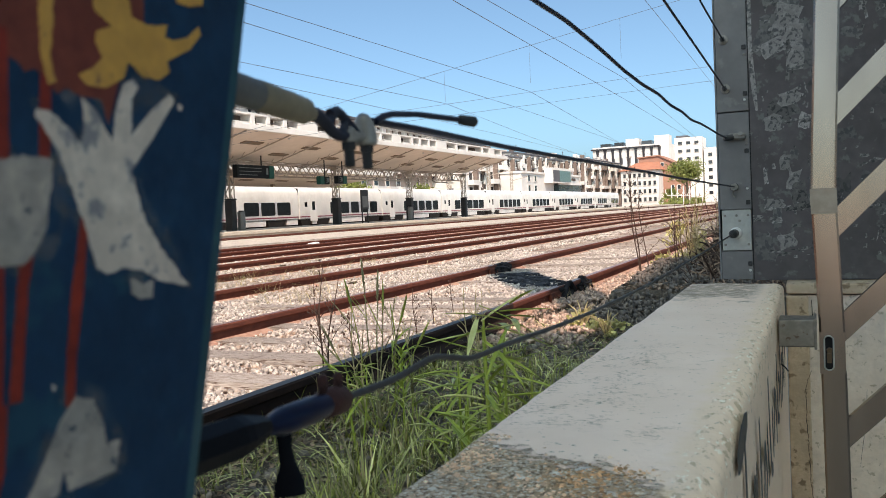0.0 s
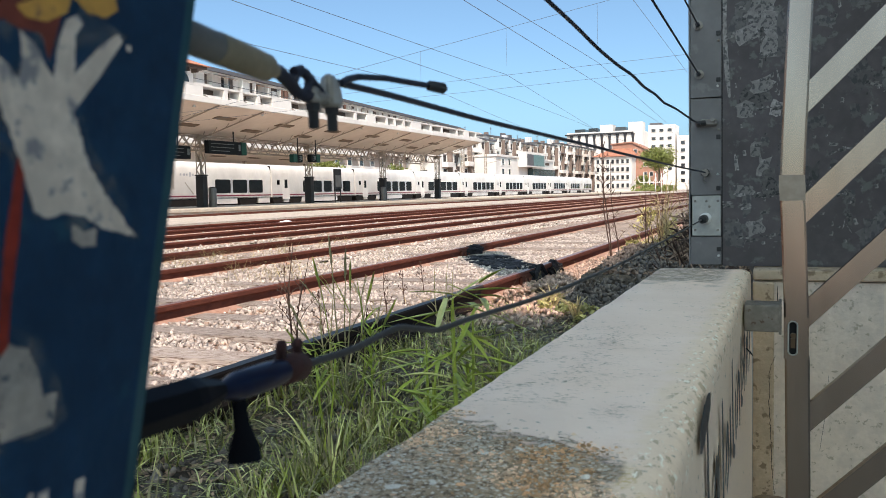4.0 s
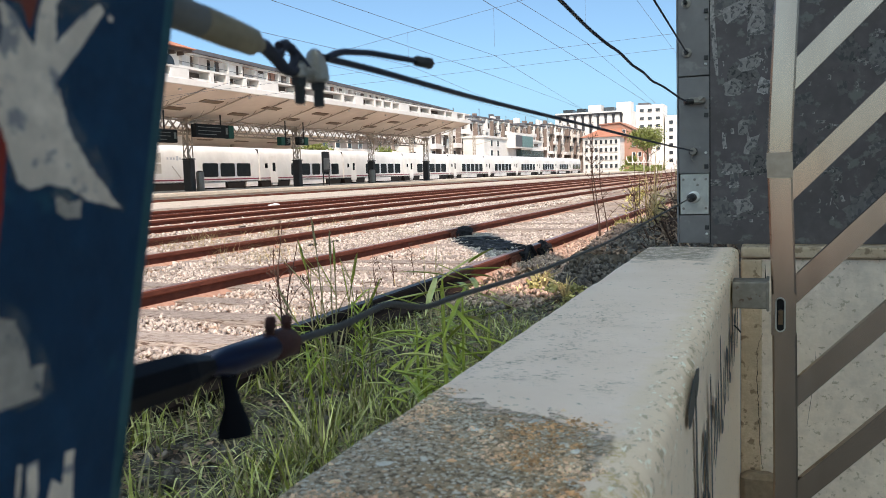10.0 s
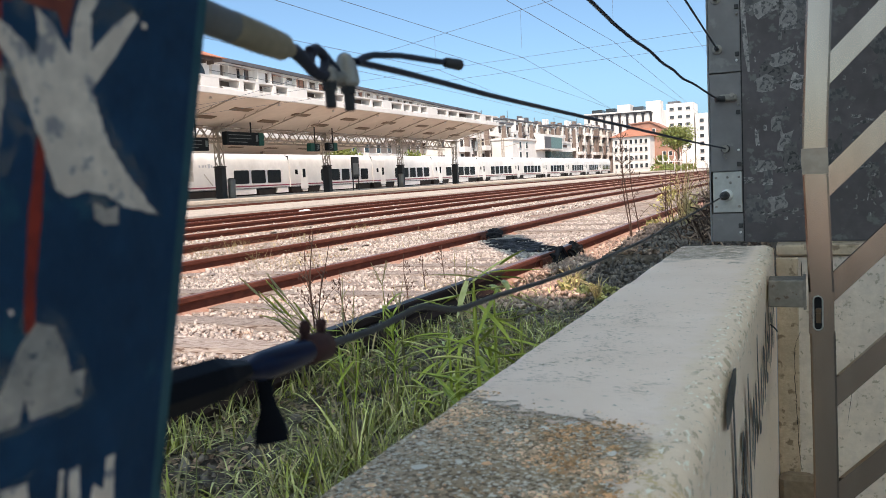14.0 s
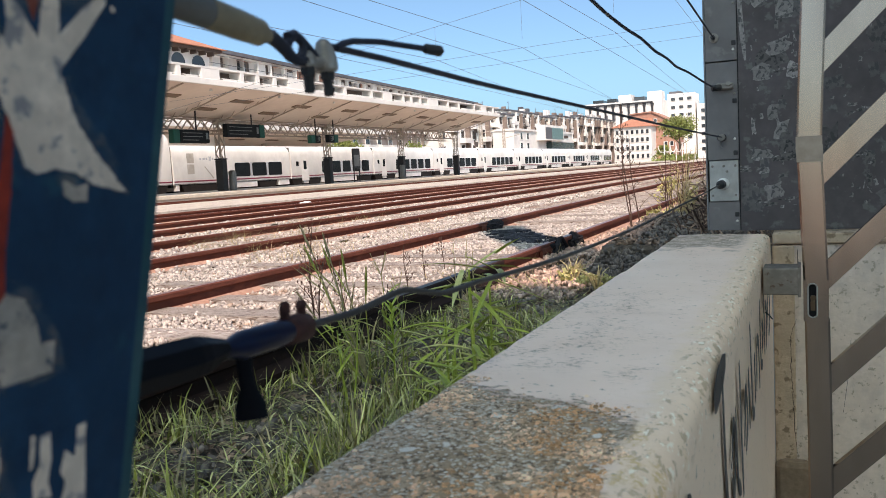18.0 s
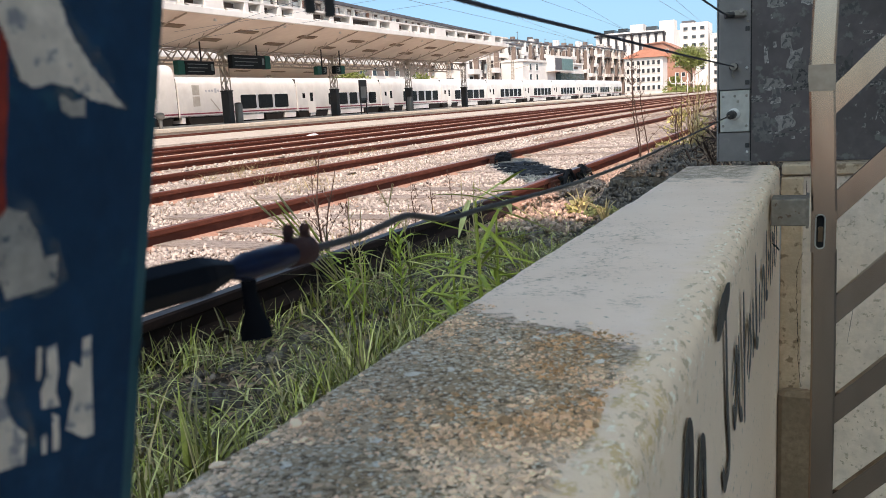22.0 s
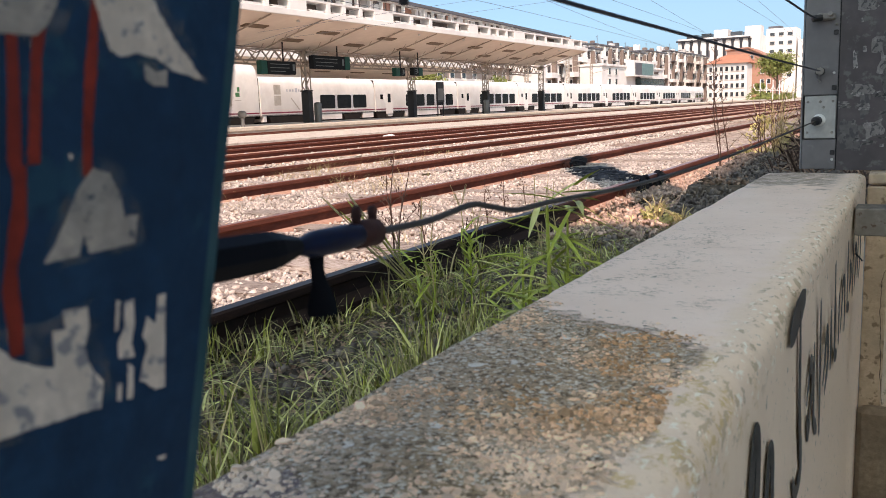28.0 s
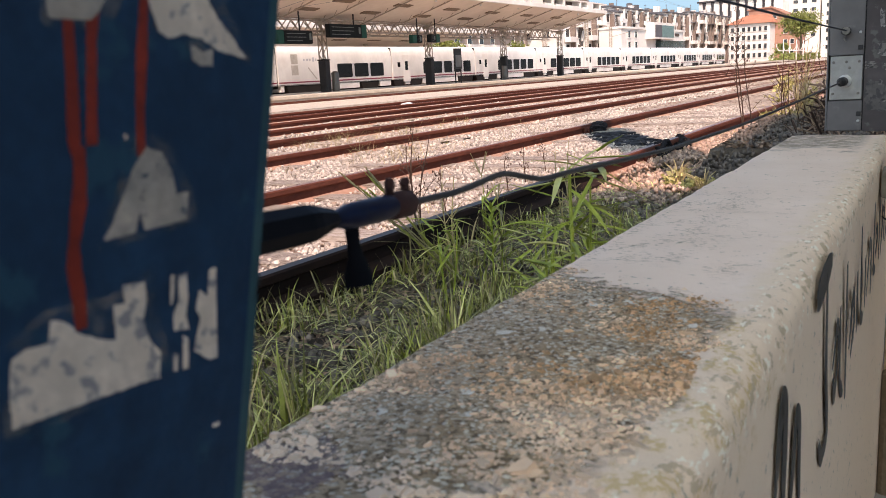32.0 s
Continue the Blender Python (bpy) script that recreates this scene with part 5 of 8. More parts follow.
    while yy < y1 - 0.9:
        back.bar((xc - 1.6, yy, 3.5), (xc - 1.6, yy + 1.1, 4.42), 0.05)
        back.bar((xc - 1.62, yy, 4.42), (xc - 1.62, yy + 1.1, 3.5), 0.05)
        yy += 1.1
    part("truss", back, COLUMN, ob)
    flat = Shape().box(-0.2, 0.2, -0.8, 0.8, -0.05, 0.0).mesh("light_fitting", FITTING)
    bulb = Shape().tube([(0, 0, -0.1), (0, 0, 0)], [0.09, 0.05], 10).mesh("lamp", WHITE_PLASTIC)
    slope = math.atan2(ze - zc, xe - xc)
    yy = y0 + 2
    k = 0
    while yy < y1 - 2:
        for s, dy in ((0.3, 0), (0.62, 1.3)):
            part("light_fitting", flat, None, ob, at=Matrix.Translation((xc + (xe - xc) * s, yy + dy, zc + (ze - zc) * s - 0.003)) @ Matrix.Rotation(-slope, 4, "Y"))
        part("lamp", bulb, None, ob, at=Matrix.Translation((xe - 0.5, yy + 3, ze - 0.13)))
        yy += 5.7
        k += 1
    return ob


build_canopy()


def build_far_canopy():
    ob = thing("platform_canopy", "cream canopy over the platform beyond the train", "canopy")
    part("near_wing", Shape().loft([(-51.0, 3.9), (-41.2, 4.9), (-41.2, 5.1), (-51.0, 4.05)], [(0, -12, 0), (0, 80, 0)]), CREAM, ob)
    part("fascia", Shape().box(-41.19, -41.05, -12, 80.02, 4.84, 5.2, edge=0.02), FASCIA, ob)
    lamp = Shape().box(-0.2, 0.2, -0.9, 0.9, -0.05, 0.0).mesh("light_fitting", FITTING)
    for i in range(12):
        part("light_fitting", lamp, None, ob, at=Matrix.Translation((-46.0, 18 + 5.4 * i, 4.405)) @ Matrix.Rotation(-0.1016, 4, "Y"))
    for y in (20, 32, 44, 56, 68, 79):
        part("column", Shape().box(-48.2, -47.9, y - 0.15, y + 0.15, 0.0, 4.2), COLUMN, ob)
    part("platform_floor", Shape().box(-49, -38.6, -30, 120, -0.2, 0.3), SLAB, ob)


build_far_canopy()


def build_display(y, length, z0, h, green_far=True, x=-29.0):
    ob = thing("departure_display", "black hanging departure display with a green end panel", "display", (x, y, z0), "displays")
    a, b = (0.0, length - 0.52) if green_far else (0.52, length)
    part("case", Shape().box(-0.16, 0.16, a, b, 0, h, edge=0.03), SIGN_BLACK, ob)
    g = b + 0.002 if green_far else a - 0.5
    part("end_panel", Shape().box(-0.165, 0.165, g, g + 0.498, -0.01, h + 0.01, edge=0.03), SIGN_GREEN, ob, "green end panel")
    for i in range(3):
        part("text_line", Shape().box(0.161, 0.168, a + 0.2, a + (b - a) * (0.75 if i else 0.62), h * (0.2 + 0.27 * i), h * (0.2 + 0.27 * i) + 0.035), SIGN_TEXT, ob)
    part("number_bar", Shape().box(0.161, 0.168, b - 0.3, b - 0.12, h * 0.3, h * 0.8), SIGN_TEXT, ob)
    part("hanger", Shape().bar((0, length * 0.7, h), (0, length * 0.7, 4.45 - z0), 0.06), CLADDING, ob)


build_display(37.6, 3.5, 3.14, 0.72)
build_display(33.3, 2.8, 2.78, 0.67, False)
build_display(46.04, 1.15, 2.88, 0.5, False)
build_display(48.24, 1.2, 2.95, 0.5)


def build_bin(y, x=-29.75):
    ob = thing("litter_bin", "grey steel litter bin against a platform column", "bin", (x, y, PLAT_Z), "litter bins")
    part("drum", Shape().tube([(0, 0, 0), (0, 0, 0.04), (0, 0, 1.02), (0, 0, 1.06)], [0.2, 0.22, 0.22, 0.19], 14), BIN, ob, smooth=True)
    part("lid", Shape().tube([(0, 0, 1.061), (0, 0, 1.12)], [0.21, 0.1], 14), CLADDING, ob)


for y in (38.95, 60.75):
    build_bin(y)


def build_signboard(y, x=-29.2):
    ob = thing("platform_signboard", "dark upright notice board on two legs", "notice board", (x, y, PLAT_Z))
    part("panel", Shape().box(-0.05, 0.05, -0.5, 0.5, 0.95, 2.35, edge=0.02), CLADDING, ob)
    part("notice", Shape().box(0.051, 0.056, -0.38, 0.38, 1.1, 1.9), BIN, ob)
    for s in (-1, 1):
        part("leg", Shape().bar((0, s * 0.4, 0), (0, s * 0.4, 0.949), 0.06), CLADDING, ob)


build_signboard(52.3)


def build_platform_post():
    ob = thing("platform_post", "short grey post with a rounded paddle-shaped head", "post", (-27.5, 30.2, PLAT_Z))
    part("stem", Shape().tube([(0, 0, 0), (0, 0, 0.42)], 0.09, 10), BIN, ob, smooth=True)
    part("head", Shape().tube([(0, 0, 0.40), (0, 0, 0.47), (0, 0, 0.62), (0, 0, 0.71), (0, 0, 0.74)], [0.1, 0.2, 0.22, 0.16, 0.05], 12), BIN, ob, "", True)


build_platform_post()


def build_bag(x, y, size, seed):
    """A crumpled plastic bag."""
    bm = bmesh.new()
    bmesh.ops.create_icosphere(bm, subdivisions=3, radius=1.0)
    for v in bm.verts:
        k = 1 + 0.35 * noise.noise(v.co * 1.7 + Vector((seed, 0, 0))) + 0.22 * noise.noise(v.co * 5)
        v.co = Vector((v.co.x * size * 0.55 * k, v.co.y * size * k, max(-0.02, v.co.z * size * 0.32 * k)))
    me = bpy.data.meshes.new("plastic_bag")
    bm.to_mesh(me)
    bm.free()
    me.materials.append(WHITE_PLASTIC)
    ob = new("plastic_bag", me)
    ob.location = (x, y, -0.10)
    tagged(ob, "crumpled white plastic bag lying between the rails", "plastic bag")


build_bag(-13.75, 21.4, 0.28, 3)


# ---------------------------------------------------------------- train
def coach_profile():
    pts = [(1.44, 0.68), (1.47, 0.8), (1.47, 2.2), (1.44, 2.62), (1.34, 2.88), (1.1, 3.05), (0.5, 3.13)]
    return [(x, z) for x, z in pts] + [(-x, z) for x, z in reversed(pts)]


COACH = coach_profile()
TALL = [(x, z if z < 1.9 else 1.9 + (z - 1.9) * 1.6) for x, z in COACH]


def rounded_pane(x0, x1, y0, y1, z0, z1, r):
    """A pane with rounded corners, standing in the y z plane."""
    ring = []
    for cy, cz, a0 in ((y1 - r, z1 - r, 0), (y0 + r, z1 - r, 1), (y0 + r, z0 + r, 2), (y1 - r, z0 + r, 3)):
        ring += [(cy + r * math.cos((a0 + k / 3) * math.pi / 2), cz + r * math.sin((a0 + k / 3) * math.pi / 2)) for k in range(4)]
    n = len(ring)
    v = [(x, b, c) for x in (x1, x0) for b, c in ring]
    return Shape().add(v, [tuple(range(n)), tuple(reversed(range(n, 2 * n)))] + [(i, n + i, n + (i + 1) % n, (i + 1) % n) for i in range(n)])


def build_coach(y, index, length=13.05):
    xo = -36.5
    label = "white passenger coach with a maroon stripe and dark windows"
    ob = thing("railway_coach", label, "train coach", (xo + bend(y + length / 2), y, 0.0), "coaches of the train")
    ob.rotation_euler = (0, 0, -math.atan((bend(y + length) - bend(y)) / length))
    L = length - 0.16
    part("body", Shape().loft(TALL if index < 0 else COACH, [(0, 0.08, 0), (0, 0.08 + L, 0)]), TRAIN_WHITE, ob, smooth=True)
    part("gangway", Shape().box(-1.25, 1.36, -0.085, 0.075, 0.5, 2.98), TRAIN_UNDER, ob, "dark gangway bellows")
    part("stripe", Shape().box(1.455, 1.478, 0.10, L + 0.06, 0.82, 0.90), TRAIN_STRIPE, ob, "maroon stripe")
    part("stripe", Shape().box(1.44, 1.468, 0.10, L + 0.06, 0.70, 0.725), TRAIN_UNDER, ob)
    if index < 0:
        rows = []
    elif index == 0:
        rows = [(6.05, 1.68), (7.98, 1.66), (9.88, 1.66)]
    elif index == 3:
        rows = [(3.5 + 1.75 * i, 1.5) for i in range(5)]
    else:
        rows = [(4.4 + 1.62 * i, 1.28) for i in range(5)]
    for a, w in rows:
        part("window", rounded_pane(1.455, 1.478, a, a + w, 1.03, 1.95, 0.12), TRAIN_GLASS, ob)
    for (a, w), (b, _) in zip(rows, rows[1:]):
        part("window_pillar", Shape().box(1.455, 1.475, a + w + 0.03, b - 0.03, 1.02, 1.96), PILLAR_GREY, ob)
    if index not in (0, -1, -2):
        d = part("door", Shape().box(1.46, 1.482, 1.45, 2.45, 0.5, 2.5, edge=0.008), FASCIA, ob, "white coach door")
        part("door_window", Shape().box(1.4825, 1.486, 1.75, 2.15, 1.35, 2.0), TRAIN_GLASS, d)
        part("small_window", Shape().box(1.46, 1.479, 0.75, 1.1, 1.6, 1.95), TRAIN_GLASS, ob)
    elif index == 0:
        for z in (1.3, 1.98):
            part("vent_panel", Shape().box(1.455, 1.476, 1.35, 2.0, z, z + 0.6), TRAIN_SKIRT, ob)
        for i in range(5):
            part("lettering_bar", Shape().box(1.44, 1.474, 2.55 + 0.3 * i, 2.55 + 0.3 * i + (0.2 if i % 2 else 0.14), 2.16 - 0.05 * (i == 3), 2.30 + 0.08 * (i == 3)), PILLAR_GREY, ob)
        part("slanted_mark", Shape().bar((1.473, 3.0, 1.75), (1.473, 3.8, 1.0), 0.02, 0.08), TRAIN_SKIRT, ob)
    if index == -1:
        part("green_mark", Shape().box(1.445, 1.477, 10.95, 11.3, 1.85, 2.1), GREEN_MARK, ob, "small green marking")
        part("green_mark", Shape().box(1.435, 1.475, 11.12, 11.32, 2.16, 2.42), GREEN_MARK, ob)
        part("lettering_bar", Shape().box(1.455, 1.476, 10.9, 11.4, 1.62, 1.66), TRAIN_SKIRT, ob)
        part("vent_panel", Shape().box(1.455, 1.475, 9.2, 10.6, 1.3, 2.2), TRAIN_SKIRT, ob)
    if index == 0:
        skirts, gear = ((0.25, 0.55), (4.7, 8.5), (11.1, 12.45)), ((1.1, 3.1), (9.0, 1.6))
    else:
        skirts, gear = ((1.75, 2.4), (4.3, 9.9)), ((0.45, 0.9), (2.7, 1.2), (10.3, 2.0))
    for a, b in skirts:
        part("skirt", Shape().box(-1.35, 1.435, a, b, 0.30, 0.679), TRAIN_WHITE, ob)
    for a, w in gear:
        part("running_gear", Shape().add([(x, a + w / 2 + k * (w / 2 + (0.35 if z > 0.3 else 0.0)), z) for z in (0.02, 0.72) for x, k in ((-1.3, -1), (1.43, -1), (1.43, 1), (-1.3, 1))], [(3, 2, 1, 0), (4, 5, 6, 7), (0, 1, 5, 4), (1, 2, 6, 5), (2, 3, 7, 6), (3, 0, 4, 7)]), TRAIN_UNDER, ob)


for k in range(-2, 10):
    if k < 0:
        build_coach(40.12 + 13.05 * k, k)
    else:
        build_coach(40.12 if k == 0 else 39.75 + 13.05 * k, k, 12.68 if k == 0 else 13.05)


# track under the train
sh = Shape()
for x in (-35.66, -37.34):
    sh.loft(RAIL, [(x + bend(y), y, 0.06) for y in [-30] + [5 * i for i in range(60)]])
ob = thing("railway_track", "rails under the standing train beyond the platform", "railway track", group="tracks")
part("rail", sh, RUST, ob)


# ---------------------------------------------------------------- overhead wires
def overhead(name, pts, label, r=0.012, group="overhead wires"):
    ob = part(name, Shape().tube(pts, r, 5), LINE)
    return tagged(ob, label, "overhead wire", group)


# the contact and carrier wires, drawn aside where they meet the cross-spans
for z, pts in ((5.01, ((-10.65, 2), (-9.51, 30), (-11.7, 52), (-17, 105))), (4.88, ((-10.7, 2), (-11.09, 32), (-11.7, 50), (-14.5, 105))), (4.9, ((-14.8, 2), (-12.94, 30), (-15, 46), (-20, 90))), (4.67, ((-5.83, 2), (-6.49, 32), (-7.0, 52), (-9.6, 120))), (5.19, ((-6.5, 2), (-6.11, 30), (-7.44, 58.7), (-11, 130))), (4.85, ((-14.65, 2), (-15.29, 32), (-15.85, 45), (-18.5, 90))), (6.93, ((-4.37, 2), (-4.67, 32), (-4.85, 46), (-5.7, 110)))):
    overhead("contact_wire", [(x, y, z) for x, y in pts], "thin overhead wire above the tracks", 0.0075)
for y, z, slope in ((24.0, 5.60, 0.163), (30.0, 5.09, 0.0363), (32.0, 4.89, 0.0327)):
    overhead("span_wire", [(x, y, z + slope * (x + 7)) for x in (-26, -16, -7, 0, 8)], "thin cross-span wire over the tracks", 0.006)
for x, z0, z1, y in ((-7.6, 4.4, 5.50, 24.0), (-10.37, 4.12, 5.05, 24.0), (-4.9, 4.81, 5.94, 24.0)):
    overhead("dropper", [(x, y, z0), (x, y, z1)], "short vertical dropper wire", 0.004)


# ---------------------------------------------------------------- far buildings
def window_mesh(w, h, frame=WHITE_WALL, depth=0.12):
    """A raised window frame in one piece, and the pane set in it."""
    sh = Shape()
    a, b = w / 2, w / 2 + 0.1
    ring = lambda x, y, z0, z1: [(x, -y, z0), (x, y, z0), (x, y, z1), (x, -y, z1)]
    v = ring(0, b, -0.1, h + 0.1) + ring(depth, b, -0.1, h + 0.1) + ring(depth, a, 0, h) + ring(0, a, 0, h)
    sh.add(v, [(r * 4 + i, r * 4 + (i + 1) % 4, r * 4 + 4 + (i + 1) % 4, r * 4 + 4 + i) for r in range(3) for i in range(4)])
    return sh.mesh("window", frame), Shape().box(0.0, depth * 0.35, -a + 0.004, a - 0.004, 0.004, h - 0.004).mesh("pane", WINDOW_GLASS)


def window(ob, pair, at):
    k = part("window", pair[0], None, ob, at=at)
    part("pane", pair[1], None, k)


def facade(ob, me, x, y0, y1, zs, pitch):
    n = max(1, int((y1 - y0) / pitch))
    for z in zs:
        for i in range(n):
            window(ob, me, Matrix.Translation((x, y0 + (i + 0.5) * (y1 - y0) / n, z)))


def facade_end(ob, me, y, x0, x1, zs, pitch):
    n = max(1, int((x1 - x0) / pitch))
    for z in zs:
        for i in range(n):
            window(ob, me, Matrix.Translation((x0 + (i + 0.5) * (x1 - x0) / n, y, z)) @ Matrix.Rotation(-math.pi / 2, 4, "Z"))


def build_long_block():
    """The long brown and white block above the canopy."""
    ob = thing("apartment_building", "long brown-brick apartment block with white balcony bands and a slate roof", "building", (-57, 60, 0))
    ob.rotation_euler = (0, 0, 0.08)
    part("wall", Shape().box(-14, 0, 0, 112, -0.2, 14.55), LONG_WALL, ob)
    part("roof", Shape().loft([(-14.5, 14.56), (0.7, 14.56), (0.7, 14.72), (-3.0, 15.1), (-12, 15.1), (-14.5, 14.8)], [(0, -0.5, 0), (0, 112.5, 0)]), SLATE, ob, "grey slate roof")
    me = window_mesh(1.5, 1.5)
    facade(ob, me, 0.002, 2, 110, (5.3, 8.2, 11.1), 4.4)
    bal = Shape().box(0.0, 1.0, 0, 3.4, 0, 0.75).mesh("balcony", WHITE_WALL)
    for z in (4.4, 7.3, 10.2, 12.1):
        for i in range(22):
            part("balcony", bal, None, ob, at=(0.15, 2 + 5.0 * i, z))
    # a flat raised panel: the recess's shade is put into its colour
    part("recess", Shape().box(0.002, 0.03, 0.4, 111.6, 12.86, 14.3), SLOT_GREY, ob, "flat dark panel painted as the shaded top-storey recess")
    part("balcony_rail", Shape().box(1.12, 1.16, 0.4, 111.6, 13.18, 13.24), SLATE, ob)
    part("eaves_band", Shape().box(0.0, 0.5, 0.4, 111.6, 14.3, 14.5), WHITE_WALL, ob, "white band under the eaves")
    rnd = random.Random(8)
    shades = [WHITE_WALL, WHITE_WALL, BRICK_WALL, WINDOW_GLASS, BEIGE_WALL, WHITE_WALL, LONG_WALL]
    y, k = 0.8, 0
    while y < 110:
        w = rnd.uniform(0.5, 1.7)
        part("wall_panel", Shape().box(0.031, 0.07 + 0.05 * (k % 3), y, y + w, 12.87, 14.29 - rnd.choice((0, 0, 0.35))), rnd.choice(shades), ob)
        y += w + rnd.uniform(0.15, 0.9)
        k += 1
    pier = Shape().box(0.0, 0.5, 0, 0.13, 12.86, 14.3).mesh("pier", WHITE_WALL)
    part("eaves_edge", Shape().box(0.3, 0.9, -0.4, 112.4, 14.503, 14.9), SLATE, ob, "grey slate-coloured eaves")
    for i in range(36):
        part("pier", pier, None, ob, at=(0.16, 1.0 + 3.05 * i, 0))
    for i in range(24):
        y = rnd.uniform(2, 108)
        part("awning", Shape().add([(0.1, y, 14.25), (0.1, y + 2.2, 14.25), (1.3, y + 2.2, 13.95), (1.3, y, 13.95), (0.1, y, 14.2), (0.1, y + 2.2, 14.2), (1.3, y + 2.2, 13.9), (1.3, y, 13.9)], [(0, 3, 2, 1), (4, 5, 6, 7), (3, 7, 6, 2), (0, 4, 7, 3), (1, 2, 6, 5)]), rnd.choice((WHITE_WALL, BEIGE_WALL, BRICK_WALL)), ob)
    chim = Shape().box(-0.35, 0.35, -0.5, 0.5, 0, 0.7, edge=0.06).mesh("chimney", BEIGE_WALL)
    for y in (22, 53, 64, 78, 101):
        part("chimney", chim, None, ob, at=(-3.2, y, 15.05))


build_long_block()


def build_station_tower():
    ob = thing("station_tower", "white arcaded station tower under a hipped terracotta roof", "tower", (-45, 46, 0))
    part("wall", Shape().box(-7, 0, -6, 11.0, -0.2, 11.3), WHITE_WALL, ob)
    roof = Shape().add([(-8, -7, 11.55), (1.0, -7, 11.55), (1.0, 12.2, 11.55), (-8, 12.2, 11.55), (-3.5, -1, 13.6), (-3.5, 6, 13.6)], [(3, 2, 1, 0), (0, 1, 4), (1, 2, 5, 4), (2, 3, 5), (3, 0, 4, 5)])
    part("roof", roof, TILE_RED, ob, "terracotta hipped roof")
    part("eaves_board", Shape().box(-7.7, 0.7, -6.7, 11.9, 11.302, 11.54), BROWN_TRIM, ob, "dark timber eaves")
    brk = Shape().box(0.0, 0.62, -0.08, 0.08, 0, 0.3).mesh("bracket", BROWN_TRIM)
    for i in range(17):
        part("bracket", brk, None, ob, at=(0.01, -5.8 + 1.04 * i, 11.0))
    n = 7
    for i in range(n):
        y = -4.8 + i * 2.4
        sh = Shape()
        pts = [(0.0, y - 0.8, 9.2), (0.0, y + 0.8, 9.2)] + [(0.0, y + 0.8 * math.cos(a), 10.3 + 0.7 * math.sin(a)) for a in [math.pi * k / 8 for k in range(9)]]
        v = [(0.04, b, c) for _, b, c in pts]
        sh.add(v + [(0.0, b, c) for _, b, c in pts], [tuple(range(len(v)))])
        part("arch", sh, WINDOW_GLASS, ob, "arched opening")


build_station_tower()


def slot_block(y0, y1, x, h, label, wall=WHITE_WALL, slots=True, storeys=4, turn=None):
    ob = thing("apartment_building", label, "building", (x, y0, 0), "far apartment buildings")
    L = y1 - y0
    part("wall", Shape().box(-14, 0, 0, L, -0.2, h), wall, ob)
    part("roof", Shape().box(-14.3, 0.5, -0.3, L + 0.3, h + 0.002, h + 0.35, edge=0.05), SLATE if slots else wall, ob)
    me = window_mesh(1.7, 1.5)
    sh = h / storeys
    n = max(2, int(L / 4.2))
    fins = [Shape().box(0.0, 0.85, -0.3, 0.3, 0.3, h - 0.4).mesh("brown_fin", FIN), Shape().box(0.0, 0.6, -0.16, 0.16, 0.0, h - 0.1).mesh("white_fin", wall)]
    rail = Shape().box(0.0, 1.0, -1.2, 1.2, 0, 0.16).bar((0.98, -1.2, 1.0), (0.98, 1.2, 1.0), 0.07).mesh("balcony_rail", SLATE)
    # flat dark panel drawn for each recessed slot
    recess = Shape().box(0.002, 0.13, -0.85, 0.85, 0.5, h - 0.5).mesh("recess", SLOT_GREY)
    slab = Shape().box(0.0, 0.35, -0.16, 0.16, -0.9, 0.9).mesh("leaning_slab", wall)
    plate = Shape().box(0.0, 1.1, -1.5, 1.5, 0, 0.9).mesh("balcony", wall)
    for i in range(n):
        y = (i + 0.5) * L / n
        for s in range(storeys):
            window(ob, me, Matrix.Translation((0.002, y, s * sh + 0.9)))
            if slots and (i + s) % 2 == 0:
                part("balcony", plate if (i * 3 + s) % 4 else rail, None, ob, at=(0.1, y, s * sh + 0.1))
        if slots:
            part("fin", fins[1], None, ob, at=(0.0, y + L / n / 2 - 0.3, 0))
            if i % 2 == 0:
                part("fin", fins[0], None, ob, at=(0.0, y + L / n / 2 - 1.0, 0))
            if i % 2:
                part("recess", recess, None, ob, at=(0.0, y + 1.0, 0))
                for q in range(storeys):
                    part("leaning_slab", slab, None, ob, at=Matrix.Translation((0.14, y + 1.0, q * sh + 1.2)) @ Matrix.Rotation(0.5 if q % 2 else -0.35, 4, "X"))
    facade_end(ob, window_mesh(1.4, 1.4), -0.13, -12, -1, [s * sh + 0.9 for s in range(storeys)], 3.6)
    r = random.Random(int(y0))
    for _ in range(7):
        a, d = r.uniform(1, L - 2), r.uniform(0.4, 3.4)
        part("roof_cabin" if d > 2 else "chimney", Shape().box(-d - 0.9, -d, a, a + r.uniform(0.8, 2.0), h + 0.36, h + r.uniform(0.9, 2.1), edge=0.05), r.choice((wall, wall, SLATE, FIN)), ob)
    part("antenna", Shape().bar((-2, L * 0.4, h + 0.36), (-2, L * 0.4, h + 2.6), 0.08).bar((-2, L * 0.4 - 0.7, h + 2.3), (-2, L * 0.4 + 0.7, h + 2.3), 0.06), SLATE, ob)
    return ob


slot_block(139, 150, -57, 10.6, "white rendered apartment house with a plain gable end")
slot_block(150.5, 171, -57.2, 11.4, "white apartment house with brown fins between balconies", storeys=4)
slot_block(174, 200, -60.5, 13.0, "white apartment house with brown fins and roof cabins", storeys=4)
slot_block(201, 216, -61, 12.6, "cream apartment house with recessed balconies", BEIGE_WALL)
slot_block(217, 238, -61, 13.4, "white apartment house with balconies and a slate roof", storeys=4)
slot_block(239, 262, -60.5, 14.2, "white apartment house with brown fins", storeys=5)
slot_block(263, 292, -61, 14.4, "cream apartment house with balconies", BEIGE_WALL, storeys=5)


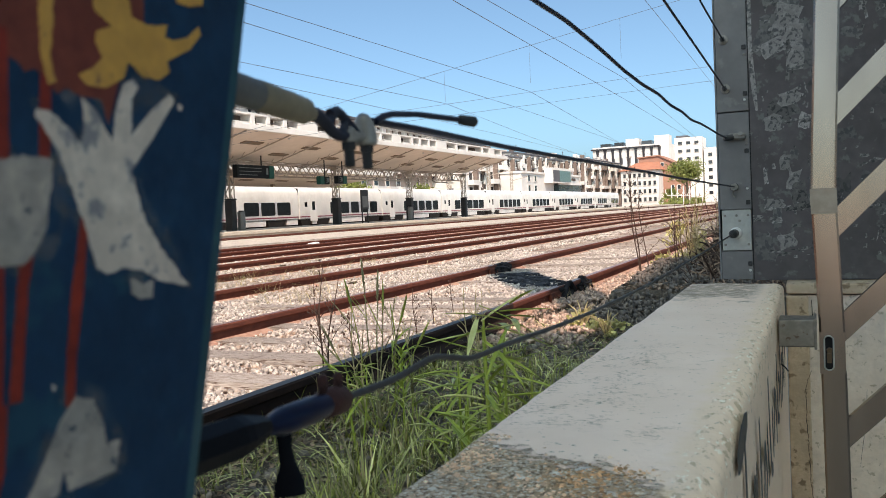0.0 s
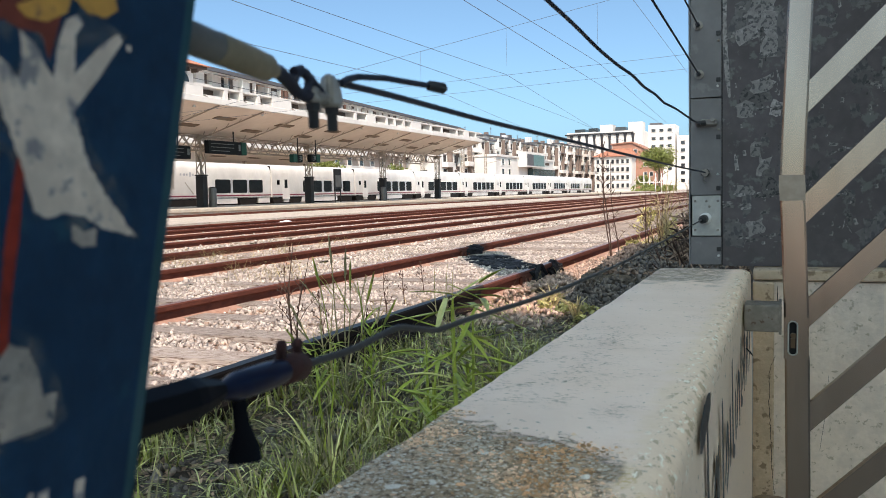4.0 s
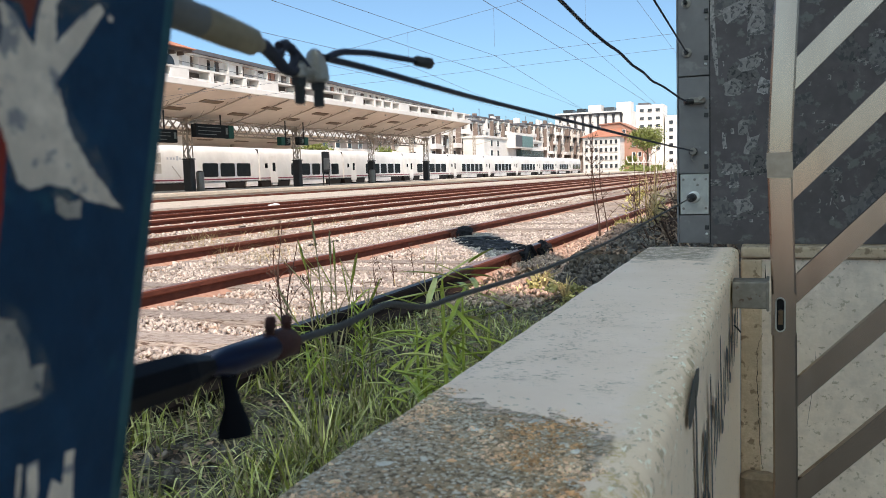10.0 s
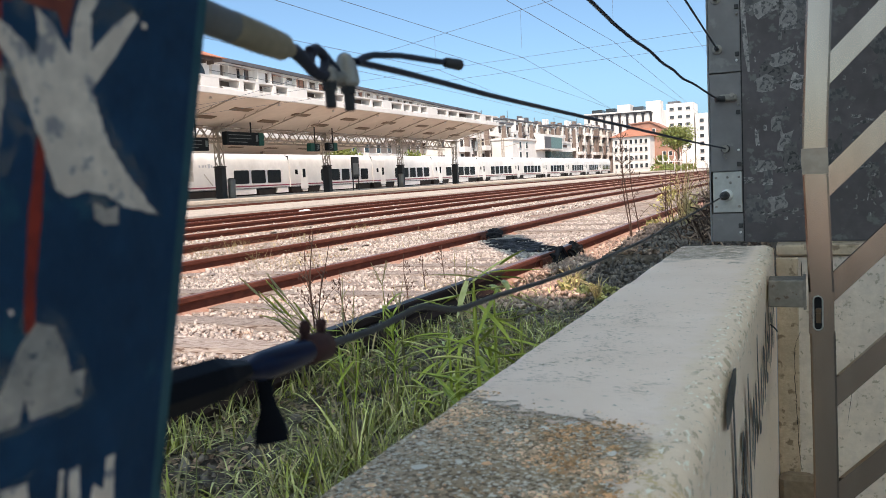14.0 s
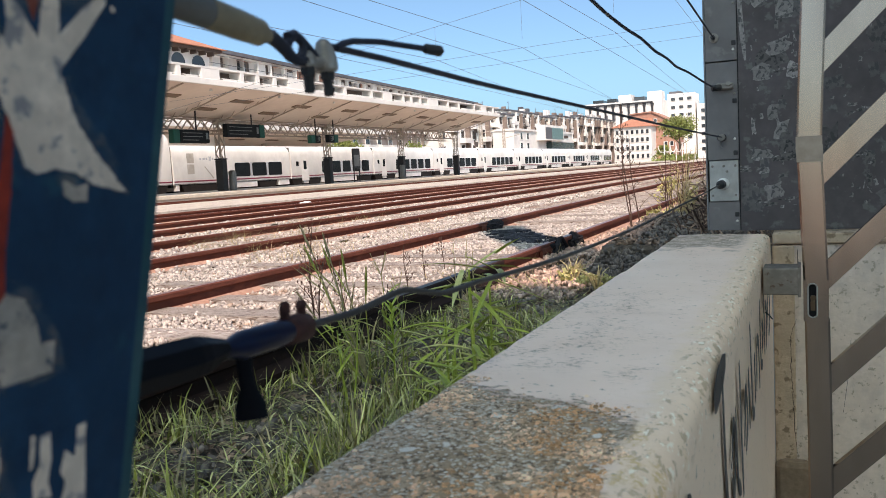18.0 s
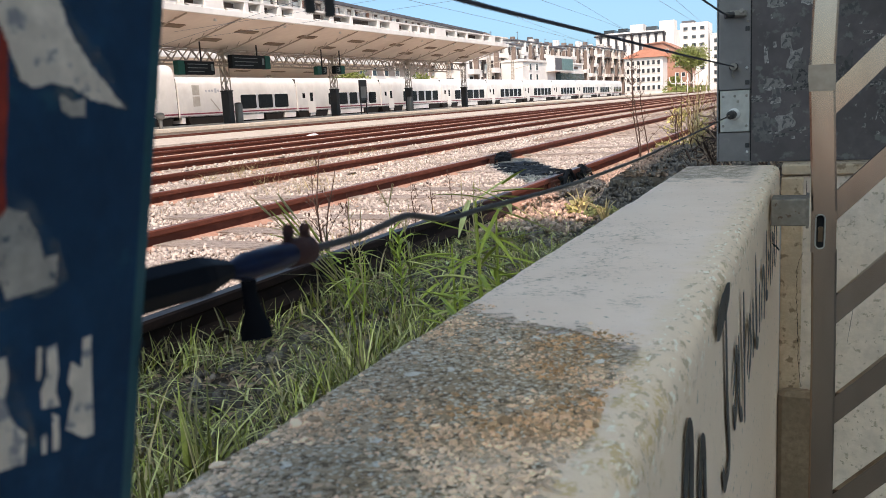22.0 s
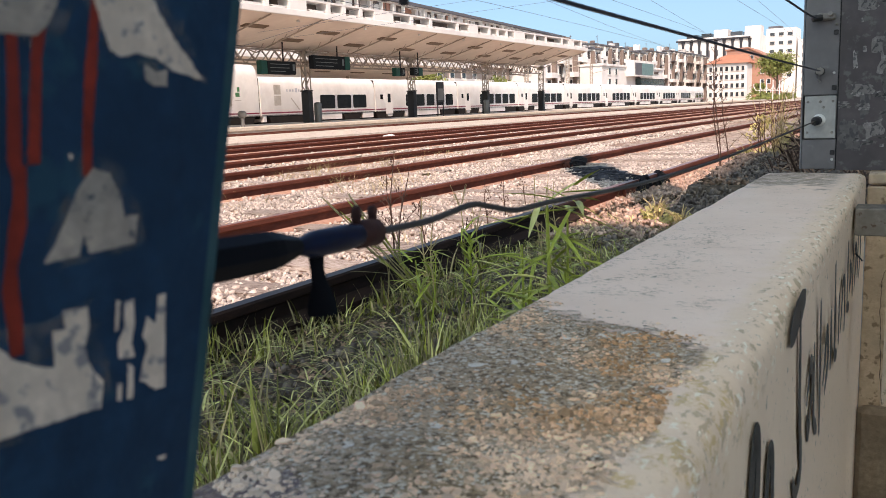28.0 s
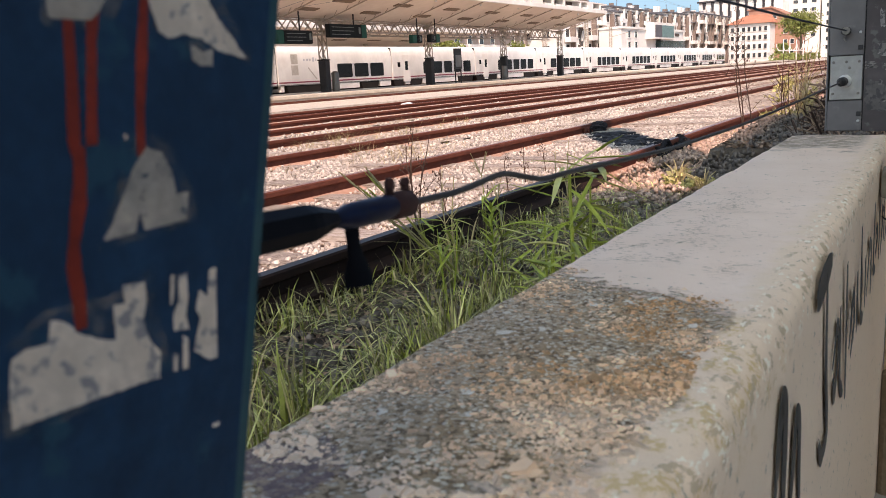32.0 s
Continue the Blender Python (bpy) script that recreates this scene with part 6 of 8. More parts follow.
def build_modern():
    ob = thing("office_building", "white modern building with a large framed teal glass bay", "building", (-52, 156, 0))
    part("wall", Shape().box(-4.4, 0, 0, 44, -0.2, 7.7), WHITE_WALL, ob)
    part("roof", Shape().box(-4.5, 0.3, -0.2, 44.2, 7.702, 8.1), WHITE_WALL, ob)
    bay = part("bay_frame", Shape().loft([(0.001, 5.9), (1.8, 5.9), (1.8, 9.1), (0.001, 9.1)], [(0, 15, 0), (0, 30, 0)]), WHITE_WALL, ob, "white box frame")
    part("pane", Shape().box(1.8, 1.84, 15.7, 20.5, 6.2, 8.6), SLATE, bay)
    part("pane", Shape().box(1.8, 1.86, 20.6, 29.3, 6.2, 8.6), TEAL, bay)
    part("lower_bay", Shape().box(0.001, 1.2, 22, 41, 4.0, 5.6), TEAL_DARK, ob, "dark teal glazed strip")
    part("balustrade", Shape().box(1.0, 1.26, 22, 41, 5.602, 6.1), FASCIA, ob)
    me = window_mesh(1.5, 1.2)
    for i in range(4):
        window(ob, me, Matrix.Translation((0.002, 4.5 + 4.2 * (i % 2), 4.1 + 2.0 * (i // 2))))
    part("lettering_bar", Shape().box(0.001, 0.12, 32, 40, 6.7, 7.3), BROWN_TRIM, ob)


build_modern()


def build_red_house():
    ob = thing("house", "white house with a terracotta roof and a brick gable", "house", (-51, 250, 0))
    part("wall", Shape().box(-1.3, 9.6, 0, 16, -0.2, 10.4), WHITE_WALL, ob)
    part("roof", Shape().add([(-2, -0.7, 10.42), (10.3, -0.7, 10.42), (10.3, 16.7, 10.42), (-2, 16.7, 10.42), (2.0, 8, 13.0), (8.4, 8, 13.0)], [(3, 2, 1, 0), (0, 1, 5, 4), (1, 2, 5), (2, 3, 4, 5), (3, 0, 4)]), TILE_RED, ob, "terracotta roof")
    facade_end(ob, window_mesh(0.75, 1.2), -0.13, -1.0, 9.2, (1.2, 3.6, 6.0, 8.3), 1.45)
    gable = thing("house", "brown-brick gabled house with small windows", "house", (-36.5, 252, 0))
    part("wall", Shape().loft([(-12, -0.2), (1, -0.2), (1, 9.8), (-2.5, 12.6), (-6, 14.6), (-12, 14.2)], [(0, 6, 0), (0, 22, 0)]), BRICK_WALL, gable)
    facade_end(gable, window_mesh(0.9, 1.2), 5.87, -3, 0.6, (1.5, 4.5, 7.4), 1.8)
    facade_end(gable, window_mesh(0.9, 1.0), 5.87, -11, -3, (11.6,), 3.2)
    part("roof", Shape().loft([(-12.5, 14.25), (-6, 14.65), (-2.3, 12.65), (1.6, 9.7), (1.7, 10.0), (-2.2, 13.0), (-6, 15.0), (-12.5, 14.6)], [(0, 5.6, 0), (0, 22.4, 0)]), BRICK_WALL, gable, "brown tiled roof")


build_red_house()


def build_slab():
    ob = thing("apartment_building", "large white block with dark vertical strips and roof cabins", "building", (-80, 330, 0))
    part("wall", Shape().box(0, 29.5, 0, 16, -0.2, 23.4), WHITE_WALL, ob)
    part("cornice", Shape().box(-0.6, 26.2, -0.5, -0.01, 22.2, 22.8), DARK_TRIM, ob, "dark cornice line")
    for i in range(9):
        x = 1.6 + 3.0 * i
        part("dark_strip", Shape().box(x, x + 0.8, -0.25, -0.002, 15, 22.2), DARK_TRIM, ob)
        part("strip_head", Shape().add([(x - 0.3, -0.26, 22.19), (x + 1.1, -0.26, 22.19), (x + 0.8, -0.26, 20.6), (x, -0.26, 20.6), (x - 0.3, -0.01, 22.19), (x + 1.1, -0.01, 22.19), (x + 0.8, -0.01, 20.6), (x, -0.01, 20.6)], [(0, 3, 2, 1), (0, 4, 7, 3), (1, 2, 6, 5), (2, 3, 7, 6)]), DARK_TRIM, ob)
        part("dark_strip", Shape().box(x + 0.55, x + 1.25, -0.22, -0.003, 16.4, 18.6), SLATE, ob)
    for x0, x1, h in ((3, 7, 1.3), (8.5, 12, 1.5), (13, 18, 2.6), (19, 23, 1.5), (24, 29.5, 3.2)):
        part("roof_cabin", Shape().box(x0, x1, 1, 8, 23.402, 23.4 + h), WHITE_WALL if h > 2 else WINDOW_GLASS, ob)
    tw = thing("tower_block", "white tower block with small dark windows", "building", (-50.5, 345, 0))
    part("wall", Shape().box(0, 10.5, 0, 14, -0.2, 26.0), WHITE_WALL, tw)
    facade_end(tw, window_mesh(1.6, 1.2), -0.13, 0.6, 10, (8, 11, 14, 17, 20, 23.2), 3.1)
    part("roof_cabin", Shape().box(0.5, 5, 1, 8, 26.002, 26.9), SLATE, tw)
    low = thing("apartment_building", "pale block with rows of windows", "building", (-39.5, 346, 0))
    part("wall", Shape().box(0, 13, 0, 14, -0.2, 21.5), WHITE_WALL, low)
    facade_end(low, window_mesh(1.5, 1.4), -0.13, 0.5, 12, (3, 6, 9, 12, 15, 18), 3.6)


build_slab()


# ---------------------------------------------------------------- trees and far greenery
def leaves(center, radii, count, size, rnd):
    """Small leaf quads clumped inside an uneven crown."""
    c = np.array(center)
    n_cl = max(6, count // 60)
    cl = rnd.normal(size=(n_cl, 3))
    cl /= np.linalg.norm(cl, axis=1)[:, None]
    cl *= rnd.uniform(0.35, 1.0, (n_cl, 1))
    which = rnd.integers(0, n_cl, count)
    p = c + cl[which] * radii + rnd.normal(size=(count, 3)) * np.array(radii) * 0.17
    a = rnd.normal(size=(count, 3))
    a /= np.linalg.norm(a, axis=1)[:, None]
    b = np.cross(a, rnd.normal(size=(count, 3)))
    b /= np.linalg.norm(b, axis=1)[:, None]
    s = size * rnd.uniform(0.5, 1.4, (count, 1))
    v = np.stack([p - a * s, p - b * s * 0.55, p + a * s, p + b * s * 0.55], 1).reshape(-1, 3)
    return v, np.arange(4 * count).reshape(-1, 4)


def build_tree(x, y, h, r, label, count=2600, size=0.22, deep=0.34):
    ob = thing("tree", label, "tree", (x, y, -0.1), "far trees")
    rnd = np.random.default_rng(int(abs(x * 7 + y)))
    sh = Shape().tube([(0, 0, 0), (0.1, 0, h * 0.25), (0, 0.1, h * 0.5), (0.1, 0.1, h * 0.8)], [h * 0.03, h * 0.024, h * 0.018, h * 0.006], 8)
    for k in range(7):
        a = k * 2.4
        z = h * (0.32 + 0.07 * k)
        sh.tube([(0, 0, z), (math.cos(a) * r * 0.4, math.sin(a) * r * 0.4, z + h * 0.1), (math.cos(a) * r * 0.75, math.sin(a) * r * 0.75, z + h * 0.17)], [h * 0.012, h * 0.008, h * 0.003], 6)
    part("trunk", sh, BARK, ob, smooth=True)
    v, f = leaves((0, 0, h * (1 - deep)), (r, r, h * deep), count, size, rnd)
    soup("crown", v, f, LEAF, ob)


build_tree(-32.6, 243, 12.4, 4.6, "leafy green tree between the far houses", 4600, 0.28, 0.25)
build_tree(-34.5, 225, 4.4, 2.0, "small green tree beside the far track", 1600, 0.22)
build_tree(-53, 92, 5.4, 2.6, "yellow-green tree seen under the canopy", 2200, 0.2)
build_tree(-53, 112, 5.0, 2.2, "yellow-green tree seen under the canopy", 1800, 0.2)


def build_hedge():
    rnd = np.random.default_rng(5)
    vs, fs, n = [], [], 0
    for i in range(26):
        y = 190 + 2.6 * i
        v, f = leaves((-30 + rnd.normal() * 0.8, y, 0.6), (1.6, 2.4, 1.1), 170, 0.22, rnd)
        vs.append(v)
        fs.append(f + n)
        n += len(v)
    ob = soup("hedge", np.concatenate(vs), np.concatenate(fs), LEAF)
    tagged(ob, "low scrubby green hedge beside the far tracks", "hedge", kind="stuff")


build_hedge()


def build_platform_lamp(x, y):
    ob = thing("platform_lamp", "white post with a curved double arm", "lamp post", (x, y, -0.1), "far lamp posts")
    part("post", Shape().tube([(0, 0, 0), (0, 0, 4.6)], 0.12, 8), FASCIA, ob)
    for s in (-1, 1):
        part("arm", Shape().tube([(0, 0, 2.2), (s * 0.9, 0, 2.3), (s * 1.3, 0, 3.0), (s * 1.35, 0, 3.7)], 0.09, 6), WHITE_WALL, ob)


for i, y in enumerate((196, 202, 209, 217, 226, 236)):
    build_platform_lamp(-29.7 + 0.4 * i, y)


def build_mast(x, y, h=8.0):
    ob = thing("catenary_mast", "grey lattice catenary mast", "mast", (x, y, -0.15), "masts")
    sh = Shape()
    lattice(sh, 0, 0, 0, h, 0.4, 0.06, 0.6)
    part("mast", sh, COLUMN, ob)
    part("arm", Shape().bar((0, 0, h - 1.8), (3.2, 0, h - 1.2), 0.08).bar((0, 0, h - 0.4), (3.2, 0, h - 1.2), 0.05), COLUMN, ob)


for x, y in ((-41.5, 96), (-46, 122), (-52, 150)):
    build_mast(x, y)

# ---------------------------------------------------------------- behind the camera: unseen casters added for the shade that falls here
def build_shade_casters():
    # unseen block, its heights and low link set by the shade's edge
    ob = thing("tower_block", "unseen tall tan block added to shade the wall", "building", (9.0, -22.0, -0.46))
    part("wall", Shape().box(0, 12, 0, 7.75, 0, 27.35), TAN_PLASTER, ob)
    part("link", Shape().box(0, 12, 7.752, 10.2, 0, 23.4), TAN_PLASTER, ob)
    part("low_wing", Shape().box(0, 12, 10.202, 17.0, 0, 25.1), TAN_PLASTER, ob)
    me = window_mesh(1.3, 1.5)
    for z in range(8):
        for i in range(4):
            window(ob, me, Matrix.Translation((-0.002, (1.8, 5.7, 11.9, 15.3)[i], 1.4 + 2.95 * z)) @ Matrix.Rotation(math.pi, 4, "Z"))
    # an unseen tall mast added on the street side, whose shadow crosses the siding
    mast = thing("unseen_mast", "unseen square steel mast added for its shadow on the siding", "mast", (1.47, 1.3, -0.46))
    side = Vector((0.866, 0.5, 0))
    part("shaft", Shape().bar((0, 0, 0), (0, 0, 13.2), 0.46), STEEL, mast)
    part("crossarm", Shape().bar(side * -0.42 + Vector((0, 0, 12.9)), side * 0.42 + Vector((0, 0, 12.9)), 0.2, 0.5), STEEL, mast)
    for i in range(13):
        z = 0.6 + i * 0.92
        part("collar", Shape().bar(side * -0.25 + Vector((0, 0, z)), side * 0.25 + Vector((0, 0, z)), 0.52, 0.05), STEEL, mast)


build_shade_casters()


# ---------------------------------------------------------------- vegetation near by
def blade_soup(name, roots, heights, lean, width, mats, label, segs=4, slots=None, parent=None, ang=None):
    """Curved, tapering blades of grass."""
    n = len(roots)
    ang = G.uniform(0, 2 * math.pi, n) if ang is None else ang
    d = np.stack([np.cos(ang), np.sin(ang), np.zeros(n)], 1)
    s = np.stack([-np.sin(ang + G.normal(0, 0.5, n)), np.cos(ang), np.zeros(n)], 1)
    rows = []
    for k in range(segs + 1):
        t = k / segs
        out = lean[:, None] * heights[:, None] * (0.62 * t + 0.38 * t ** 2.0)
        up = heights[:, None] * (t - 0.34 * lean[:, None] * t ** 2.2)
        c = roots + d * out + np.array([0, 0, 1.0]) * up
        w = width[:, None] * (1 - t) ** 0.7 * (0.6 + 0.8 * t * (1.3 - t))
        rows += [c + s * w, c - s * w]
    v = np.stack(rows, 1)
    inside = (v[..., 0] > -0.33) & (v[..., 2] < 0.482) & (v[..., 1] < 2.6)
    v[..., 0] = np.where(inside, -0.332 - 0.04 * np.clip(v[..., 0] + 0.33, 0, 0.3), v[..., 0])
    m = 2 * (segs + 1)
    idx = np.array([(2 * k, 2 * k + 1, 2 * k + 3, 2 * k + 2) for k in range(segs)])
    f = (np.arange(n)[:, None, None] * m + idx[None]).reshape(-1, 4)
    sl = None if slots is None else np.repeat(slots, segs)
    ob = soup(name, v.reshape(-1, 3), f, mats, parent, sl)
    return tagged(ob, label, "grass", kind="stuff") if parent is None else ob


def tuft_field(spots, low=0.06):
    """Roots and lengths of blades, gathered in tufts of (x, y, count, length, spread)."""
    pos, hts = [], []
    for x, y, k, h, sp in spots:
        for _ in range(k):
            px, py = min(x + G.normal(0, sp), -0.335), y + G.normal(0, sp)
            pos.append((px, py, ground_height(px, py) - 0.01))
            hts.append(max(low, h * G.uniform(0.45, 1.2)))
    return np.array(pos), np.array(hts)


def lushness(x, y):
    """Grass grows in drifts along the wall and thins out to bare earth."""
    d = 0.42 + 0.7 * noise.noise((x * 1.9, y * 1.5, 7.0)) + 0.5 * noise.noise((x * 5.0, y * 4.5, 2.0))
    for cx, cy, r, k in ((-1.2, 1.25, 0.22, 0.9), (-1.25, 2.05, 0.2, 1.0), (-1.45, 2.75, 0.28, 0.6), (-1.3, 3.5, 0.4, 0.6), (-1.5, 4.4, 0.4, 0.3), (-1.65, 2.1, 0.26, -1.4), (-1.42, 1.8, 0.15, -0.9), (-1.8, 2.65, 0.22, -1.2), (-1.78, 3.7, 0.3, -1.2), (-1.35, 4.9, 0.4, -0.8)):
        d += k * math.exp(-((x - cx) ** 2 + (y - cy) ** 2) / r ** 2)
    return d


# drifts of dry grass between the rails: centre, widths and tufts
DRIFTS = ((-8.1, 10.2, 0.4, 0.7, 26), (-6.6, 9.6, 0.35, 1.0, 26), (-4.9, 8.4, 0.35, 1.0, 34), (-4.7, 11.5, 0.3, 1.2, 16), (-8.3, 13.0, 0.4, 1.5, 22), (-6.4, 13.0, 0.3, 1.5, 16))


def build_grass():
    spots = []
    while len(spots) < 820:
        x, y = G.uniform(-2.02, -0.8), G.uniform(0.7, 5.6)
        d = lushness(x, y)
        if d > G.uniform(0.2, 0.8):
            spots.append((x, y, int(G.integers(4, 14)), G.uniform(0.06, 0.15) * (0.6 + 0.6 * min(d, 1.4)) * float(np.interp(y, (0.3, 2.5, 4, 6.5), (1.15, 1.0, 0.8, 0.5))), G.uniform(0.015, 0.04)))
    # the verge goes on behind the post
    spots += [(G.uniform(-2.0, -0.4), G.uniform(-4.5, 0.9), int(G.integers(5, 15)), G.uniform(0.07, 0.2), 0.04) for _ in range(240)]
    # fuller tufts, each a fan of upright blades
    for cx, cy, w, m, h in ((-1.15, 1.12, 0.09, 12, 0.27), (-1.32, 1.38, 0.07, 7, 0.26), (-1.24, 2.06, 0.08, 11, 0.27), (-1.4, 2.45, 0.1, 7, 0.2), (-1.35, 2.9, 0.12, 7, 0.2), (-1.1, 1.65, 0.08, 6, 0.22), (-1.0, 2.5, 0.15, 8, 0.3), (-0.9, 3.2, 0.2, 9, 0.3), (-1.75, 1.65, 0.1, 5, 0.16), (-1.9, 2.2, 0.1, 4, 0.15), (-1.95, 3.2, 0.1, 5, 0.16), (-1.6, 4.3, 0.2, 8, 0.15)):
        spots += [(cx + G.normal(0, w), cy + G.normal(0, w), int(G.integers(8, 18)), h * G.uniform(0.55, 1.15), 0.025) for _ in range(m)]
    # short tufts under the siding rail
    spots += [(G.uniform(-2.06, -1.9), G.uniform(1.2, 4.4), int(G.integers(5, 13)), G.uniform(0.08, 0.22), 0.04) for _ in range(60)]
    # tufts hard against the wall
    spots += [(G.uniform(-0.7, -0.38), G.uniform(0.4, 3.0), int(G.integers(8, 18)), G.uniform(0.22, 0.46), 0.05) for _ in range(46)]
    pos, hts = tuft_field(spots, 0.035)
    n = len(pos)
    blade_soup("grass", pos, hts, G.uniform(0.08, 1.1, n), G.uniform(0.0024, 0.0068, n) * (0.85 + hts), [GRASS, STRAW, HAY, PALE_BLADE], "green grass tufts with dry blades on the dark earth by the wall", 4, slots=G.choice([0, 0, 0, 0, 1, 1, 2, 3, 3], n))
    # tall blades that reach above the top of the wall
    spots = [(G.uniform(-0.48, -0.36), y, c, h, 0.05) for y, c, h in ((0.5, 16, 0.56), (0.62, 12, 0.58), (1.0, 12, 0.62), (1.12, 18, 0.70), (1.22, 18, 0.74), (1.34, 12, 0.66), (1.7, 8, 0.6))]
    pos, hts = tuft_field(spots)
    n = len(pos)
    blade_soup("tall_grass", pos, hts * 0.8, G.uniform(0.2, 1.0, n), G.uniform(0.0035, 0.0085, n), [GRASS, STRAW], "tall green grass reaching over the wall", 7, slots=G.choice([0, 0, 0, 0, 1], n))
    pos, hts = tuft_field([(-0.39, y, max(1, k // 2), h, 0.03) for y, k, h in ((1.0, 5, 0.62), (1.12, 7, 0.68), (1.2, 7, 0.7), (1.32, 4, 0.66))])
    n = len(pos)
    blade_soup("leaning_grass", pos, np.clip(hts, 0.45, 0.74), G.uniform(0.06, 0.24, n), G.uniform(0.0028, 0.005, n), [GRASS, STRAW], "broad green blades leaning over the top of the wall", 8, slots=G.choice([0, 0, 0, 1], n), ang=G.normal(-0.3, 0.6, n))
    # matted dead grass, lying down
    n = 9000
    x, y = G.uniform(-2.1, -0.8, n), G.uniform(0.6, 7.0, n)
    keep = np.array([noise.noise((a * 2.3, b * 1.9, 12.0)) for a, b in zip(x, y)]) > G.uniform(-0.5, 0.25, n)
    x, y = x[keep], y[keep]
    n = len(x)
    roots = np.stack([x, y, [ground_height(a, b) + 0.004 for a, b in zip(x, y)]], 1)
    blade_soup("matted_grass", roots, G.uniform(0.02, 0.06, n), G.uniform(1.4, 3.2, n), G.uniform(0.001, 0.0026, n), [STRAW, HAY, PALE_BLADE, GRASS], "matted grey-green and dry grass on the dark earth", 3, slots=G.choice([0, 0, 1, 2, 3, 3, 3, 3], n))
    # blades that have fallen over, every way
    n = 2600
    x, y = G.uniform(-2.0, -0.8, n), 0.6 + 5.0 * G.uniform(0, 1, n) ** 1.3
    roots = np.stack([x, y, [ground_height(a, b) + G.uniform(0.01, 0.07) for a, b in zip(x, y)]], 1)
    blade_soup("fallen_grass", roots, G.uniform(0.025, 0.07, n), G.uniform(1.6, 2.8, n), G.uniform(0.0024, 0.0058, n), [GRASS, STRAW, HAY, PALE_BLADE], "long fallen green and straw-coloured grass blades", 5, slots=G.choice([0, 0, 1, 2, 3, 3, 3], n))
    # dry tufts on the ballast
    spots = [(G.uniform(-8.8, -4.2), G.uniform(4.5, 13), int(G.integers(5, 16)), G.uniform(0.1, 0.32), 0.07) for _ in range(95)]
    spots += [(G.uniform(-2.6, -1.85), G.uniform(3.2, 9.5), 9, 0.2, 0.07) for _ in range(46)] + [(G.uniform(-3.5, -2.3), G.uniform(3.0, 8), 4, 0.14, 0.07) for _ in range(26)]
    for cx, cy in ((-7.7, 10.9), (-6.8, 8.9), (-6.5, 8.4), (-7.1, 9.6), (-6.4, 9.9), (-7.9, 11.6), (-6.9, 10.6), (-5.2, 7.6), (-4.9, 7.2), (-8.3, 12.6), (-7.4, 12.8), (-4.4, 6.8)):
        spots += [(cx + G.normal(0, 0.22), cy + G.normal(0, 0.3), 22, G.uniform(0.16, 0.42), 0.09) for _ in range(4)]
    for cx, cy, wx, wy, m in DRIFTS:
        spots += [(cx + G.normal(0, wx), cy + G.normal(0, wy), int(G.integers(10, 22)), G.uniform(0.06, 0.2), 0.07) for _ in range(m)]
    pos, hts = tuft_field(spots, 0.03)
    n = len(pos)
    blade_soup("dry_grass", pos, hts * 0.8, G.uniform(0.3, 2.2, n), G.uniform(0.0016, 0.0036, n), [HAY, STRAW, LITTER], "dry yellow grass tufts among the rails", slots=G.choice([0, 0, 1, 1, 2], n))


build_grass()


def build_weed(x, y, h, seed, label, branches=9, heads=True, mat=STALK, spread=0.35, stems=1):
    r = random.Random(seed)
    z = ground_height(x, y)
    ob = thing("dry_weed", label, "weed", (x, y, z - 0.01), "dry weeds")
    for s in range(stems):
        lean = (r.uniform(-0.12, 0.12), r.uniform(-0.12, 0.12))
        base = (r.uniform(-0.06, 0.06) * (s > 0), r.uniform(-0.06, 0.06) * (s > 0))
        pts = [(base[0] + lean[0] * h * t + 0.012 * h * math.sin(7 * t + s), base[1] + lean[1] * h * t + 0.012 * h * math.cos(6 * t), h * t * (1 - 0.1 * s)) for t in [i / 10 for i in range(11)]]
        part("stem", Shape().tube(pts, [0.0058 * (1 - 0.7 * i / 10) * (0.7 + h * 0.5) for i in range(11)], 5), mat, ob)
        for b in range(branches):
            t = r.uniform(0.3, 0.98)
            i = int(t * 10)
            p = Vector(pts[i])
            a = r.uniform(0, 6.3)
            L = h * spread * r.uniform(0.4, 1.0) * (1.15 - t)
            q = p + Vector((math.cos(a) * L * 0.7, math.sin(a) * L * 0.7, L * r.uniform(0.5, 1.0)))
            sh = Shape().tube([p, p.lerp(q, 0.5) + Vector((0, 0, 0.1 * L)), q], [0.0024, 0.002, 0.0015], 4)
            if heads:
                for _ in range(3):
                    e = q + Vector((r.uniform(-1, 1), r.uniform(-1, 1), r.uniform(-0.5, 1))) * 0.022
                    sh.tube([q, e], [0.001, 0.001], 3)
                    sh.tube([e, e + Vector((0, 0, 0.006)), e + Vector((0, 0, 0.014))], [0.0015, 0.0036, 0.0015], 5)
            part("twig", sh, mat, ob)


for i, (x, y, h, st) in enumerate(((-2.2, 3.42, 0.62, 2), (-2.38, 4.05, 0.36, 1), (-2.75, 4.3, 0.34, 1), (-2.95, 4.6, 0.42, 1), (-2.6, 5.6, 0.3, 1), (-2.45, 5.0, 0.35, 1), (-1.8, 3.4, 0.35, 1), (-2.7, 6.2, 0.3, 1))):
    build_weed(x, y, h, 40 + i, "thin dead weed with dark seed heads by the siding rail", 5, stems=st)
for i, (x, y, h, st) in enumerate(((-1.75, 3.0, 0.5, 2), (-1.85, 4.6, 0.45, 2), (-1.6, 3.9, 0.5, 2))):
    build_weed(x, y, h, 80 + i, "tall seeding grass stems with pale drooping ears", 9, False, HAY, 0.3, st)
build_weed(-1.66, 8.7, 1.42, 3, "tall dead weed stalk with withered heads", 18, spread=0.22, stems=2)
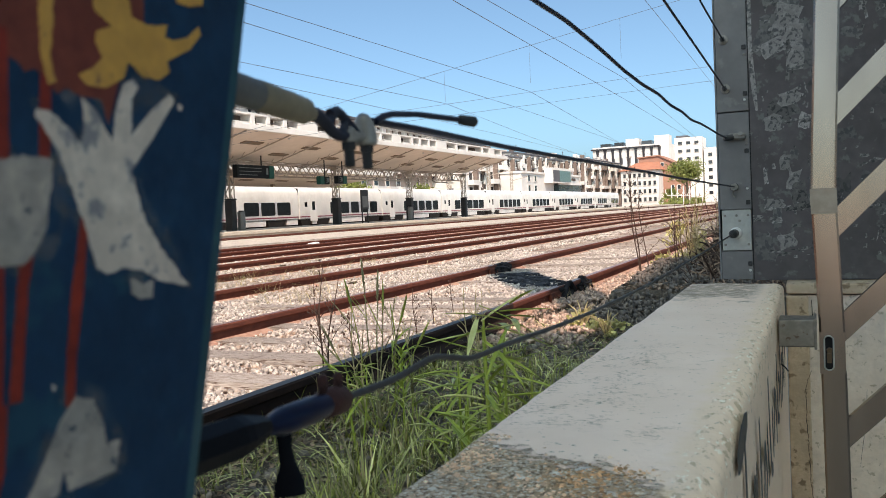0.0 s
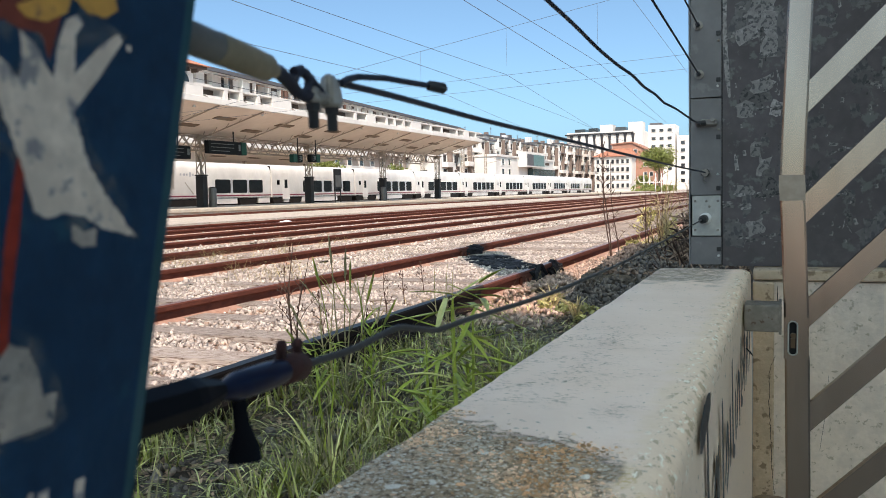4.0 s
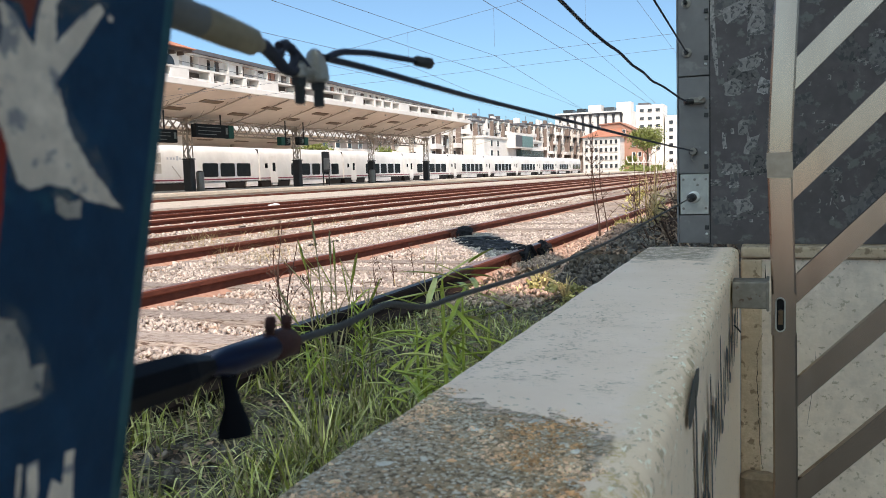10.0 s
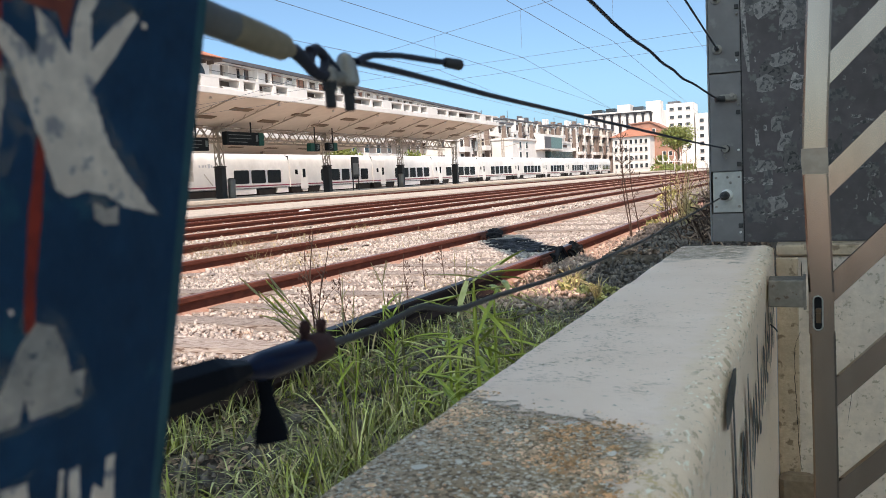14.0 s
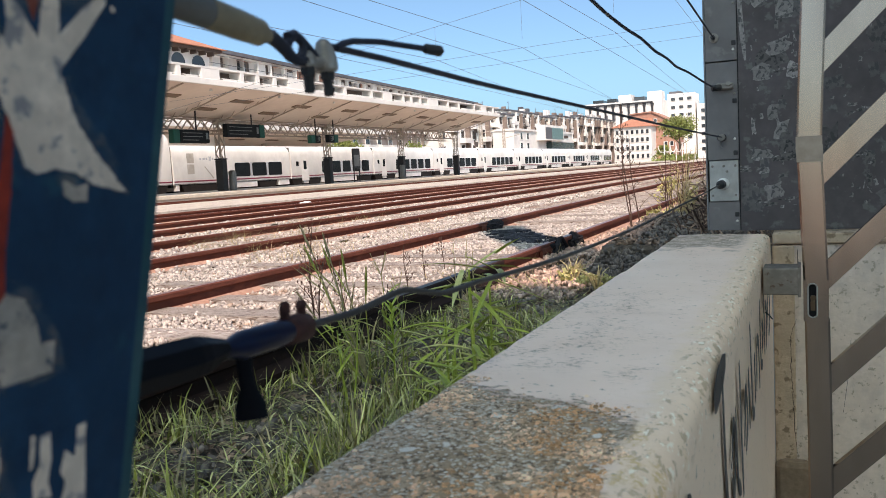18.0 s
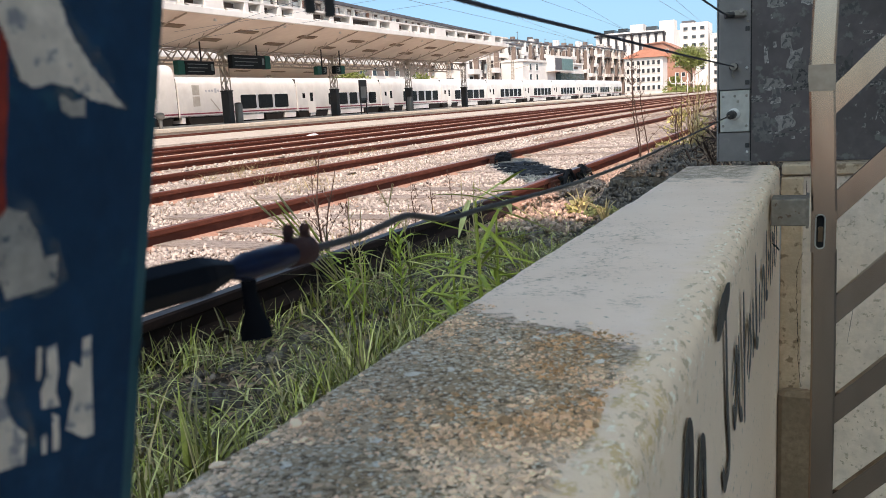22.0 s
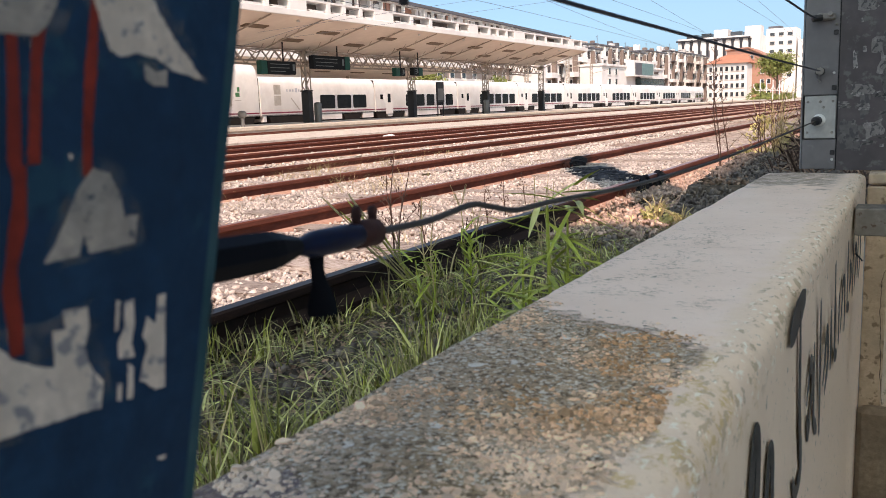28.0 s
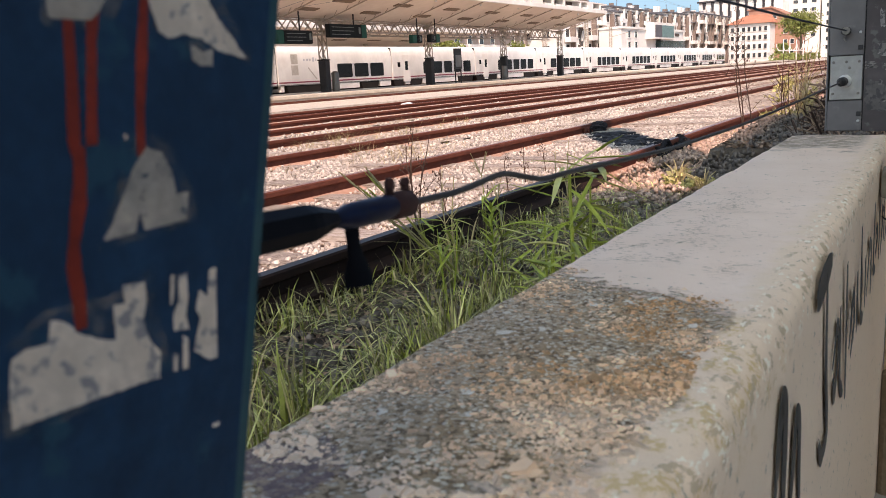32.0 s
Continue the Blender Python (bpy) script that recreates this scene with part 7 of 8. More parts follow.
build_weed(-1.5, 8.3, 1.1, 4, "tall dead weed stalk with withered heads", 12, spread=0.22)
for i, (x, y, h) in enumerate(((-1.25, 8.6, 0.9), (-1.15, 9.2, 1.1), (-1.3, 10.0, 0.95), (-1.0, 8.2, 0.8), (-1.1, 10.8, 1.0), (-0.8, 9.0, 1.0))):
    build_weed(x, y, h, 60 + i, "bare straw-coloured shrub twigs", 13, False, HAY if i % 2 else STALK, 0.6, 3)


def build_litter():
    """Dead leaves and twigs heaped between the wall's end and the rails."""
    n = 7000
    x = G.uniform(-1.5, -0.4, n)
    y = G.uniform(5.8, 12.5, n)
    h = np.array([ground_height(a, b) for a, b in zip(x, y)])
    z = h + 0.22 * np.clip((x + 1.55) / 0.9, 0, 1) * np.clip((y - 5.5) / 2.5, 0, 1) * G.uniform(0.2, 1.2, n) + 0.01
    z = np.where((x > -1.42) & (y > 6.4), np.maximum(z, 0.055), z)
    c = np.stack([x, y, z], 1)
    a = G.normal(size=(n, 3)) * np.array([1, 1, 0.4])
    a /= np.linalg.norm(a, axis=1)[:, None]
    b = np.cross(a, G.normal(size=(n, 3)))
    b /= np.linalg.norm(b, axis=1)[:, None]
    s = G.uniform(0.012, 0.04, (n, 1))
    v = np.stack([c - a * s, c - b * s * 0.5, c + a * s, c + b * s * 0.5], 1).reshape(-1, 3)
    n2 = 11000
    x, y = G.uniform(-2.05, -0.9, n2), 0.7 + 5.2 * G.uniform(0, 1, n2) ** 1.4
    c2 = np.stack([x, y, [ground_height(p, q) + 0.006 for p, q in zip(x, y)]], 1)
    a = G.normal(size=(n2, 3)) * np.array([1, 1, 0.25])
    a /= np.linalg.norm(a, axis=1)[:, None]
    b = np.cross(a, np.array([0, 0, 1.0]) + 0.4 * G.normal(size=(n2, 3)))
    b /= np.linalg.norm(b, axis=1)[:, None]
    s = G.uniform(0.006, 0.024, (n2, 1))
    v = np.concatenate([v, np.stack([c2 - a * s, c2 - b * s * 0.45, c2 + a * s, c2 + b * s * 0.45], 1).reshape(-1, 3)])
    n += n2
    ob = soup("leaf_litter", v, np.arange(4 * n).reshape(-1, 4), LITTER)
    tagged(ob, "brown dead leaves and twigs heaped beside the pillar and strewn along the wall", "leaf litter", kind="stuff")


build_litter()


def build_footing():
    """An old weathered concrete footing, crumbled at its edges, between the wall's end and the siding."""
    ob = thing("concrete_footing", "old dark crumbling concrete footing beside the siding", "footing", (-0.95, 6.36, -0.2))
    nx, ny, nz = 16, 70, 5

    def skin(x, y, z):
        k = 0.038 * noise.noise((x * 5, y * 5, z * 9)) + 0.022 * noise.noise((x * 17, y * 17, z * 20 + 4))
        return Vector((x + k, y + k * 0.8, z + 0.8 * k - 0.05 * max(0.0, noise.noise((x * 2.4, y * 1.6, 3.0))) * (z > 0.1)))

    sh = Shape()
    grids = [
        (nx, ny, lambda i, j: (-0.5 + i / nx, 4.8 * j / ny, 0.235)),
        (ny, nz, lambda i, j: (-0.5, 4.8 * (1 - i / ny), 0.235 * j / nz)),
        (nx, nz, lambda i, j: (-0.5 + i / nx, 0.0, 0.235 * j / nz)),
    ]
    for a, b, fn in grids:
        v = [skin(*fn(i, j)) for j in range(b + 1) for i in range(a + 1)]
        sh.add(v, [(j * (a + 1) + i, j * (a + 1) + i + 1, (j + 1) * (a + 1) + i + 1, (j + 1) * (a + 1) + i) for j in range(b) for i in range(a)])
    sh.box(-0.46, 0.46, 0.04, 4.78, 0.0, 0.16)
    part("block", sh, FOOTING, ob)


build_footing()


def leaf_shape(p, a, length, width, droop, rise, over=None):
    """A long leaf from p towards the angle a: a keeled strip that arches over."""
    d, up = Vector((math.cos(a), math.sin(a), 0)), Vector((0, 0, 1))
    side = Vector((-d.y, d.x, 0))
    v = []
    for k in range(7):
        t = k / 6
        c = Vector(p) + d * (length * t * (1 - 0.12 * t)) + up * (length * (rise * t - droop * t * t))
        w = width * (0.45 + 1.6 * t * (1 - t) ** 0.8 + 0.1) * (1 - t ** 3) + 0.0003
        v += [c - side * w + up * w * 0.5, c, c + side * w + up * w * 0.5]
    if over is not None:
        v = [Vector((q.x, q.y, max(q.z, 0.476 - over.z))) if q.x + over.x > -0.335 else q for q in v]
    f = []
    for k in range(6):
        f += [(3 * k, 3 * k + 1, 3 * k + 4, 3 * k + 3), (3 * k + 1, 3 * k + 2, 3 * k + 5, 3 * k + 4)]
    return Shape().add(v, f)


def build_reed(x, y, h, seed, leaves, label):
    """A tall grass stem with broad arching leaves."""
    r = random.Random(seed)
    ob = thing("reed", label, "grass plant", (x, y, ground_height(x, y) - 0.01), "broad-leaved grasses")
    pts = [(0.02 * math.sin(3 * t), 0.015 * t, h * t) for t in [i / 8 for i in range(9)]]
    part("stem", Shape().tube(pts, [0.0045 - 0.003 * i / 8 for i in range(9)], 6), GRASS, ob)
    for i in range(leaves):
        t = r.uniform(0.55, 0.85) if i < leaves * 0.75 else r.uniform(0.2, 0.95)
        part("leaf", leaf_shape(pts[int(t * 8)], r.uniform(0, 6.28), r.uniform(0.16, 0.32), r.uniform(0.0045, 0.0075), r.uniform(0.3, 0.95), r.uniform(0.25, 0.9)), BLADE if i % 3 else STRAW, ob)
    for i in range(5):
        part("ear_branch", Shape().tube([pts[8], Vector(pts[8]) + Vector((r.uniform(-0.05, 0.05), r.uniform(-0.05, 0.05), r.uniform(0.05, 0.11)))], [0.002, 0.0015], 4), HAY, ob)


def build_blade_clump(x, y, h, seed, count, reach, label):
    """A leafy cane whose broad pointed blades stand out on all sides."""
    r = random.Random(seed)
    root = Vector((x, y, ground_height(x, y) - 0.01))
    ob = thing("cane_clump", label, "grass plant", root, "broad-leaved grasses")
    for k in range(3):
        dx, dy = r.uniform(-0.05, 0.03), r.uniform(-0.06, 0.06)
        part("stem", Shape().tube([(dx * 0.3, dy * 0.3, 0), (dx * 0.8, dy * 0.8, h * 0.5), (dx, dy, h * r.uniform(0.8, 1.0))], [0.0045, 0.004, 0.002], 6), BLADE, ob)
    for i in range(count):
        z = h * r.uniform(0.62, 1.0)
        part("leaf", leaf_shape((r.uniform(-0.05, 0.03), r.uniform(-0.06, 0.06), z), i * 2.4 + r.uniform(-0.4, 0.4), reach * r.uniform(0.55, 1.2), r.uniform(0.0042, 0.0078), r.uniform(0.0, 0.22), r.uniform(-0.45, 0.45), root), PALE_BLADE if i % 4 == 0 else BLADE, ob)


def build_leafy_weed(x, y, h, seed):
    """An upright stem set all round with lance-shaped leaves."""
    r = random.Random(seed)
    ob = thing("leafy_weed", "fresh green upright weed with lance-shaped leaves", "weed", (x, y, ground_height(x, y) - 0.01))
    part("stem", Shape().tube([(0, 0, 0), (0.004, 0.004, h * 0.5), (0, 0.008, h)], [0.004, 0.0034, 0.002], 6), BLADE, ob)
    for i in range(26):
        z = h * (0.3 + 0.7 * i / 25)
        part("leaf", leaf_shape((0.002, 0.004, z), i * 2.4 + r.uniform(-0.3, 0.3), 0.085 * (1.15 - 0.55 * i / 25) * r.uniform(0.8, 1.2), 0.0065, 0.25, 0.75 + 0.3 * i / 25), BLADE, ob)


def build_seeding_grass(x, y):
    """Tall grass stems with narrow ears, which the wind lays over; each stem is keyed in motions()."""
    r = random.Random(5)
    ob = thing("seeding_grass", "tall olive grass with narrow seeding ears swaying by the siding rail", "grass plant", (x, y, ground_height(x, y) - 0.01))
    stems = []
    for i, (h, fan) in enumerate(((0.72, 0.0), (0.64, -9.0), (0.62, 9.0), (0.50, -22.0), (0.58, 20.0), (0.50, 32.0), (0.66, 4.0), (0.42, -34.0))):
        turn = r.uniform(-0.25, 0.25)
        pts = [(0.02 * h * t * t + 0.004 * math.sin(9 * t + i), turn * 0.25 * h * t, h * t) for t in [k / 9 for k in range(10)]]
        stem = part("stem", Shape().tube(pts, [0.0044 - 0.0026 * k / 9 for k in range(10)], 5), GRASS if i % 2 else STRAW, ob)
        ear = Shape()
        tip, d = Vector(pts[9]), (Vector(pts[9]) - Vector(pts[7])).normalized()
        ear.tube([tip - d * 0.115, tip - d * 0.07, tip - d * 0.02, tip + d * 0.02], [0.003, 0.0075, 0.006, 0.001], 6, flat=0.7)
        for _ in range(26):
            p = tip - d * r.uniform(0.0, 0.11)
            ear.tube([p, p + d * r.uniform(0.012, 0.026) + Vector((r.uniform(-1, 1), r.uniform(-1, 1), 0)) * 0.007], [0.0022, 0.0006], 3)
        part("ear", ear, GRASS if i % 3 else STRAW, stem)
        for k in range(2):
            part("leaf", leaf_shape(pts[4 + 2 * k], math.pi * k + r.uniform(-0.7, 0.7), 0.13 * r.uniform(0.7, 1.2), 0.0036, 0.35, 1.5), GRASS if (i + k) % 2 else STRAW, stem)
        stems.append((stem, fan, r.uniform(0.82, 0.98) if i else 0.97))
    return stems


SWAYING = build_seeding_grass(-1.65, 2.98)
for i, (x, y, h, k) in enumerate(((-1.7, 3.2, 0.42, 9), (-1.5, 2.95, 0.4, 8))):
    build_reed(x, y, h, 300 + i, k, "tall broad-leaved grass arching beside the wall")
build_blade_clump(-0.56, 1.48, 0.66, 21, 46, 0.15, "bright cane-like grass with broad pointed blades over the wall")
build_blade_clump(-0.74, 1.72, 0.52, 22, 30, 0.14, "bright cane-like grass with broad pointed blades beside the wall")
build_blade_clump(-1.62, 2.75, 0.34, 23, 24, 0.14, "fresh green broad-bladed grass beside the siding rail")
build_leafy_weed(-1.55, 3.0, 0.36, 11)
build_leafy_weed(-1.02, 2.7, 0.3, 12)


def build_shrub(x, y, r, h, count, mat, seed, label):
    """A low thicket of fine twigs and small leaves."""
    ob = thing("shrub", label, "shrub", (x, y, ground_height(x, y)), "low shrubs")
    rnd = random.Random(seed)
    sh = Shape()
    for _ in range(18):
        a, k = rnd.uniform(0, 6.28), rnd.uniform(0.2, 1.0)
        q = Vector((math.cos(a) * r * k, math.sin(a) * r * k, h * rnd.uniform(0.6, 1.25)))
        sh.tube([(0, 0, 0), q * 0.5 + Vector((0, 0, 0.05)), q], [0.006, 0.0045, 0.002], 5)
    part("branching", sh, HAY if mat == SHRUB_LEAF else STALK, ob)
    v, f = leaves((0, 0, h * 0.55), (r, r, h * 0.5), count, 0.022, np.random.default_rng(seed))
    soup("foliage", v, f, mat, ob)


SHRUB_LEAF = material("yellow_green_leaf", (0.55, 0.47, 0.20), (0.33, 0.31, 0.10), 0.6, spread=0.4, island=True)
build_shrub(-1.36, 8.9, 0.24, 0.34, 420, SHRUB_LEAF, 31, "yellow-green scrub beside the siding")
build_shrub(-1.34, 10.0, 0.24, 0.68, 620, SHRUB_LEAF, 32, "yellow-green scrub beside the siding")
build_shrub(-1.5, 7.9, 0.16, 0.16, 160, SHRUB_LEAF, 33, "low yellow-green scrub in the ballast")
build_shrub(-0.85, 8.9, 0.26, 0.75, 500, LITTER, 34, "withered dark brown scrub beside the pillar")
build_shrub(-1.25, 5.35, 0.16, 0.14, 160, SHRUB_LEAF, 35, "low yellow-green scrub on the sunlit earth")
build_shrub(-1.5, 5.7, 0.14, 0.16, 120, SHRUB_LEAF, 36, "low yellow-green scrub on the sunlit earth")


def build_twig_heap():
    """A dark tangle of dead twigs piled beside the pillar."""
    n = 1500
    t = G.uniform(0, 1, n)
    x = G.normal(-0.78, 0.24, n)
    y = 6.6 + 4.0 * t + G.normal(0, 0.2, n)
    top = 0.62 * np.exp(-((x + 0.62) / 0.36) ** 2) * np.clip((y - 6.0) / 2.0, 0, 1)
    c = np.stack([x, y, -0.15 + top * G.uniform(0.1, 1.15, n)], 1)
    d = G.normal(size=(n, 3)) * np.array([1, 1, 0.8])
    d /= np.linalg.norm(d, axis=1)[:, None]
    e = np.cross(d, G.normal(size=(n, 3)))
    e /= np.linalg.norm(e, axis=1)[:, None]
    g = np.cross(d, e)
    h = G.uniform(0.06, 0.26, (n, 1))
    r = G.uniform(0.003, 0.008, (n, 1))
    v = np.stack([c + k * d * h + r * (math.cos(a) * e + math.sin(a) * g) for k in (-1, 1) for a in (0, 2.1, 4.2)], 1).reshape(-1, 3)
    q = np.array([(0, 1, 4, 3), (1, 2, 5, 4), (2, 0, 3, 5)])
    ob = soup("twig_heap", v, (np.arange(n)[:, None, None] * 6 + q[None]).reshape(-1, 4), [STALK, LITTER], slots=np.repeat(G.integers(0, 2, n), 3))
    tagged(ob, "dark tangle of dead twigs piled beside the pillar", "twigs", kind="stuff")


build_twig_heap()


def build_block():
    v, n, m = [], 40, 14
    xs = np.linspace(-1.36, -0.42, m)
    ys = np.linspace(6.15, 9.6, n)
    for y in ys:
        for i, x in enumerate(xs):
            e = min(i, m - 1 - i, 1)
            ey = 0 if y in (ys[0], ys[-1]) else 1
            z = -0.03 + 0.05 * noise.noise((x * 4, y * 3, 2)) + 0.025 * noise.noise((x * 14, y * 14, 2)) - (0.16 if (e == 0 or ey == 0) else 0)
            v.append((x + 0.03 * noise.noise((y * 5, x * 3, 1)), y + 0.03 * noise.noise((x * 6, y, 8)), z))
    f = [(j * m + i, j * m + i + 1, (j + 1) * m + i + 1, (j + 1) * m + i) for j in range(n - 1) for i in range(m - 1)]
    ob = part("concrete_block", Shape().add(v, f), DARK_CONCRETE)
    tagged(ob, "rough dark concrete block half buried beside the siding", "concrete block")


build_block()

def build_aggregate():
    """Bare aggregate standing out of the worn top of the wall: small flat stones and flakes of old coating."""
    n = 30000
    x = G.uniform(-0.320, -0.110, n)
    y = G.uniform(0.10, 0.86, n)
    limit = np.interp(x, (-0.33, -0.27, -0.22, -0.18, -0.12, -0.08), (0.80, 0.765, 0.72, 0.735, 0.68, 0.57))
    limit = limit + np.array([0.05 * noise.noise((a * 22, b * 22, 1.0)) + 0.035 * noise.noise((a * 70, b * 60, 6.0)) for a, b in zip(x, y)])
    left = np.array([noise.noise((a * 16, b * 16, 9.0)) for a, b in zip(x, y)])
    keep = (y < limit) & ((y > 0.33) | (left > 0.0)) & (x > -0.314 + 0.006 * G.uniform(0, 1, n)) & (x < -0.112 + 0.012 * left)
    x, y = x[keep], y[keep]
    n = len(x)
    z = WALL_TOP - np.clip((x + 0.106) / 0.024, 0, 1) ** 2 * 0.013 + G.uniform(-0.0016, 0.0002, n)
    size = 0.00115 * np.exp(G.normal(0.0, 0.4, n))
    size *= np.interp(y, (0.25, 0.45, 0.6), (1.22, 1.05, 0.92))
    size[G.uniform(0, 1, n) < 0.008] *= 1.9
    base = np.array([(math.cos(k * math.pi / 3) * q, math.sin(k * math.pi / 3) * q, h) for q, h in ((1.0, -0.55), (0.78, 0.5)) for k in range(6)])
    v = base[None] * (1 + 0.34 * G.uniform(-1, 1, (n, 12, 3))) * size[:, None, None] * np.stack([G.uniform(0.9, 1.9, n), G.uniform(0.7, 1.2, n), G.uniform(0.7, 1.1, n)], 1)[:, None, :]
    for i, j, spread in ((0, 1, 3.2), (1, 2, 0.25), (0, 2, 0.25)):
        ang = G.normal(0, spread, n)[:, None]
        c, d = np.cos(ang), np.sin(ang)
        p, q = v[..., i].copy(), v[..., j].copy()
        v[..., i], v[..., j] = c * p - d * q, d * p + c * q
    v += np.stack([x, y, z], 1)[:, None]
    quads = [(k, (k + 1) % 6, 6 + (k + 1) % 6, 6 + k) for k in range(6)]
    faces = []
    for t in range(n):
        o = 12 * t
        faces += [(o + a, o + b, o + c, o + d) for a, b, c, d in quads]
        faces.append(tuple(range(o + 6, o + 12)))
    ob = soup("aggregate", v.reshape(-1, 3), faces, AGGREGATE, wall)
    tagged(ob, "bare grey and brown aggregate stones with pale flakes", kind="stuff")


build_aggregate()

# ---------------------------------------------------------------- small stones and sleepers, last


def build_sleepers():
    rnd = random.Random(5)
    meshes = []
    for k in range(3):
        sh = Shape()
        v = []
        for y in (-0.12, -0.11, 0.11, 0.12):
            for i in range(15):
                x = -1.3 + 2.6 * i / 14
                z = -0.106 + 0.006 * noise.noise((x * 4, k * 5, y * 9)) - (0.05 if abs(y) > 0.115 else 0)
                v.append((x, y + 0.008 * noise.noise((x * 3, k, 2)), z))
        sh.add(v, [(r * 15 + i, r * 15 + i + 1, r * 15 + i + 16, r * 15 + i + 15) for r in range(3) for i in range(14)])
        meshes.append(sh.mesh("sleeper", SLEEPER))
    for key, y1 in (("near", 48), ("second", 40), ("third", 34)):
        x = sum(TRACKS[key]) / 2 - (0.52 if key == "near" else 0)
        y = -5.0
        while y < y1:
            part("sleeper", meshes[rnd.randrange(3)], None, track_things[key], at=Matrix.Translation((x + bend(y) + rnd.uniform(-0.03, 0.03), y, rnd.uniform(-0.008, 0.012))) @ Matrix.Rotation(rnd.uniform(-0.01, 0.01), 4, "Z"))
            y += 0.6 + rnd.uniform(-0.02, 0.02)


build_sleepers()


def stones(name, count, xr, yr, size, mat, label, bias=1.0, lift=0.0, heap=None):
    """Angular stones, each a knocked-about block; a heap slopes up from y to y to its height."""
    x = G.uniform(*xr, count)
    y = yr[0] + (yr[1] - yr[0]) * G.uniform(0, 1, count) ** bias
    rails = np.array([a for pair in TRACKS.values() for a in pair])
    keep = (np.abs(x[:, None] - rails[None]).min(1) > 0.075) & ((x < np.interp(y, (0, 5.6, 7.4, 12), (-2.15, -2.15, -1.68, -1.6))) | (mat != STONE))
    x, y = x[keep], y[keep]
    n = len(x)
    z = np.array([ground_height(a, b) for a, b in zip(x, y)]) + lift + G.uniform(-0.008, 0.022, n)
    if heap:
        z += heap[2] * np.clip((y - heap[0]) / (heap[1] - heap[0]) + G.normal(0, 0.09, n), 0, 1.1) * np.clip((x + 1.56) / 0.16 + G.normal(0, 0.1, n), 0.1, 1)
    base = np.array([(i, j, k) for k in (-1, 1) for j in (-1, 1) for i in (-1, 1)], float)
    v = base[None] * (0.62 + 0.38 * G.uniform(-1, 1, (n, 8, 3))) * (size * G.uniform(0.45, 1.25, (n, 1, 1))) * np.array([1.1, 1.0, 0.72])
    ang = G.uniform(0, 2 * math.pi, (n, 3))
    for axis, (i, j) in enumerate(((1, 2), (0, 2), (0, 1))):
        c, s = np.cos(ang[:, axis])[:, None], np.sin(ang[:, axis])[:, None]
        a, b = v[..., i].copy(), v[..., j].copy()
        v[..., i], v[..., j] = c * a - s * b, s * a + c * b
    v += np.stack([x, y, z], 1)[:, None]
    quads = np.array([(0, 2, 3, 1), (4, 5, 7, 6), (0, 1, 5, 4), (1, 3, 7, 5), (3, 2, 6, 7), (2, 0, 4, 6)])
    f = (np.arange(n)[:, None, None] * 8 + quads[None]).reshape(-1, 4)
    ob = soup(name, v.reshape(-1, 3), f, mat)
    ob.data.polygons.foreach_set("use_smooth", [True] * len(f))
    return tagged(ob, label, "gravel", kind="stuff")


stones("ballast", 84000, (-5.2, -1.72), (1.0, 15), 0.0175, STONE, "pale sharp ballast stones between the rails", 1.25)
stones("ballast", 42000, (-12.5, -5.0), (3.0, 26), 0.027, STONE, "pale sharp ballast stones between the rails", 1.2)
stones("ballast", 14000, (-5.2, -1.72), (-5.0, 1.0), 0.02, STONE, "pale sharp ballast stones between the rails")
stones("rubble", 900, (-1.38, -0.5), (6.5, 10.5), 0.016, STONE_DARK, "dark broken stones lying on the old concrete footing", 1.0, 0.205)
stones("gravel", 3400, (-2.03, -1.38), (4.9, 10.5), 0.02, RED_STONE, "rust-stained broken stones beside the siding rail", 1.0, 0.02)
stones("rubble", 5200, (-1.52, -0.42), (5.75, 9.6), 0.019, STONE_DARK, "dark broken stones heaped over the end of the footing", 1.5, 0.0, (5.7, 6.75, 0.225))
stones("gravel", 5200, (-1.75, -0.36), (0.4, 9), 0.018, STONE_DARK, "dark gravel in the dark earth by the wall")


def in_mast_shadow(x, y):
    """Whether the painted mast shadow darkens the siding's bed at this place."""
    u, v = (x + 3.05) / 0.6, (y - 9.1 - 1.05 * (-3.05 - x)) / 0.55
    return u * u + v * v + 0.9 * noise.noise((x * 3, y * 7, 3.0)) + 0.7 * noise.noise((x * 9, y * 16, 8.0)) < 0.5


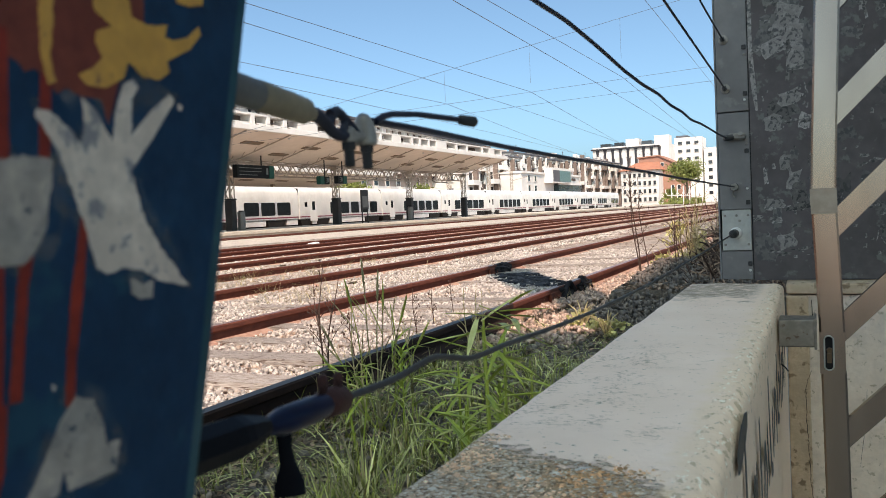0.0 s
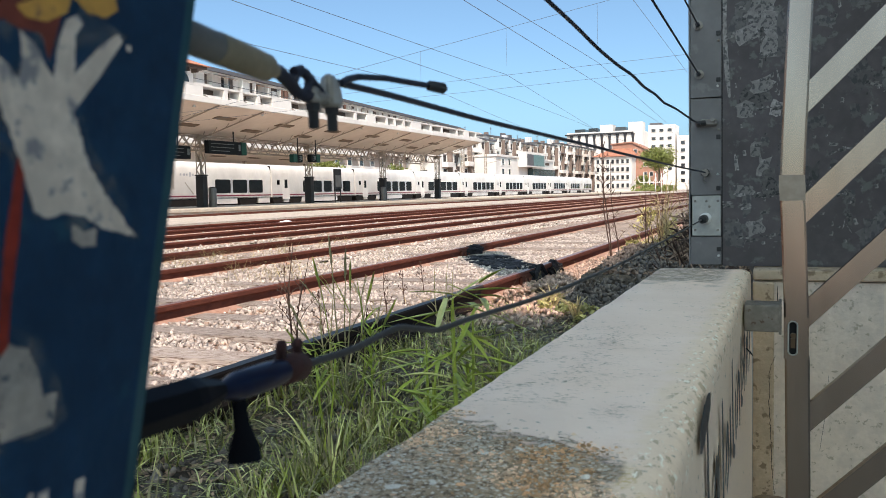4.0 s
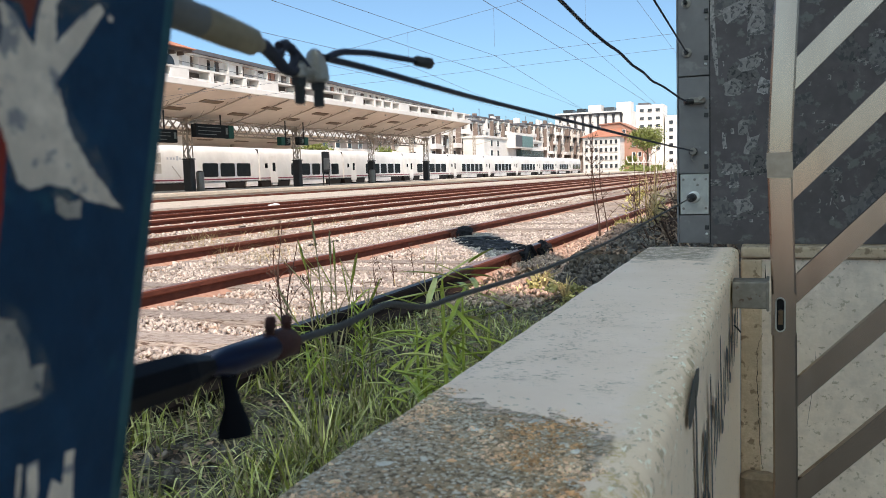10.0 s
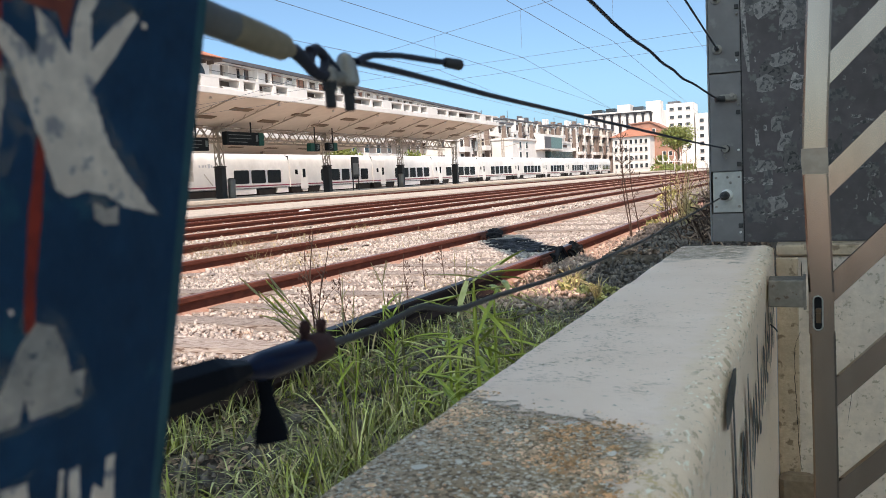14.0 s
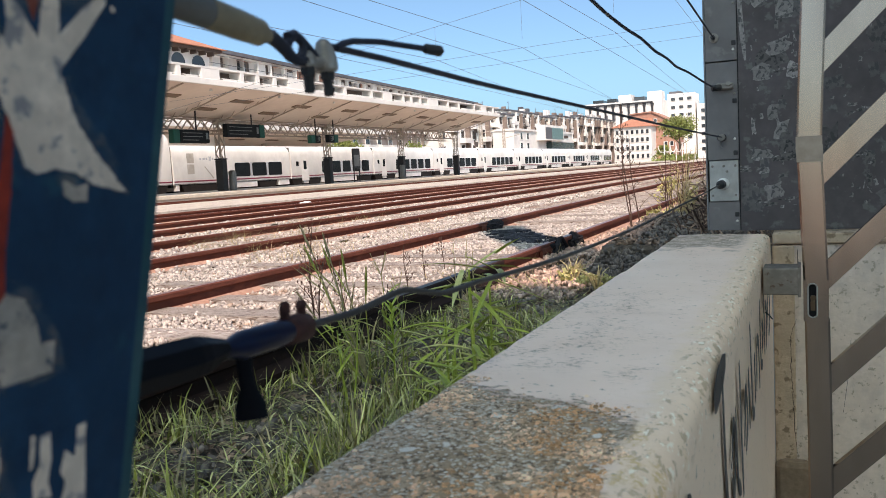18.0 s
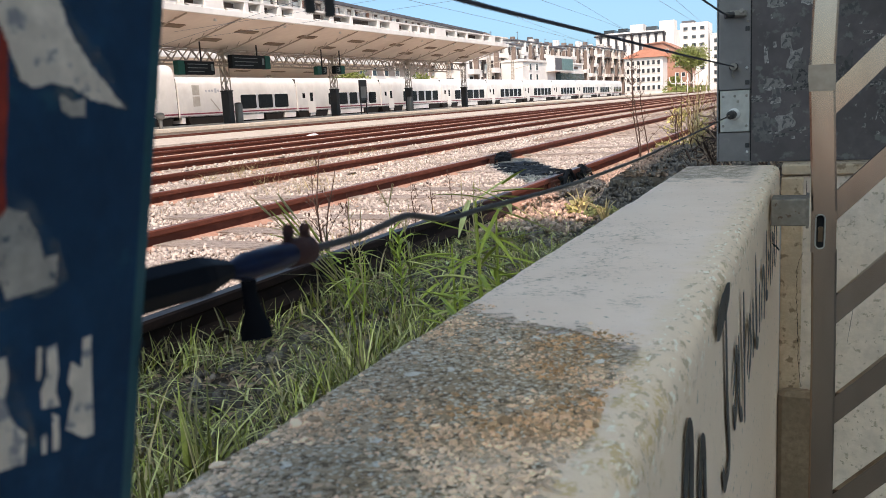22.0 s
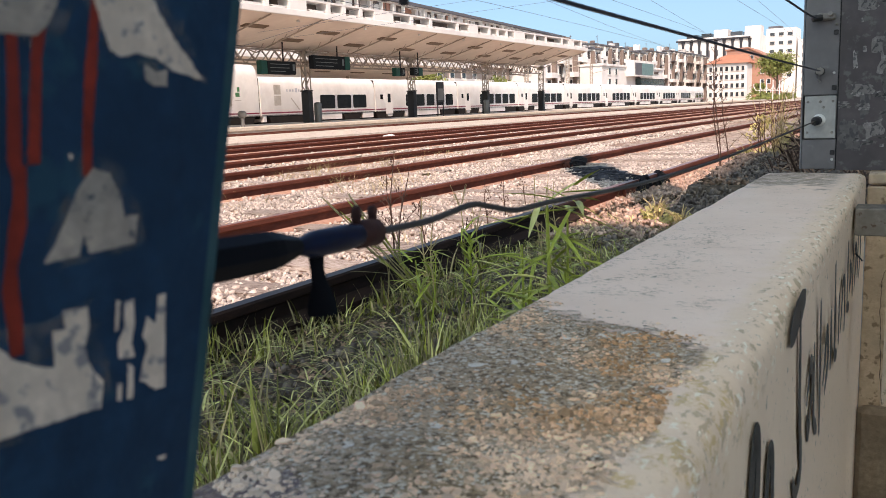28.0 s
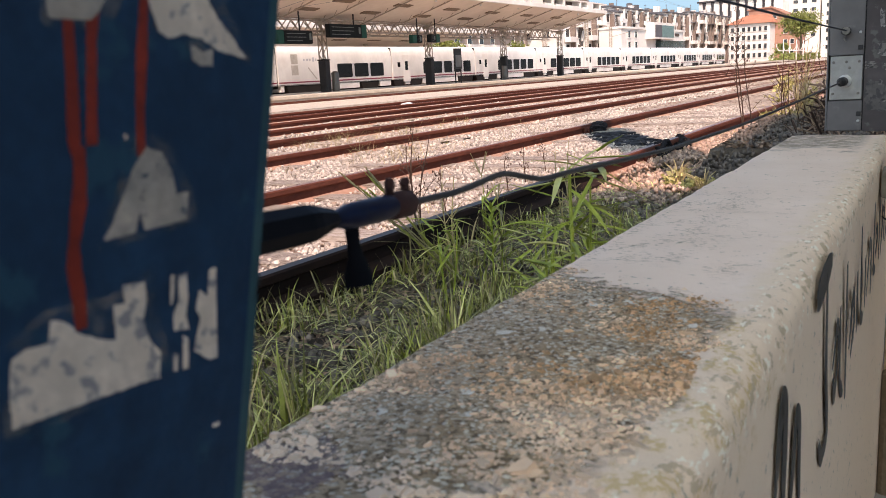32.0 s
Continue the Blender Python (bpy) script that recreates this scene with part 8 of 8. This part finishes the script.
def build_shadow_stones():
    """Dark stones over ballast and sleeper tops, painting in the mast's shadow between the two joints."""
    pts = [(G.uniform(-3.72, -2.2), G.uniform(7.7, 10.8)) for _ in range(5200)]
    pts = np.array([p for p in pts if in_mast_shadow(*p)])
    n = len(pts)
    base = np.array([(i, j, k) for k in (-1, 1) for j in (-1, 1) for i in (-1, 1)], float)
    v = base[None] * (0.7 + 0.3 * G.uniform(-1, 1, (n, 8, 3))) * G.uniform(0.012, 0.03, (n, 1, 1)) * np.array([1.9, 1.0, 0.55])
    z = np.array([ground_height(a, b) for a, b in pts]) + G.uniform(0.012, 0.045, n)
    v += np.stack([pts[:, 0], pts[:, 1], z], 1)[:, None]
    quads = np.array([(0, 2, 3, 1), (4, 5, 7, 6), (0, 1, 5, 4), (1, 3, 7, 5), (3, 2, 6, 7), (2, 0, 4, 6)])
    ob = soup("oiled_ballast", v.reshape(-1, 3), (np.arange(n)[:, None, None] * 8 + quads[None]).reshape(-1, 4), SHADOW_STONE)
    tagged(ob, "dark stones painted as the mast shadow between the rails", "gravel", kind="stuff")


build_shadow_stones()


# seconds, degrees by which the wind lays the seeding grass over
WIND = [
    (0, 5), (1, 5), (2, 7), (3, 6), (5.5, 7), (6, 9), (7, 5), (8, 7), (9, 6), (10, 8), (11, 9), (12, 15), (12.5, 20), (13, 28), (13.5, 41), (14, 47), (14.5, 33), (15.3, 10),
    (16.5, -4), (17, 16), (17.5, 41), (18, 22), (18.5, 20), (19, 23), (19.5, 33), (20, 42), (21, 48), (22, 45), (23, 50), (23.5, 40), (24, 28), (24.5, 32), (26.5, 45), (27, 48), (28, 47), (29, 49),
    (30, 45), (31, 40), (31.5, 45), (32, 49),
]


def motions():
    """The wind sways the tall grass; the rest stands still and only the camera is carried."""
    for stem, fan, yielding in SWAYING:
        # a stem in the fan swings about its root, and the fan closes as it is laid over
        walk(stem, [(t, Matrix.Rotation(radians(fan * (1 - 0.016 * abs(a)) - a * yielding), 4, (-0.375, 0.927, 0.0))) for t, a in WIND])


motions()
